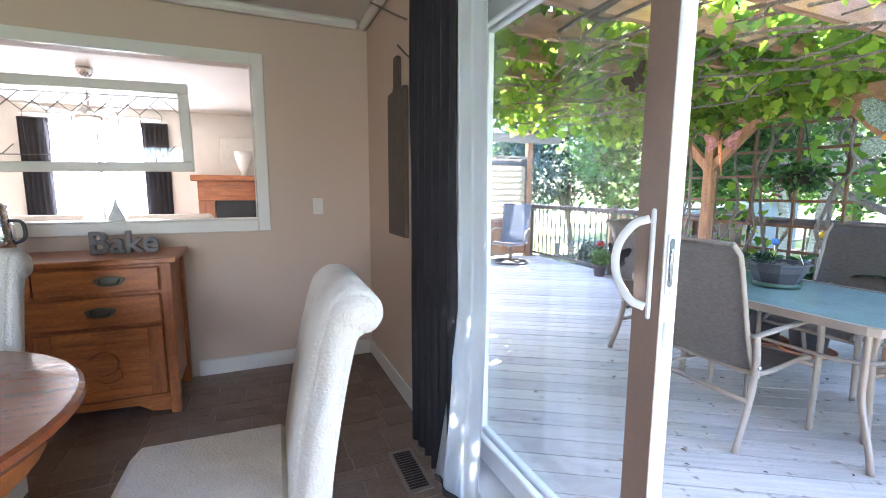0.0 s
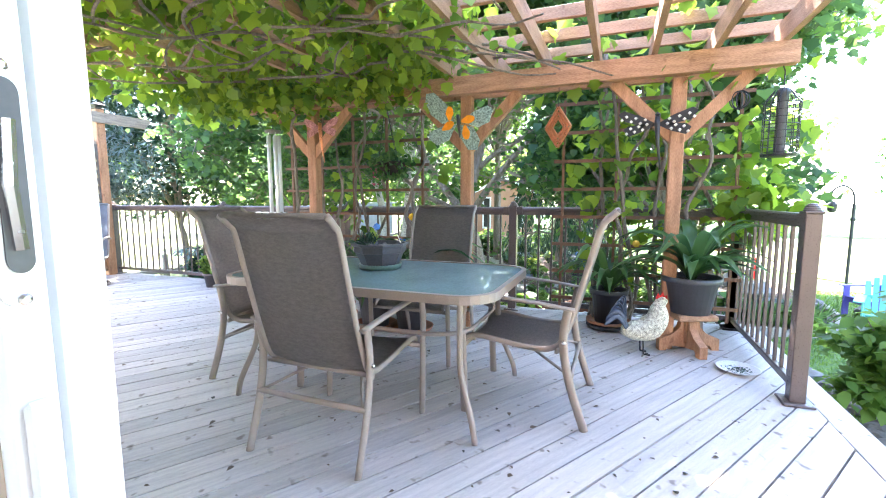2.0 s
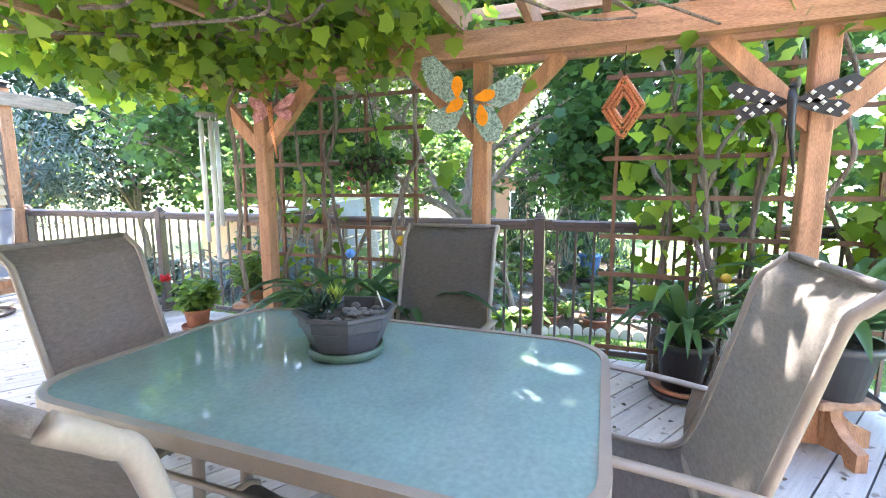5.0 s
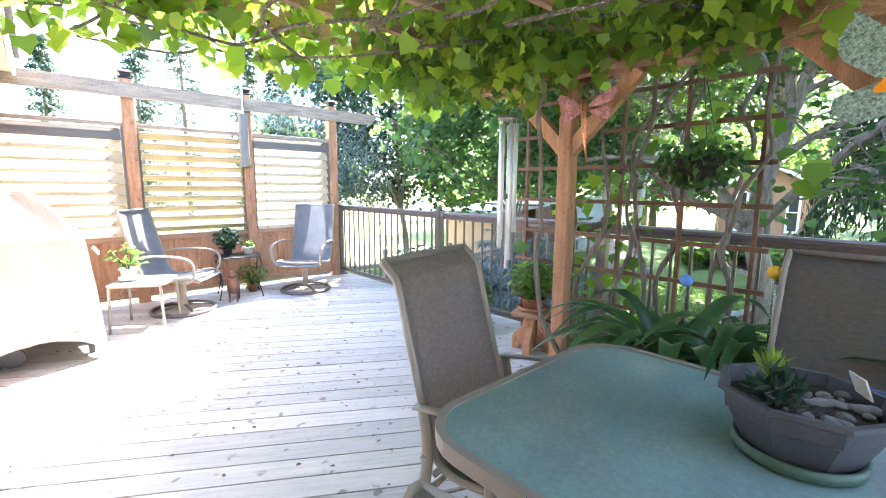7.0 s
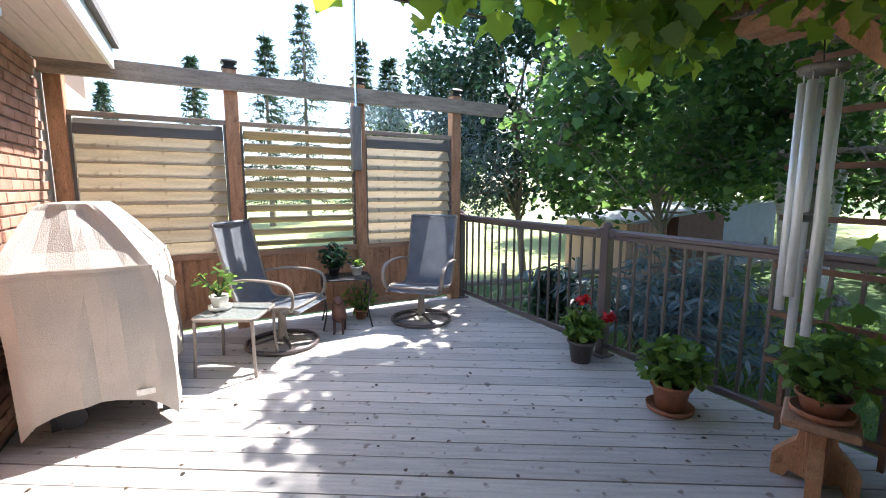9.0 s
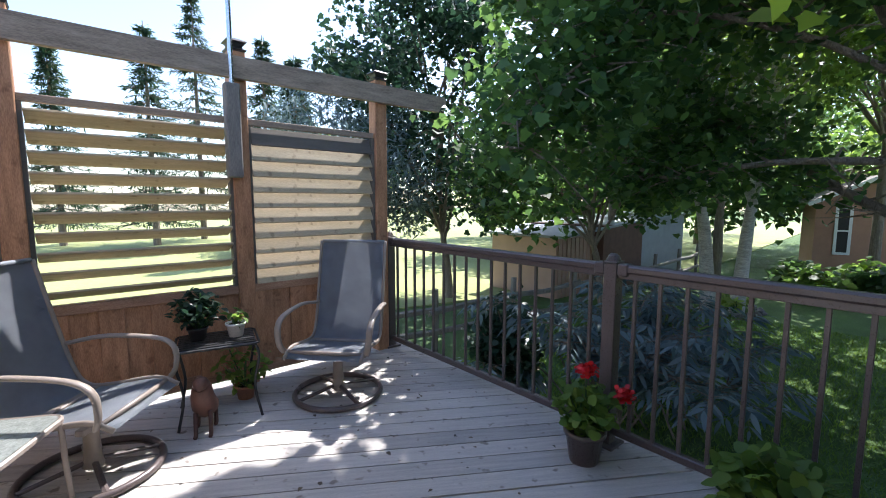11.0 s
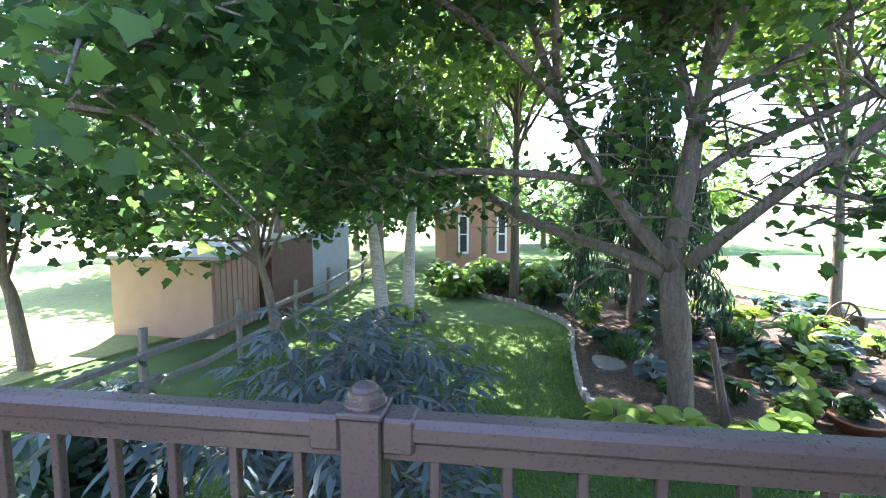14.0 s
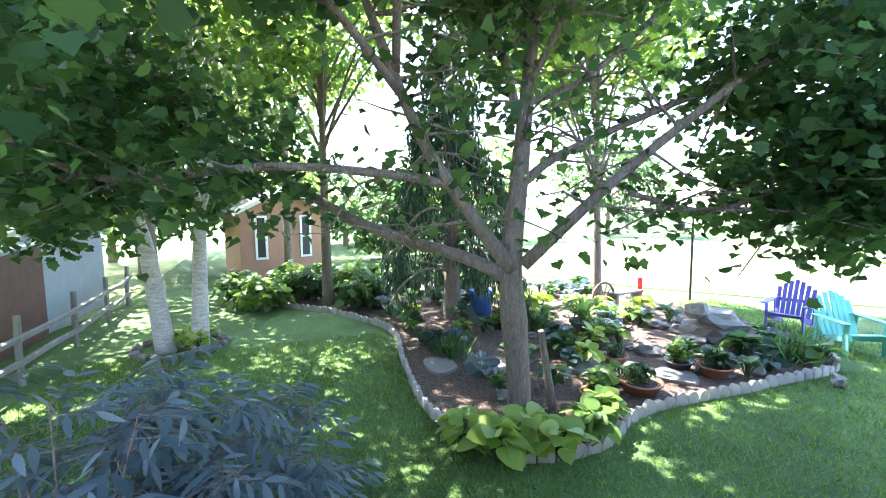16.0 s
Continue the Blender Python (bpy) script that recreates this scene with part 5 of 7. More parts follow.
def hosta(x, y, r, n, seed, leaf="hosta", label="pale green hosta at the foot of the tree", z=None):
    rng = np.random.default_rng(seed)
    z = GZ + 0.03 if z is None else z
    t = thing("hosta", label, "plant")
    pos, dirs, sz = [], [], []
    for k in range(n):
        a = rng.uniform(0, 2 * math.pi)
        rr = r * rng.uniform(0.1, 0.75)
        el = 1.1 - rr / r * 1.2
        pos.append((x + rr * 0.6 * math.cos(a), y + rr * 0.6 * math.sin(a), z + 0.06 + r * 0.5 * (1 - rr / r) + 0.08))
        dirs.append((math.cos(a) * math.cos(el), math.sin(a) * math.cos(el), math.sin(el) - 0.5))
        sz.append(r * rng.uniform(0.45, 0.7))
    ob = leaves("foliage", pos, sz, [(0, 0), (0.26, 0.02), (0.42, 0.25), (0.42, 0.5), (0.26, 0.8), (0, 1.0), (-0.26, 0.8), (-0.42, 0.5), (-0.42, 0.25), (-0.26, 0.02)], M[leaf], t, rng, dirs=dirs)
    bm = B()
    for p in pos:
        sweep(bm, [(x, y, z - 0.03), p], 0.006, None, 4, False)
    part("stalk_growth", bm, M["strap"], t)["kind"] = "stuff"
    return t


for i, (x, y, r) in enumerate([(8.95, 3.55, 0.42), (9.05, 3.1, 0.4), (9.3, 3.75, 0.36), (8.75, 2.9, 0.38), (9.0, 2.35, 0.36), (9.25, 2.0, 0.34)]):
    hosta(x, y, r, 34, 100 + i, "hosta" if i < 4 else "bright_leaf")

# ---- trellises ----
def trellis(label, x, y0, y1, z0, z1, ny, nz, lean=0.0):
    t = thing("trellis", label, "trellis")
    for i in range(ny):
        y = y0 + (y1 - y0) * i / (ny - 1)
        part("upright", sweep(B(), [(x, y + lean * (1 if i == 0 else 0), z0), (x, y, z1)], 0.014, 0.011, 4), M["lattice"], t)
    for k in range(nz):
        z = z0 + 0.12 + (z1 - z0 - 0.16) * k / (nz - 1)
        part("crosspiece", sweep(B(), [(x - 0.022, y0 - 0.08, z), (x - 0.022, y1 + 0.08, z)], 0.009, 0.014, 4), M["lattice"], t)
    return t


trellis("cedar lattice trellis behind the pergola posts", 4.93, 2.25, 3.9, 0.1, 2.02, 5, 8)
trellis("cedar lattice trellis with climbing stems", 4.93, -0.5, 0.85, 0.1, 2.0, 4, 8)


# ---- climbing vine ----
def vine():
    rng = np.random.default_rng(17)
    v = thing("grape_vine", "leafy green vine climbing over the pergola", "vine")
    bm = B()
    for (x, y, zz) in [(4.45, 3.22, 0), (4.40, 3.15, 0), (4.9, 2.75, 0), (4.9, 2.4, 0), (4.9, 0.3, 0), (4.9, 0.0, 0), (4.88, -0.3, 0), (4.9, 0.55, 0)]:
        for k in range(2):
            p, pts = Vector((x + rng.normal(0, 0.05), y + rng.normal(0, 0.06), 0.0)), []
            while p.z < 2.25:
                pts.append(p.copy())
                p = p + Vector((rng.normal(0, 0.05), rng.normal(0, 0.06), rng.uniform(0.18, 0.3)))
            pts.append(p)
            line = curve_pts(pts, len(pts) * 4)
            sweep(bm, line, 1.0, None, 6, False, [rng.uniform(0.016, 0.024) * (1 - 0.4 * i / len(line)) for i in range(len(line))])
    for k in range(80):
        p = Vector((rng.uniform(1.3, 4.6), rng.uniform(1.2, 4.2), rng.uniform(2.02, 2.25)))
        d = Vector((rng.normal(0, 0.4), rng.normal(0, 1), 0)).normalized()
        pts = [p]
        for s in range(6):
            d = (d + Vector((rng.normal(0, 0.35), rng.normal(0, 0.25), rng.normal(0, 0.1)))).normalized()
            p = p + d * 0.22
            pts.append(Vector((p.x, min(p.y, 4.3), min(max(p.z, 2.0), 2.4))))
        sweep(bm, curve_pts(pts, 24), 1.0, None, 5, False, [0.011 - 0.006 * i / 25 for i in range(25)])
    part("woody_growth", bm, M["bark"], v, "twisted woody stems", True)
    P, S = [], []

    def clump(n, c, r, s=0.12):
        P.append(np.asarray(c) + rng.normal(0, 1, (n, 3)) * np.asarray(r))
        S.append(rng.uniform(0.7, 1.25, n) * s)
    for k in range(150):
        x, y = rng.uniform(1.15, 4.75), rng.uniform(1.35, 4.2)
        if x < 3.0 and y < 1.7:
            continue
        clump(58, (x, y, 2.27), (0.22, 0.22, 0.085), 0.088)
    for k in range(30):     # fringe that hangs in front of the beam and at the open end
        clump(26, (rng.uniform(3.7, 4.35), rng.uniform(1.9, 3.6), rng.uniform(1.98, 2.15)), (0.14, 0.16, 0.08), 0.085)
    for k in range(26):
        clump(18, (rng.uniform(1.4, 4.4), rng.uniform(3.95, 4.35), rng.uniform(2.02, 2.22)), (0.16, 0.10, 0.08), 0.098)
    for k in range(14):
        clump(9, (rng.uniform(1.3, 4.7), rng.uniform(-0.6, 1.3), 2.36), (0.2, 0.2, 0.06), 0.11)
    for k in range(9):
        clump(4, (rng.uniform(4.3, 4.5), rng.uniform(-0.6, 1.2), 2.02), (0.06, 0.1, 0.08), 0.10)
    for k in range(34):     # on the trellises
        y = rng.uniform(-0.75, 0.7) if k < 26 else rng.uniform(2.3, 3.6)
        clump(12, (4.98, y, rng.uniform(0.5, 2.2)), (0.07, 0.16, 0.16), 0.115)
    for k in range(14):
        clump(14, (4.95 + rng.normal(0, 0.1), rng.uniform(-0.85, -0.45), rng.uniform(0.8, 1.7)), (0.1, 0.1, 0.14), 0.12)
    pos, sz = np.concatenate(P), np.concatenate(S)
    pos[:, 2] = np.maximum(pos[:, 2], 0.1)
    keep = (pos[:, 0] > 1.16) & ~((pos[:, 0] < 4.0) & (pos[:, 2] < 1.93) & (pos[:, 1] > -0.5))
    leaves("foliage", pos[keep], sz[keep], MAPLE, M["vine_leaf"], v, rng, 0.7)


vine()


# ---- plants in pots ----
def pot_plant(label, x, y, z, pot_r, pot_h, pot_mat, kind_, seed, saucer=None, leaf="strap", sides=20, flower=None, size=1.0, count=34, category="potted plant"):
    rng = np.random.default_rng(seed)
    t = thing("potted_plant", label, category, pose(x, y, z))
    z0 = 0.0
    if saucer:
        s = part("saucer", lathe(B(), [(pot_r * 0.85, 0.0), (pot_r * 1.15, 0.008), (pot_r * 1.22, 0.035), (pot_r * 1.16, 0.035), (pot_r * 1.08, 0.012), (0.001, 0.012)], 24), M[saucer], t, "", True)
        z0 = 0.013
    part("pot", lathe(B(), [(pot_r * 0.72, z0), (pot_r * 0.95, z0 + pot_h * 0.86), (pot_r * 1.06, z0 + pot_h * 0.86), (pot_r * 1.08, z0 + pot_h), (pot_r * 0.96, z0 + pot_h), (pot_r * 0.93, z0 + pot_h * 0.88)], sides), M[pot_mat], t, "", sides > 8)
    part("soil", lathe(B(), [(pot_r * 0.935, z0 + pot_h * 0.87), (pot_r * 0.5, z0 + pot_h * 0.9), (0.001, z0 + pot_h * 0.91)], 16), M["soil"], t)
    zt = z0 + pot_h * 0.9
    if kind_ == "strap":
        bm = B()
        for k in range(count):
            a = rng.uniform(0, 2 * math.pi)
            ln = size * rng.uniform(0.32, 0.62)
            up = rng.uniform(0.55, 1.3)
            w = size * rng.uniform(0.018, 0.03)
            d = Vector((math.cos(a), math.sin(a), 0))
            s_ = Vector((-d.y, d.x, 0))
            rows = []
            for i in range(9):
                u = i / 8
                c = d * (0.02 + ln * 0.85 * (u ** 1.2)) + Vector((0, 0, zt + ln * up * (u * 1.5 - u * u * (1.55 - 0.35 * up))))
                ww = w * (0.6 + 1.6 * u * (1 - u) + 0.3 * (1 - u)) * (1 - u ** 6)
                rows.append([c - s_ * ww + Vector((0, 0, ww * 0.5)), c, c + s_ * ww + Vector((0, 0, ww * 0.5))])
            sheet(bm, rows)
        part("foliage", bm, M[leaf], t, "", True)
    else:
        n = count * 8
        pos = ball_points(rng, n, (0, 0, zt + size * 0.16), (size * 0.2, size * 0.2, size * 0.17), 0.3)
        pos[:, 2] = np.maximum(pos[:, 2], zt * 0.75)
        shp = [(0, 0), (0.3, 0.05), (0.48, 0.35), (0.4, 0.75), (0.12, 0.98), (-0.12, 0.98), (-0.4, 0.75), (-0.48, 0.35), (-0.3, 0.05)]
        leaves("foliage", pos, rng.uniform(0.05, 0.085, n) * max(size, 0.8), shp if kind_ == "round" else OVAL, M[leaf], t, rng, 0.1)
        bm = B()
        for p in pos[::9]:
            sweep(bm, [(0, 0, zt - 0.01), tuple(p)], 0.004, None, 4, False)
        part("stem_growth", bm, M["strap"], t)["kind"] = "stuff"
    if flower:
        for fx, fy, fz in flower[1]:
            bm = B()
            c = Vector((fx, fy, fz))
            sweep(bm, [(0, 0, zt - 0.01), c], 0.003, None, 4, False)
            part("stalk", bm, M["strap"], t)
            leaves("blossom", ball_points(rng, 80, c, (0.045, 0.045, 0.036), 0.4), 0.032, [(0, 0), (0.4, 0.3), (0.35, 0.8), (0, 1), (-0.35, 0.8), (-0.4, 0.3)], M[flower[0]], t, rng, -0.3)
    return t


pot_plant("red geranium in a brown pot by the railing", 4.90, 5.25, 0, 0.105, 0.18, "rail", "round", 1, None, "bright_leaf", 20, ("red", [(0.0, 0.0, 0.50), (0.14, -0.14, 0.37)]), 0.8, 26)
pot_plant("leafy geranium in a terracotta pot by the railing", 4.80, 4.42, 0, 0.115, 0.17, "terra", "round", 2, "terra", "bright_leaf", 20, None, 0.95, 34)
pot_plant("strap-leaved plant in a dark pot behind the glass table", 4.12, 2.36, 0, 0.16, 0.3, "greypl", "strap", 3, "terra", "strap", 20, None, 1.5, 52)
pot_plant("strap-leaved plant in a dark pot behind the patio chair", 4.15, 2.02, 0, 0.16, 0.32, "greypl", "strap", 4, "terra", "strap", 20, None, 1.4, 44)
pot_plant("broad-leaved plant in a black pot on a terracotta saucer", 4.78, 0.42, 0.05, 0.15, 0.29, "blackpl", "strap", 5, "terra", "strap", 20, None, 1.15, 34)
pot_plant("arching strap-leaved plant in a large grey pot on a wooden stand", 4.42, -0.15, 0.29, 0.19, 0.27, "greypl", "strap", 6, None, "strap", 24, None, 1.2, 48)
pot_plant("bushy plant in a terracotta pot on a small stand", 4.74, 3.66, 0.34, 0.10, 0.09, "terra", "oval", 7, "terra", "bright_leaf", 20, None, 1.0, 40)
pot_plant("trailing plant in a terracotta bowl by the pergola post", 4.30, 2.86, 0, 0.14, 0.12, "terra", "oval", 8, "terra", "maple_leaf", 20, None, 1.0, 40)

# plant stand under the large pot and the bushy plant
def cross_stand(label, x, y, h, r):
    s = thing("plant_stand", label, "plant stand", pose(x, y, 0, 0, 0, 20))
    for a in range(4):
        bm = extrude_poly(B(), [(0.02, 0.02), (0.02, h - 0.05), (0.06, h - 0.05), (0.075, h * 0.6), (0.13, h * 0.42), (r, h * 0.3), (r, 0.0), (r - 0.05, 0.0), (r - 0.07, 0.04)], 0.055, Matrix.Rotation(radians(90 * a), 4, "Z"))
        part("foot", bm, M["cedar"], s)
    slab("column", (-0.045, 0.045, -0.045, 0.045, 0.06, h - 0.04), M["cedar"], s, "", 0.005)
    slab("top", (-0.14, 0.14, -0.14, 0.14, h - 0.04, h), M["cedar_x"], s, "", 0.008)


cross_stand("chunky cedar plant stand with four scrolled feet", 4.42, -0.15, 0.29, 0.22)
cross_stand("small cedar plant stand", 4.74, 3.66, 0.34, 0.16)
# dark low dolly under the black pot
tagged(part("plant_dolly", lathe(B(), [(0.17, 0.02), (0.18, 0.03), (0.18, 0.05), (0.001, 0.05)], 20), M["black"]), "low round plant dolly", "plant stand").location = (4.78, 0.42, 0)
for a in range(3):
    part("castor", lathe(B(), [(0.012, 0.0), (0.016, 0.012), (0.01, 0.024)], 8), M["black"], bpy.data.objects["plant_dolly"]).location = (0.13 * math.cos(a * 2.1), 0.13 * math.sin(a * 2.1), 0)


# ---- planter bowl on the table ----
def planter_bowl():
    rng = np.random.default_rng(9)
    t = thing("planter_bowl", "dark octagonal planter bowl with stones and sprigs", "planter", pose(3.14, 1.74, 0.703, 0, 0, 12))
    part("saucer", lathe(B(), [(0.115, 0.0), (0.13, 0.006), (0.132, 0.032), (0.122, 0.032), (0.116, 0.012), (0.001, 0.012)], 28), M["green_saucer"], t, "green plastic saucer", True)
    part("bowl", lathe(B(), [(0.11, 0.013), (0.15, 0.10), (0.158, 0.105), (0.163, 0.14), (0.178, 0.148), (0.178, 0.16), (0.162, 0.16), (0.152, 0.12)], sides=8), M["greypl"], t)
    part("soil", lathe(B(), [(0.153, 0.122), (0.08, 0.132), (0.001, 0.135)], sides=8), M["soil"], t)
    for k in range(44):
        bm = bmesh.new()
        bmesh.ops.create_icosphere(bm, subdivisions=2, radius=1)
        for v in bm.verts:
            v.co *= 1 + 0.18 * noise.noise(v.co * 1.4 + Vector((k * 3.1, 0, 0)))
        a, r = rng.uniform(0, 6.28), 0.125 * math.sqrt(rng.uniform(0, 1))
        s = rng.uniform(0.008, 0.022)
        bmesh.ops.transform(bm, matrix=Matrix.LocRotScale((r * math.cos(a), r * math.sin(a), 0.137), Euler((0, 0, a)), (s, s * 0.75, s * 0.55)), verts=bm.verts)
        part("stone", bm, M["stone"], t, "", True)
    leaves("sprig_tuft", ball_points(rng, 90, (-0.08, 0.05, 0.17), (0.05, 0.05, 0.05), 0.1), 0.055, LANCE, M["dark_leaf"], t, rng, -0.9)
    leaves("pale_sprig", ball_points(rng, 22, (0.06, 0.06, 0.15), (0.012, 0.012, 0.012), 0.1), 0.08, LANCE, M["hosta"], t, rng, -1.2)
    part("marker", extrude_poly(B(), [(-0.03, 0), (0.03, 0), (0.034, 0.05), (-0.028, 0.05)], 0.004), M["ivory"], t).matrix_basis = pose(0.06, -0.115, 0.155, -20, 0, 20)
    part("dragonfly_pick", extrude_poly(B(), [(0, 0), (0.05, 0.02), (0.045, 0.035), (0, 0.012), (-0.045, 0.035), (-0.05, 0.02)], 0.003), M["blue"], t, "pale blue dragonfly pick").matrix_basis = pose(0.08, -0.14, 0.165, -60, 0, 40)


planter_bowl()
for nm, lab, x, y, z, mt in (("garden_stake", "blue glass ball on a garden stake", 4.12, 2.33, 0.87, "blue"), ("garden_stake", "yellow glass ball on a garden stake", 4.12, 1.99, 0.96, "yellow"), ("garden_stake", "yellow glass ball on a garden stake", 4.80, 0.22, 0.73, "yellow")):
    g = thing(nm, lab, "ornament", pose(x, y, 0))
    part("rod", sweep(B(), [(0, 0, 0.28), (0, 0, z)], 0.004, None, 6), M["chrome"], g)
    part("ball", lathe(B(), [(0.005, -0.03), (0.022, -0.022), (0.032, 0), (0.022, 0.022), (0.002, 0.031)], 14), M[mt], g, "", True).location = (0, 0, z + 0.02)


# ---- hanging ornaments ----
def wind_chime():
    c = thing("wind_chime", "long silver tube wind chime hanging from the pergola", "wind chime", pose(4.37, 3.66, 0))
    part("disc", lathe(B(), [(0.075, 1.80), (0.08, 1.81), (0.075, 1.825), (0.001, 1.825)], 20), M["greywood"], c, "wooden disc", True)
    part("cord", sweep(B(), [(0, 0, 1.82), (0, 0.02, 2.14)], 0.003, None, 5), M["black"], c)
    for k, zb in enumerate((0.72, 0.88, 0.95, 0.80, 1.0)):
        a = k * 1.2566 + 0.5
        x, y = 0.055 * math.cos(a), 0.055 * math.sin(a)
        bm = B()
        sweep(bm, [(x, y, zb), (x, y, 1.77)], 0.017, None, 12)
        sweep(bm, [(x, y, 1.77), (x, y, 1.80)], 0.002, None, 4)
        part("tube", bm, M["silver"], c, "", True)
    part("clapper", lathe(B(), [(0.001, 1.24), (0.035, 1.25), (0.035, 1.27), (0.001, 1.28)], 14), M["greywood"], c)


wind_chime()


def butterfly():
    b = thing("metal_butterfly", "mosaic metal butterfly with orange spots on a pergola post", "ornament", pose(4.29, 1.63, 1.76, 0, 20, 90) @ Matrix.Diagonal((-1, 1, 1, 1)))
    top = [(0.02, 0.02), (0.06, 0.20), (0.12, 0.32), (0.19, 0.34), (0.22, 0.28), (0.21, 0.16), (0.14, 0.05)]
    low = [(0.02, 0.0), (0.14, 0.03), (0.27, 0.03), (0.30, -0.02), (0.24, -0.10), (0.13, -0.10)]
    for s, q in ((-1, 0), (1, 0)):
        part("upper_wing", extrude_poly(B(), [(s * x, z) for x, z in (top if s < 0 else low)], 0.006), M["wing"], b)
        part("lower_wing", extrude_poly(B(), [(s * x, z) for x, z in (low if s < 0 else [(0.0, -0.02), (0.10, -0.08), (0.12, -0.2), (0.07, -0.27), (0.0, -0.24), (-0.03, -0.12)])], 0.006), M["wing"], b)
    for (x, z, an) in ((-0.05, 0.10, 20), (0.08, -0.01, 100), (-0.10, 0.01, 80), (0.03, -0.10, 190)):
        o = [(0.034 * math.cos(u) * (0.7 if math.sin(u) < 0 else 1), 0.06 * math.sin(u)) for u in np.linspace(0, 2 * math.pi, 13)[:-1]]
        part("orange_spot", extrude_poly(B(), o, 0.006), M["orange"], b).matrix_basis = pose(x, 0.006, z, 0, an, 0) @ pose(0, 0, 0)
    part("body", sweep(B(), [(-0.03, 0.012, -0.12), (0.0, 0.014, 0.0), (0.015, 0.014, 0.06)], 0.016, None, 8, True, [0.4, 1, 0.8]), M["black"], b, "", True)


butterfly()


def dragonfly(label, m, wing_mat, body_mat, span, beads=False):
    d = thing("metal_dragonfly", label, "ornament", m)
    for s in (-1, 1):
        for up, ln in ((0.06, 1.0), (-0.05, 0.85)):
            o = [(0, 0), (s * span * 0.4 * ln, up * 0.5 + 0.03), (s * span * 0.85 * ln, up + 0.045), (s * span * ln, up + 0.02), (s * span * 0.85 * ln, up - 0.03), (s * span * 0.35 * ln, up * 0.3 - 0.03)]
            wg = part("wing", extrude_poly(B(), o if s > 0 else o[::-1], 0.004), M[wing_mat], d)
            if beads:
                for k in range(6):
                    u = 0.3 + 0.12 * k
                    part("bead", lathe(B(), [(0.001, -0.012), (0.013, 0), (0.001, 0.012)], 8), M["ivory"], wg).location = (s * span * u * ln, -0.008, up * u + 0.015 * (-1) ** k)
    part("body", sweep(B(), [(0, -0.015, 0.05), (0.0, -0.02, 0.0), (0.01, -0.015, -0.14), (0.035, -0.01, -0.32)], 0.018, None, 8, True, [0.9, 1.1, 0.7, 0.3]), M[body_mat], d, "", True)
    part("head", lathe(B(), [(0.001, -0.02), (0.02, 0), (0.001, 0.02)], 10), M["black"], d).location = (0, -0.015, 0.065)


dragonfly("red and white painted dragonfly on the pergola post", pose(4.33, 3.04, 1.80, 0, 0, -90), "wing_red", "copper", 0.20)
dragonfly("dark metal dragonfly with white beads on the pergola post", pose(4.33, 0.14, 1.66, 0, 0, -90), "black", "black", 0.26, True)


def copper_diamond():
    c = thing("copper_diamond", "hanging copper diamond wind spinner", "ornament", pose(4.40, 0.84, 1.69, 0, 0, -100))
    for k, s in enumerate((1.0, 0.74, 0.5)):
        pts = [(0, 0, 0.155 * s), (0.10 * s, 0, 0), (0, 0, -0.155 * s), (-0.10 * s, 0, 0), (0, 0, 0.155 * s)]
        bm = B()
        for p, q in zip(pts, pts[1:]):
            sweep(bm, [p, q], 0.012, 0.012, 6)
        part("ring", bm, M["copper"], c)
    part("wire", sweep(B(), [(0, 0, 0.155), (0, 0, 0.32)], 0.002, None, 4), M["black"], c)


copper_diamond()


def bird_feeder():
    f = thing("bird_feeder", "caged tube bird feeder hanging at the pergola's corner", "bird feeder", pose(4.34, -0.6, 0))
    part("tube", lathe(B(), [(0.03, 1.43), (0.032, 1.45), (0.032, 1.80), (0.045, 1.81), (0.03, 1.84), (0.001, 1.85)], 16), M["greypl"], f, "", True)
    bm = B()
    for k in range(14):
        a = k * 2 * math.pi / 14
        sweep(bm, [(0.10 * math.cos(a), 0.10 * math.sin(a), 1.42), (0.10 * math.cos(a), 0.10 * math.sin(a), 1.76), (0.05 * math.cos(a), 0.05 * math.sin(a), 1.83)], 0.0022, None, 4, False)
    for z in np.arange(1.43, 1.78, 0.045):
        sweep(bm, [(0.10 * math.cos(u), 0.10 * math.sin(u), z) for u in np.linspace(0, 2 * math.pi, 19)], 0.0022, None, 4, False)
    part("wire_cage", bm, M["black"], f)
    part("tray", lathe(B(), [(0.001, 1.40), (0.10, 1.405), (0.105, 1.42)], 18), M["black"], f)
    part("hook", sweep(B(), [(0, 0, 1.85), (0, 0, 1.95), (0.02, 0.01, 2.0), (0.03, 0.015, 2.12)], 0.004, None, 5), M["black"], f)
    g = thing("wire_ball", "round wire ball hanging from the pergola beam", "ornament", pose(4.40, -0.37, 1.80))
    bm = B()
    for k in range(6):
        a = k * math.pi / 6
        sweep(bm, [(0.06 * math.cos(u) * math.cos(a), 0.06 * math.cos(u) * math.sin(a), 0.06 * math.sin(u)) for u in np.linspace(0, 2 * math.pi, 17)], 0.003, None, 4, False)
    part("wires", bm, M["black"], g)
    part("chain", sweep(B(), [(0, 0, 0.06), (0, 0, 0.18)], 0.004, None, 4), M["black"], g)


bird_feeder()


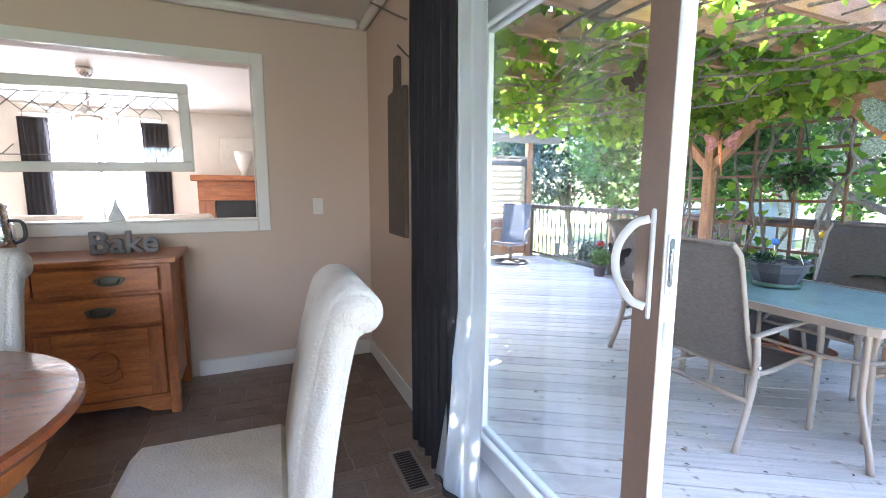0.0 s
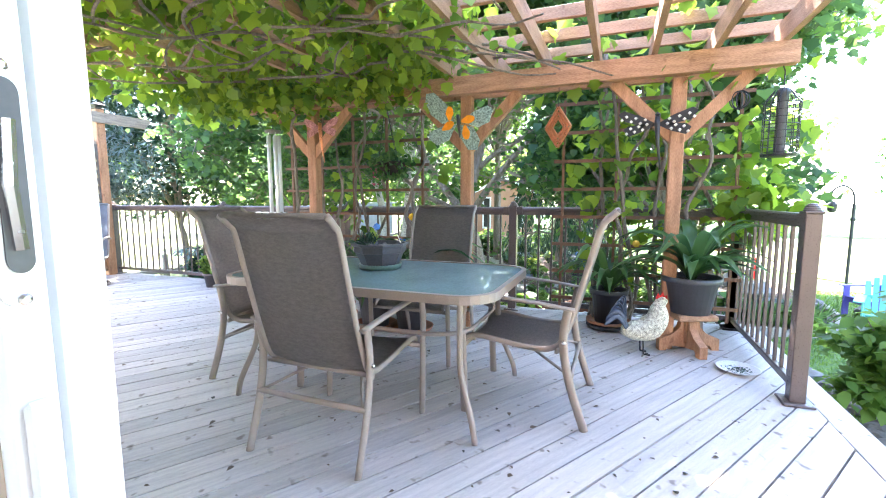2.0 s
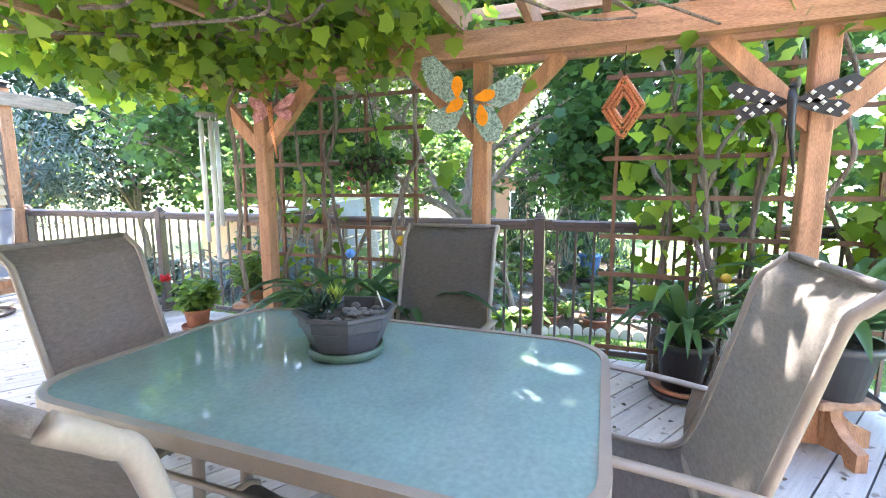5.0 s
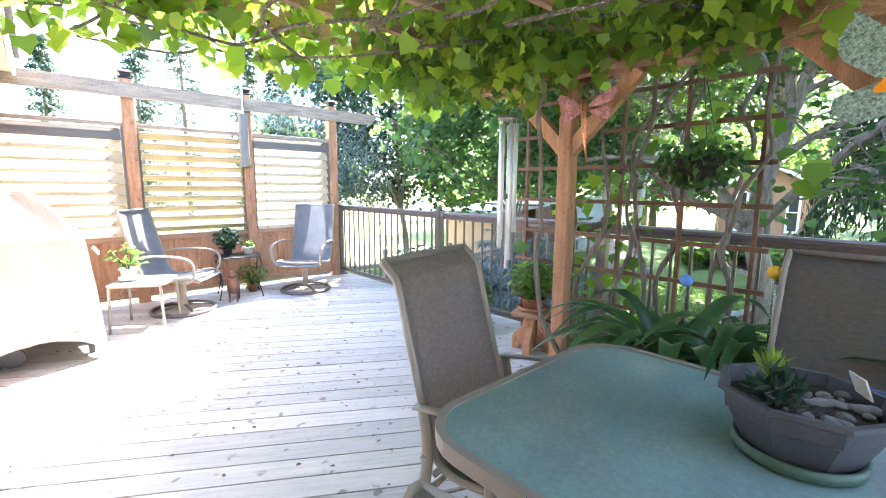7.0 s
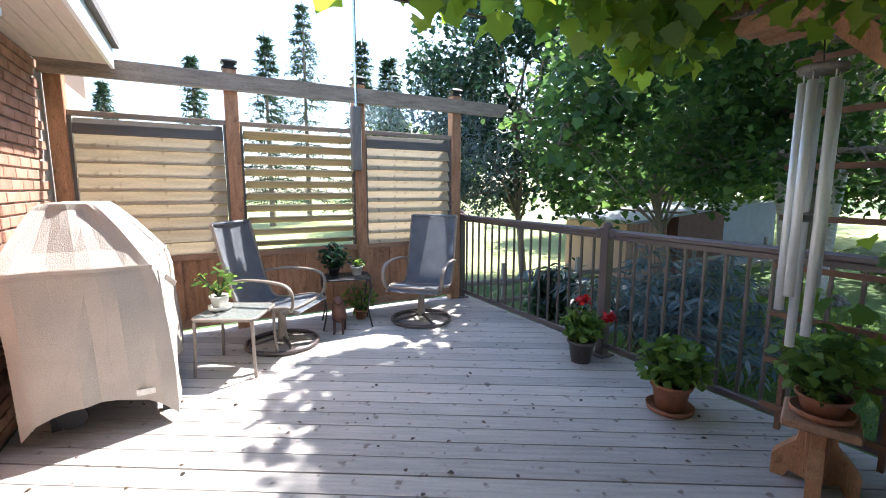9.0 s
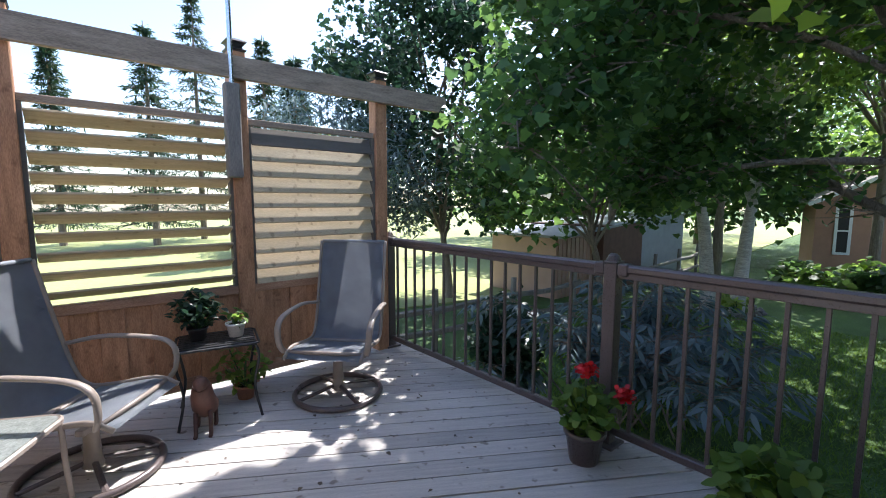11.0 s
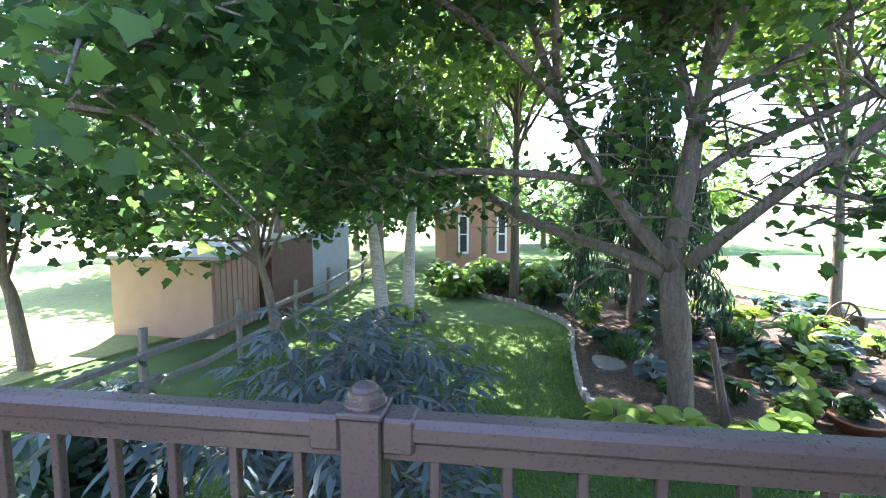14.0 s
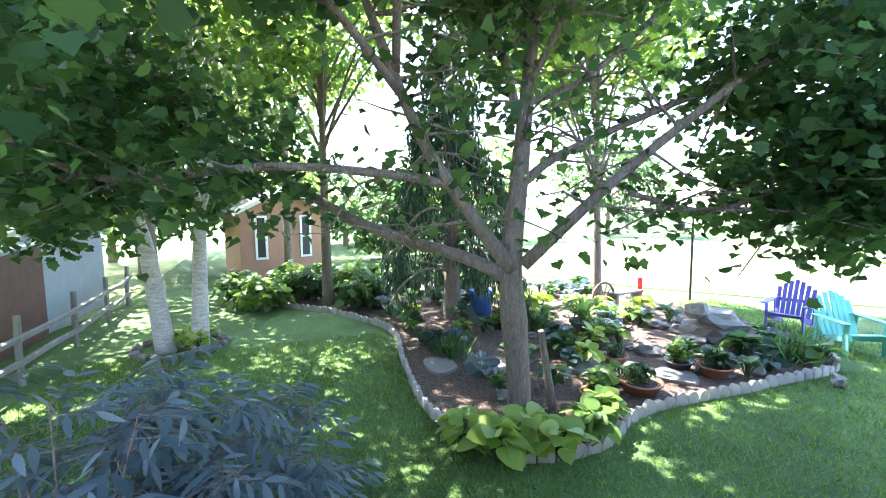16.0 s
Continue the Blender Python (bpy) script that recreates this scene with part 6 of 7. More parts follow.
def hanging_basket():
    rng = np.random.default_rng(3)
    h = thing("hanging_basket", "hanging basket of trailing greenery with pink flowers", "hanging basket", pose(4.76, 2.52, 1.45))
    part("basket", lathe(B(), [(0.06, -0.08), (0.12, -0.02), (0.14, 0.05), (0.12, 0.05), (0.001, 0.03)], 18), M["soil"], h, "", True)
    leaves("foliage", ball_points(rng, 420, (0, 0, 0.03), (0.2, 0.24, 0.15), 0.3), 0.055, OVAL, M["maple_leaf"], h, rng, 0.6)
    leaves("blossoms", ball_points(rng, 34, (0, 0.2, -0.05), (0.05, 0.06, 0.14), 0.1), 0.035, OVAL, M["pink"], h, rng, 0.2)
    bm = B()
    for a in (0, 2.1, 4.2):
        sweep(bm, [(0.13 * math.cos(a), 0.13 * math.sin(a), 0.04), (-0.1, 0, 0.62)], 0.002, None, 4, False)
    part("wires", bm, M["black"], h)


hanging_basket()


def rooster():
    r = thing("rooster_figure", "painted metal rooster with a red comb standing on the deck", "statue", pose(4.2, 0.18, 0, 0, 0, -75) @ Matrix.Scale(0.86, 4))
    bm = B()
    line = curve_pts([(-0.16, 0, 0.20), (-0.06, 0, 0.20), (0.05, 0, 0.22), (0.12, 0, 0.30), (0.13, 0, 0.40), (0.15, 0, 0.45), (0.20, 0, 0.46)], 24)
    k = len(line)
    rad = np.interp(np.linspace(0, 1, k), [0, 0.15, 0.35, 0.55, 0.75, 0.9, 1.0], [0.04, 0.085, 0.105, 0.085, 0.05, 0.045, 0.006])
    sweep(bm, line, 1.0, None, 14, True, list(rad))
    body = part("rooster_figure_body", bm, M["feather"], r, "", True)
    for i in range(7):
        a = 0.25 + i * 0.2
        pts = curve_pts([(-0.12, (i - 3) * 0.012, 0.22), (-0.12 - 0.10 * math.cos(a), (i - 3) * 0.02, 0.22 + 0.20 * math.sin(a) + 0.06), (-0.16 - 0.17 * math.cos(a), (i - 3) * 0.025, 0.22 + 0.16 * math.sin(a))], 12)
        part("tail_feather", sweep(B(), pts, 0.006, 0.022, 6, True, [1.0] * (len(pts) - 2) + [0.7, 0.2]), M["tail"], r, "", True)
    part("comb", extrude_poly(B(), [(0.10, 0.48), (0.12, 0.53), (0.135, 0.50), (0.155, 0.54), (0.17, 0.50), (0.19, 0.51), (0.19, 0.46)], 0.012), M["red"], r)
    part("wattle", extrude_poly(B(), [(0.165, 0.44), (0.185, 0.44), (0.18, 0.38), (0.165, 0.39)], 0.012), M["red"], r)
    for s in (-1, 1):
        bm = B()
        sweep(bm, [(0.0, s * 0.04, 0.15), (0.01, s * 0.045, 0.01)], 0.006, None, 6)
        for d in (-0.5, 0, 0.5):
            sweep(bm, [(0.01, s * 0.045, 0.008), (0.06 * math.cos(d), s * 0.045 + 0.06 * math.sin(d), 0.006)], 0.005, None, 5)
        part("leg", bm, M["black"], r)


rooster()
pl = thing("plate", "white enamel plate with dark bird seed on the deck", "plate", pose(4.06, -0.40, 0.0))
part("dish", lathe(B(), [(0.07, 0.002), (0.085, 0.006), (0.125, 0.022), (0.128, 0.026), (0.12, 0.024), (0.08, 0.010), (0.001, 0.010)], 28), M["white_pot"], pl, "", True)
rng = np.random.default_rng(2)
leaves("seeds", np.c_[rng.normal(0, 0.035, (160, 2)), np.full(160, 0.012)], 0.014, DIAMOND, M["dark_leaf"], pl, rng, 0.0)


# ---- corner by the privacy screen ----
def grill():
    g = thing("covered_grill", "barbecue grill under a taupe fabric cover", "grill")
    # rings of the cover: height, and the limits of its rounded outline across and along the wall
    rings = [(0.10, 1.42, 2.12, 5.74, 6.92), (0.30, 1.41, 2.115, 5.75, 6.91), (0.55, 1.40, 2.105, 5.765, 6.90), (0.80, 1.38, 2.09, 5.79, 6.88), (0.89, 1.37, 2.07, 5.80, 6.87), (0.925, 1.37, 2.055, 5.81, 6.86),
             (1.02, 1.40, 1.99, 5.87, 6.80), (1.14, 1.45, 1.90, 5.95, 6.72), (1.24, 1.50, 1.81, 6.02, 6.65), (1.275, 1.53, 1.77, 6.05, 6.62)]
    rows = []
    for k, (z, x0, x1, y0, y1) in enumerate(rings):
        hx, hy, cx, cy = (x1 - x0) / 2, (y1 - y0) / 2, (x0 + x1) / 2, (y0 + y1) / 2
        out = []
        for c in range(4):
            sx, sy = ((1, -1), (1, 1), (-1, 1), (-1, -1))[c]
            ex, ey = ((1, 1), (-1, 1), (-1, -1), (1, -1))[c]
            for i in range(10):
                u = i / 10
                x, y = sx * hx + (ex * 2 * hx * u if c in (1, 3) else 0), sy * hy + (ey * 2 * hy * u if c in (0, 2) else 0)
                low = max(0.0, 0.9 - z)
                f = 0.018 * math.sin(i * 2.3 + c * 1.7) * low + 0.012 * math.sin(i * 1.1 + c + z * 5)
                sag = -0.03 * math.sin(math.pi * u) if 0.95 < z < 1.26 else 0.0
                nx, ny = (sx if c in (0, 2) else 0), (sy if c in (1, 3) else 0)
                hem = 0.10 * math.sin(math.pi * u) - 0.05 * (u < 0.05) if k == 0 else 0.0
                out.append((cx + x + nx * (f + sag), cy + y + ny * (f + sag), z + hem))
        rows.append(out + out[:1])
    bm = sheet(B(), rows)
    bm.verts.ensure_lookup_table()
    n = len(rows[0])
    bm.faces.new([bm.verts[(len(rows) - 1) * n + i] for i in range(n - 1)])
    part("cover", bm, M["cover"], g, "taupe fabric cover with folds")
    seam = [(p[0] + (0.004 if p[0] > 1.7 else -0.004), p[1] + (0.004 if p[1] > 6.3 else -0.004), p[2]) for p in rows[5]]
    part("seam", sweep(B(), seam, 0.004, 0.012, 6, False), M["cover"], g)
    for y in (5.805, 6.86):
        part("corner_seam", sweep(B(), [(2.075, y, 0.9), (2.12, y - 0.05 * (1 if y < 6 else -1), 0.3), (2.125, y - 0.06 * (1 if y < 6 else -1), 0.1)], 0.005, None, 5), M["cover"], g)
    part("buckle_strap", sweep(B(), [(2.11, 5.80, 0.86), (2.15, 5.86, 0.80), (2.15, 5.95, 0.79)], 0.004, 0.014, 4), M["frame"], g, "grey webbing strap")
    slab("label_patch", (1.93, 2.02, 5.735, 5.745, 0.20, 0.235), M["ivory"], g, "small pale label patch")
    for x in (1.52, 2.05):
        for y in (5.95, 6.7):
            slab("leg", (x - 0.02, x + 0.02, y - 0.02, y + 0.02, 0, 0.3), M["black"], g)
    for y in (5.93, 6.72):
        part("wheel", lathe(B(), [(0.02, -0.02), (0.07, -0.02), (0.075, 0), (0.07, 0.02), (0.02, 0.02)], 18), M["blackpl"], g).matrix_basis = pose(1.60, y, 0.075, 90, 0, 0)
    return g


grill()


def side_table():
    t = thing("side_table", "small square side table with a rippled glass top", "table", pose(2.50, 6.46, 0, 0, 0, -28))
    part("glass_top", prism(B(), rounded_rect(0.215, 0.215, 0.05), 0.435, 0.441), M["ripple"], t, "clear rippled glass pane")
    rim = rounded_rect(0.225, 0.225, 0.06)
    part("rim", sweep(B(), [(x, y, 0.43) for x, y in rim + rim[:1]], 0.011, 0.014, 6), M["frame"], t)
    for sx in (-1, 1):
        for sy in (-1, 1):
            part("leg", sweep(B(), curve_pts([(sx * 0.19, sy * 0.19, 0.425), (sx * 0.205, sy * 0.205, 0.4), (sx * 0.21, sy * 0.21, 0.2), (sx * 0.22, sy * 0.22, 0.0)], 12), 0.012, None, 8), M["frame"], t, "", True)
    pot_plant("pothos in a white ceramic pot on the side table", 2.40, 6.54, 0.442, 0.07, 0.10, "white_pot", "oval", 12, "white_pot", "bright_leaf", 20, None, 0.75, 7)


side_table()


def metal_table():
    t = thing("metal_side_table", "black wrought-metal side table with a slatted top", "table", pose(3.55, 7.1, 0, 0, 0, -12))
    for k in range(8):
        y = -0.15 + k * 0.043
        slab("slat", (-0.22, 0.22, y - 0.014, y + 0.014, 0.49, 0.498), M["black"], t)
    rim = rounded_rect(0.235, 0.18, 0.04)
    part("rim", sweep(B(), [(x, y, 0.487) for x, y in rim + rim[:1]], 0.009, None, 6), M["black"], t)
    for sx in (-1, 1):
        for sy in (-1, 1):
            part("leg", sweep(B(), curve_pts([(sx * 0.21, sy * 0.155, 0.48), (sx * 0.23, sy * 0.17, 0.4), (sx * 0.20, sy * 0.15, 0.2), (sx * 0.235, sy * 0.18, 0.0)], 14), 0.009, None, 6), M["black"], t, "", True)
    pot_plant("dark ivy in a small pot on the metal table", 3.45, 7.16, 0.50, 0.06, 0.08, "blackpl", "oval", 14, None, "dark_leaf", 16, None, 0.75, 30)
    pot_plant("white painted ceramic pot on the metal table", 3.66, 7.08, 0.50, 0.06, 0.09, "white_pot", "oval", 15, None, "bright_leaf", 16, None, 0.3, 3)
    pot_plant("trailing green plant on the deck under the table", 3.74, 7.22, 0, 0.07, 0.1, "terra", "oval", 16, None, "bright_leaf", 16, None, 0.9, 16)


metal_table()
bm = B()
sweep(bm, curve_pts([(-0.10, 0, 0.10), (-0.03, 0, 0.14), (0.05, 0, 0.22), (0.07, 0, 0.30), (0.10, 0, 0.325), (0.15, 0, 0.31)], 20), 1.0, None, 10, True, list(np.interp(np.linspace(0, 1, 21), [0, 0.2, 0.5, 0.7, 0.85, 1], [0.05, 0.075, 0.06, 0.045, 0.042, 0.015])))
for x, y in ((-0.08, 0.05), (-0.08, -0.05), (0.07, 0.04), (0.07, -0.04)):
    sweep(bm, [(x, y, 0.14), (x + 0.02, y, 0.01), (x + 0.05, y, 0.008)], 0.012, None, 6)
dog = tagged(part("animal_figure", bm, M["rust"], None, "", True), "small rust-brown sitting animal figure under the table", "statue")
dog.matrix_world = pose(3.42, 6.92, 0, 0, 0, -110)


# ---- brackets and bricks on the house ----
br = thing("eave_bracket", "white scrolled fretwork bracket under the eaves", "bracket", pose(1.31, 5.47, 0.25) @ Matrix.Diagonal((0.64, 1, 0.8, 1)))
slab("upright", (0.0, 0.03, -0.015, 0.015, 1.82, 2.34), M["white"], br, "", 0.004)
slab("arm", (0.03, 0.50, -0.015, 0.015, 2.29, 2.335), M["white"], br, "", 0.004)
slab("lower_arm", (0.03, 0.40, -0.012, 0.012, 2.205, 2.235), M["white"], br, "", 0.003)
for k in range(5):
    part("spindle", lathe(B(), [(0.010, 0), (0.018, 0.02), (0.008, 0.03), (0.018, 0.045), (0.01, 0.06)], 8), M["white"], br).location = (0.07 + k * 0.07, 0, 2.235)
for pts in ([(0.03, 0, 1.90), (0.12, 0, 1.93), (0.17, 0, 2.02), (0.12, 0, 2.10), (0.06, 0, 2.06)], [(0.06, 0, 2.18), (0.16, 0, 2.15), (0.24, 0, 2.06), (0.20, 0, 1.98), (0.14, 0, 2.0)], [(0.20, 0, 2.2), (0.30, 0, 2.18), (0.36, 0, 2.12), (0.32, 0, 2.06), (0.26, 0, 2.1)]):
    part("scroll", sweep(B(), curve_pts(pts, 20), 0.022, 0.012, 6), M["white"], br, "", True)
# white casing fitted to the camera's view; the door leaf beside it is made up
hd2 = thing("door_2", "white casing fitted to the view, with a made-up door leaf", "door", kind="structure")
slab("casing", (1.013, 1.115, 4.98, 5.24, 0.0, 2.32), M["white"], hd2, "", 0.006)
slab("casing", (1.013, 1.06, 3.88, 4.0, 0.0, 2.25), M["white"], hd2, "", 0.006)
slab("casing", (1.013, 1.06, 4.0, 4.98, 2.13, 2.25), M["white"], hd2, "", 0.006)
slab("leaf", (1.013, 1.035, 4.0, 4.98, 0.03, 2.13), M["white"], hd2, "", 0.004)
slab("pane", (1.036, 1.042, 4.2, 4.78, 1.2, 1.95), M["black"], hd2, "dark window pane")


# ---- rockery, pots and seats in the garden ----
def rock(bm, c, s, seed):
    r = bmesh.ops.create_icosphere(bm, subdivisions=2, radius=1)
    for v in r["verts"]:
        v.co *= 1 + 0.6 * noise.noise(v.co * 1.6 + Vector((seed * 2.7, seed, 0)))
    bmesh.ops.transform(bm, matrix=Matrix.LocRotScale(c, Euler((0, 0, seed)), s), verts=r["verts"])


rng = np.random.default_rng(55)
for k in range(60):
    if k < 26:
        x, y = 10.9 + rng.normal(0, 0.75), -1.6 + rng.normal(0, 0.85)
    else:
        x, y = rng.uniform(9.8, 15), rng.uniform(-2.0, 3.2)
    if (x - 9.55) ** 2 + (y - 2.95) ** 2 < 0.3:
        continue
    s = rng.uniform(0.10, 0.24) if k < 26 else rng.uniform(0.06, 0.13)
    bm = B()
    rock(bm, (0, 0, 0), (s, s * rng.uniform(0.6, 1), s * rng.uniform(0.4, 0.7)), k)
    o = tagged(part("rock", bm, M["stone"], None, "", False), "rough grey field stone in the garden bed", "rock", "rockery stones")
    o.location = (x, y, GZ + 0.03 + s * 0.25)
bm = B()
rock(bm, (0, 0, 0), (0.5, 0.36, 0.16), 3)
rock(bm, (0.2, 0.25, 0.12), (0.3, 0.22, 0.18), 9)
o = tagged(part("fountain_rock", bm, M["stone"], None, "", False), "large flat dark boulder of the rock fountain", "rock")
o.location = (11.2, -2.2, GZ + 0.42)
bm = B()
rock(bm, (0, 0, 0), (0.5, 0.4, 0.3), 13)
o = tagged(part("rock", bm, M["stone"], None, "", False), "dark boulder under the fountain stone", "rock", "rockery stones")
o.location = (11.25, -2.15, GZ + 0.15)
for k, (x, y, s) in enumerate([(11.6, 3.25, 0.36), (11.35, 2.5, 0.38), (10.8, 1.05, 0.42), (10.4, 0.55, 0.4), (10.0, 0.1, 0.34), (12.0, 1.6, 0.36), (13.2, 2.4, 0.34)]):
    bm = prism(B(), [(s * (1 + 0.15 * math.sin(a * 3 + k)) * math.cos(a), s * 0.8 * (1 + 0.15 * math.cos(a * 2 + k)) * math.sin(a)) for a in np.linspace(0, 2 * math.pi, 15)[:-1]], 0, 0.05)
    o = tagged(part("stepping_stone", bm, M["stone"]), "flat grey stepping stone in the mulch", "stepping stone", "stepping stones")
    o.location = (x, y, GZ + 0.03)
for k, (x, y, r, pm, kk, sz) in enumerate([(9.75, 0.95, 0.27, "terra", "round", 0.8), (9.67, 1.75, 0.2, "terra", "round", 0.7), (10.75, 0.55, 0.2, "terra", "oval", 0.7), (10.2, -0.2, 0.2, "blackpl", "round", 0.9), (9.85, -0.55, 0.24, "terra", "round", 0.9), (12.2, 0.1, 0.24, "stone", "strap", 1.5), (13.3, 1.3, 0.2, "blackpl", "oval", 1.1), (12.6, -0.8, 0.2, "terra", "round", 1.1)]):
    pot_plant("garden plant in a shallow pot on the mulch", x, y, GZ + 0.03, r, 0.16 if r > 0.19 and kk != "strap" else 0.34, pm, kk, 200 + k, None, "bright_leaf" if k % 2 else "maple_leaf", 20, None, sz, 26)
pot_plant("plant in a cobalt blue glazed pot on a stand", 14.6, 1.2, GZ + 0.03, 0.3, 0.6, "blue", "oval", 230, None, "bright_leaf", 20, None, 1.4, 30)
for k in range(110):
    x, y = rng.uniform(9.6, 16.5), rng.uniform(-3.0, 3.4)
    if (x - 9.55) ** 2 + (y - 2.95) ** 2 < 0.5 or (abs(x - 11.2) < 0.7 and abs(y + 2.2) < 0.6):
        continue
    hosta(x, y, rng.uniform(0.2, 0.42), 18, 300 + k, ("bright_leaf", "maple_leaf", "blue_leaf", "maple_leaf", "dark_leaf", "hosta")[k % 6], "low leafy plant in the mulched bed")
for k, (x, y) in enumerate([(9.95, -2.5), (10.3, -2.9), (9.9, -2.1), (13.0, 0.6), (12.0, 2.9), (15.0, 3.0)]):
    pot = thing("iris_clump", "clump of grassy strap leaves in the bed", "plant", pose(x, y, GZ + 0.02))
    dirs, pos = [], []
    for i in range(110):
        a = rng.uniform(0, 6.28)
        el = rng.uniform(0.7, 1.4)
        dirs.append((math.cos(a) * math.cos(el), math.sin(a) * math.cos(el), math.sin(el)))
        pos.append((rng.normal(0, 0.12), rng.normal(0, 0.12), 0.0))
    leaves("foliage", pos, rng.uniform(0.3, 0.55, 110), [(0, 0), (0.03, 0.3), (0.025, 0.7), (0, 1), (-0.025, 0.7), (-0.03, 0.3)], M["maple_leaf"], pot, rng, dirs=dirs)


def adirondack(label, m, mt):
    c = thing("adirondack_chair", label, "chair", m, "chairs on the lawn")
    for k in range(6):
        y = 0.30 - k * 0.1
        slab("seat_slat", (-0.27, 0.27, y - 0.045, y + 0.045, 0.36 - k * 0.028, 0.38 - k * 0.028), M[mt], c, "", 0.004)
    for k in range(7):
        x = -0.26 + k * 0.087
        h = 0.98 - 0.10 * abs(k - 3) ** 1.5 / 3
        part("back_slat", sweep(B(), [(x, -0.24, 0.22), (x * 1.15, -0.56, h)], 0.038, 0.01, 4), M[mt], c)
    for s in (-1, 1):
        slab("armrest", (s * 0.36 - 0.07, s * 0.36 + 0.07, -0.40, 0.38, 0.56, 0.582), M[mt], c, "", 0.008)
        slab("front_leg", (s * 0.31 - 0.012, s * 0.31 + 0.012, 0.24, 0.36, 0.0, 0.56), M[mt], c, "", 0.004)
        part("side_rail", sweep(B(), [(s * 0.285, 0.36, 0.34), (s * 0.285, -0.72, 0.04)], 0.012, 0.055, 4), M[mt], c)
        part("arm_post", sweep(B(), [(s * 0.32, -0.38, 0.10), (s * 0.34, -0.36, 0.56)], 0.012, 0.03, 4), M[mt], c)
    part("back_rail", sweep(B(), [(-0.34, -0.42, 0.56), (0.34, -0.42, 0.56)], 0.012, 0.035, 4), M[mt], c)
    return c


adirondack("violet painted wooden garden armchair on the lawn", pose(11.2, -4.2, GZ, 0, 0, 20), "violet")
adirondack("aqua painted wooden garden armchair on the lawn", pose(9.9, -3.8, GZ, 0, 0, 65), "aqua")


def rustic_bench():
    b = thing("rustic_bench", "weathered garden bench with an old wheel beside the tree", "bench", pose(13.9, -2.4, GZ, 0, 0, 100))
    slab("seat", (-0.5, 0.5, -0.18, 0.18, 0.42, 0.47), M["greywood"], b, "", 0.008)
    for x in (-0.42, 0.42):
        slab("leg", (x - 0.04, x + 0.04, -0.15, 0.15, 0.0, 0.42), M["greywood"], b, "", 0.006)
    bm = B()
    ring = [(0.75 + 0.36 * math.cos(u), 0, 0.38 + 0.36 * math.sin(u)) for u in np.linspace(0, 2 * math.pi, 25)]
    sweep(bm, ring, 0.03, 0.025, 6, False)
    for k in range(5):
        u = k * math.pi / 5
        sweep(bm, [(0.75 - 0.35 * math.cos(u), 0, 0.38 - 0.35 * math.sin(u)), (0.75 + 0.35 * math.cos(u), 0, 0.38 + 0.35 * math.sin(u))], 0.014, None, 5)
    part("wheel", bm, M["rust"], b)
    slab("red_post", (-0.62, -0.55, -0.05, 0.05, 0.0, 0.75), M["red"], b, "red painted post", 0.006)


rustic_bench()


def lamp_hook():
    p = thing("lantern_post", "black iron lantern post with a curled hook on the lawn", "lamp post", pose(14.2, -4.9, GZ))
    part("pole", sweep(B(), [(0, 0, -0.1), (0, 0, 1.0), (0, 0, 2.1)], 0.035, None, 8), M["black"], p)
    part("hook", sweep(B(), curve_pts([(0, 0, 2.1), (0.0, 0.05, 2.4), (0, 0.25, 2.55), (0, 0.45, 2.4), (0, 0.42, 2.2)], 20), 0.02, None, 6), M["black"], p, "", True)
    part("lantern", lathe(B(), [(0.05, 1.95), (0.09, 2.0), (0.10, 2.14), (0.05, 2.2), (0.001, 2.24)], 12), M["black"], p).location = (0, 0.42, -0.05)
    part("collar", lathe(B(), [(0.05, 1.7), (0.055, 1.72), (0.055, 1.76), (0.05, 1.78)], 12), M["black"], p)


lamp_hook()
rng = np.random.default_rng(58)
for k in range(14):
    bm = B()
    sc = rng.uniform(0.10, 0.2)
    rock(bm, (0, 0, 0), (sc, sc * 0.8, sc * 0.5), 40 + k)
    o = tagged(part("rock", bm, M["stone"]), "flat grey edging rock beside the lawn", "rock", "edging rocks by the deck")
    o.location = (4.9 + k * 0.19 + rng.normal(0, 0.04), -2.0 + rng.normal(0, 0.08), GZ + sc * 0.15)
# stick leaning on the trunk and far small house trim
tagged(part("leaning_log", sweep(B(), [(9.75, 2.35, GZ), (9.62, 2.62, GZ + 1.1)], 0.06, None, 8, True, [1.0, 0.6]), M["bark"]), "short log leaning against the tree trunk", "log")
# ring of planting round the birches
bp = thing("birch_ring", "small ring of stones and plants round the birches", "garden bed")
for k in range(18):
    a = k * 2 * math.pi / 18
    bm = B()
    rock(bm, (14.4 + 0.75 * math.cos(a), 7.5 + 0.75 * math.sin(a), GZ + 0.03), (0.1, 0.08, 0.07), k)
    part("stone", bm, M["stone"], bp)
for k in range(6):
    hosta(14.0 + 0.15 * k, 7.1 + 0.15 * (k % 3), 0.32, 16, 400 + k, "hosta", "hosta at the foot of the birches")

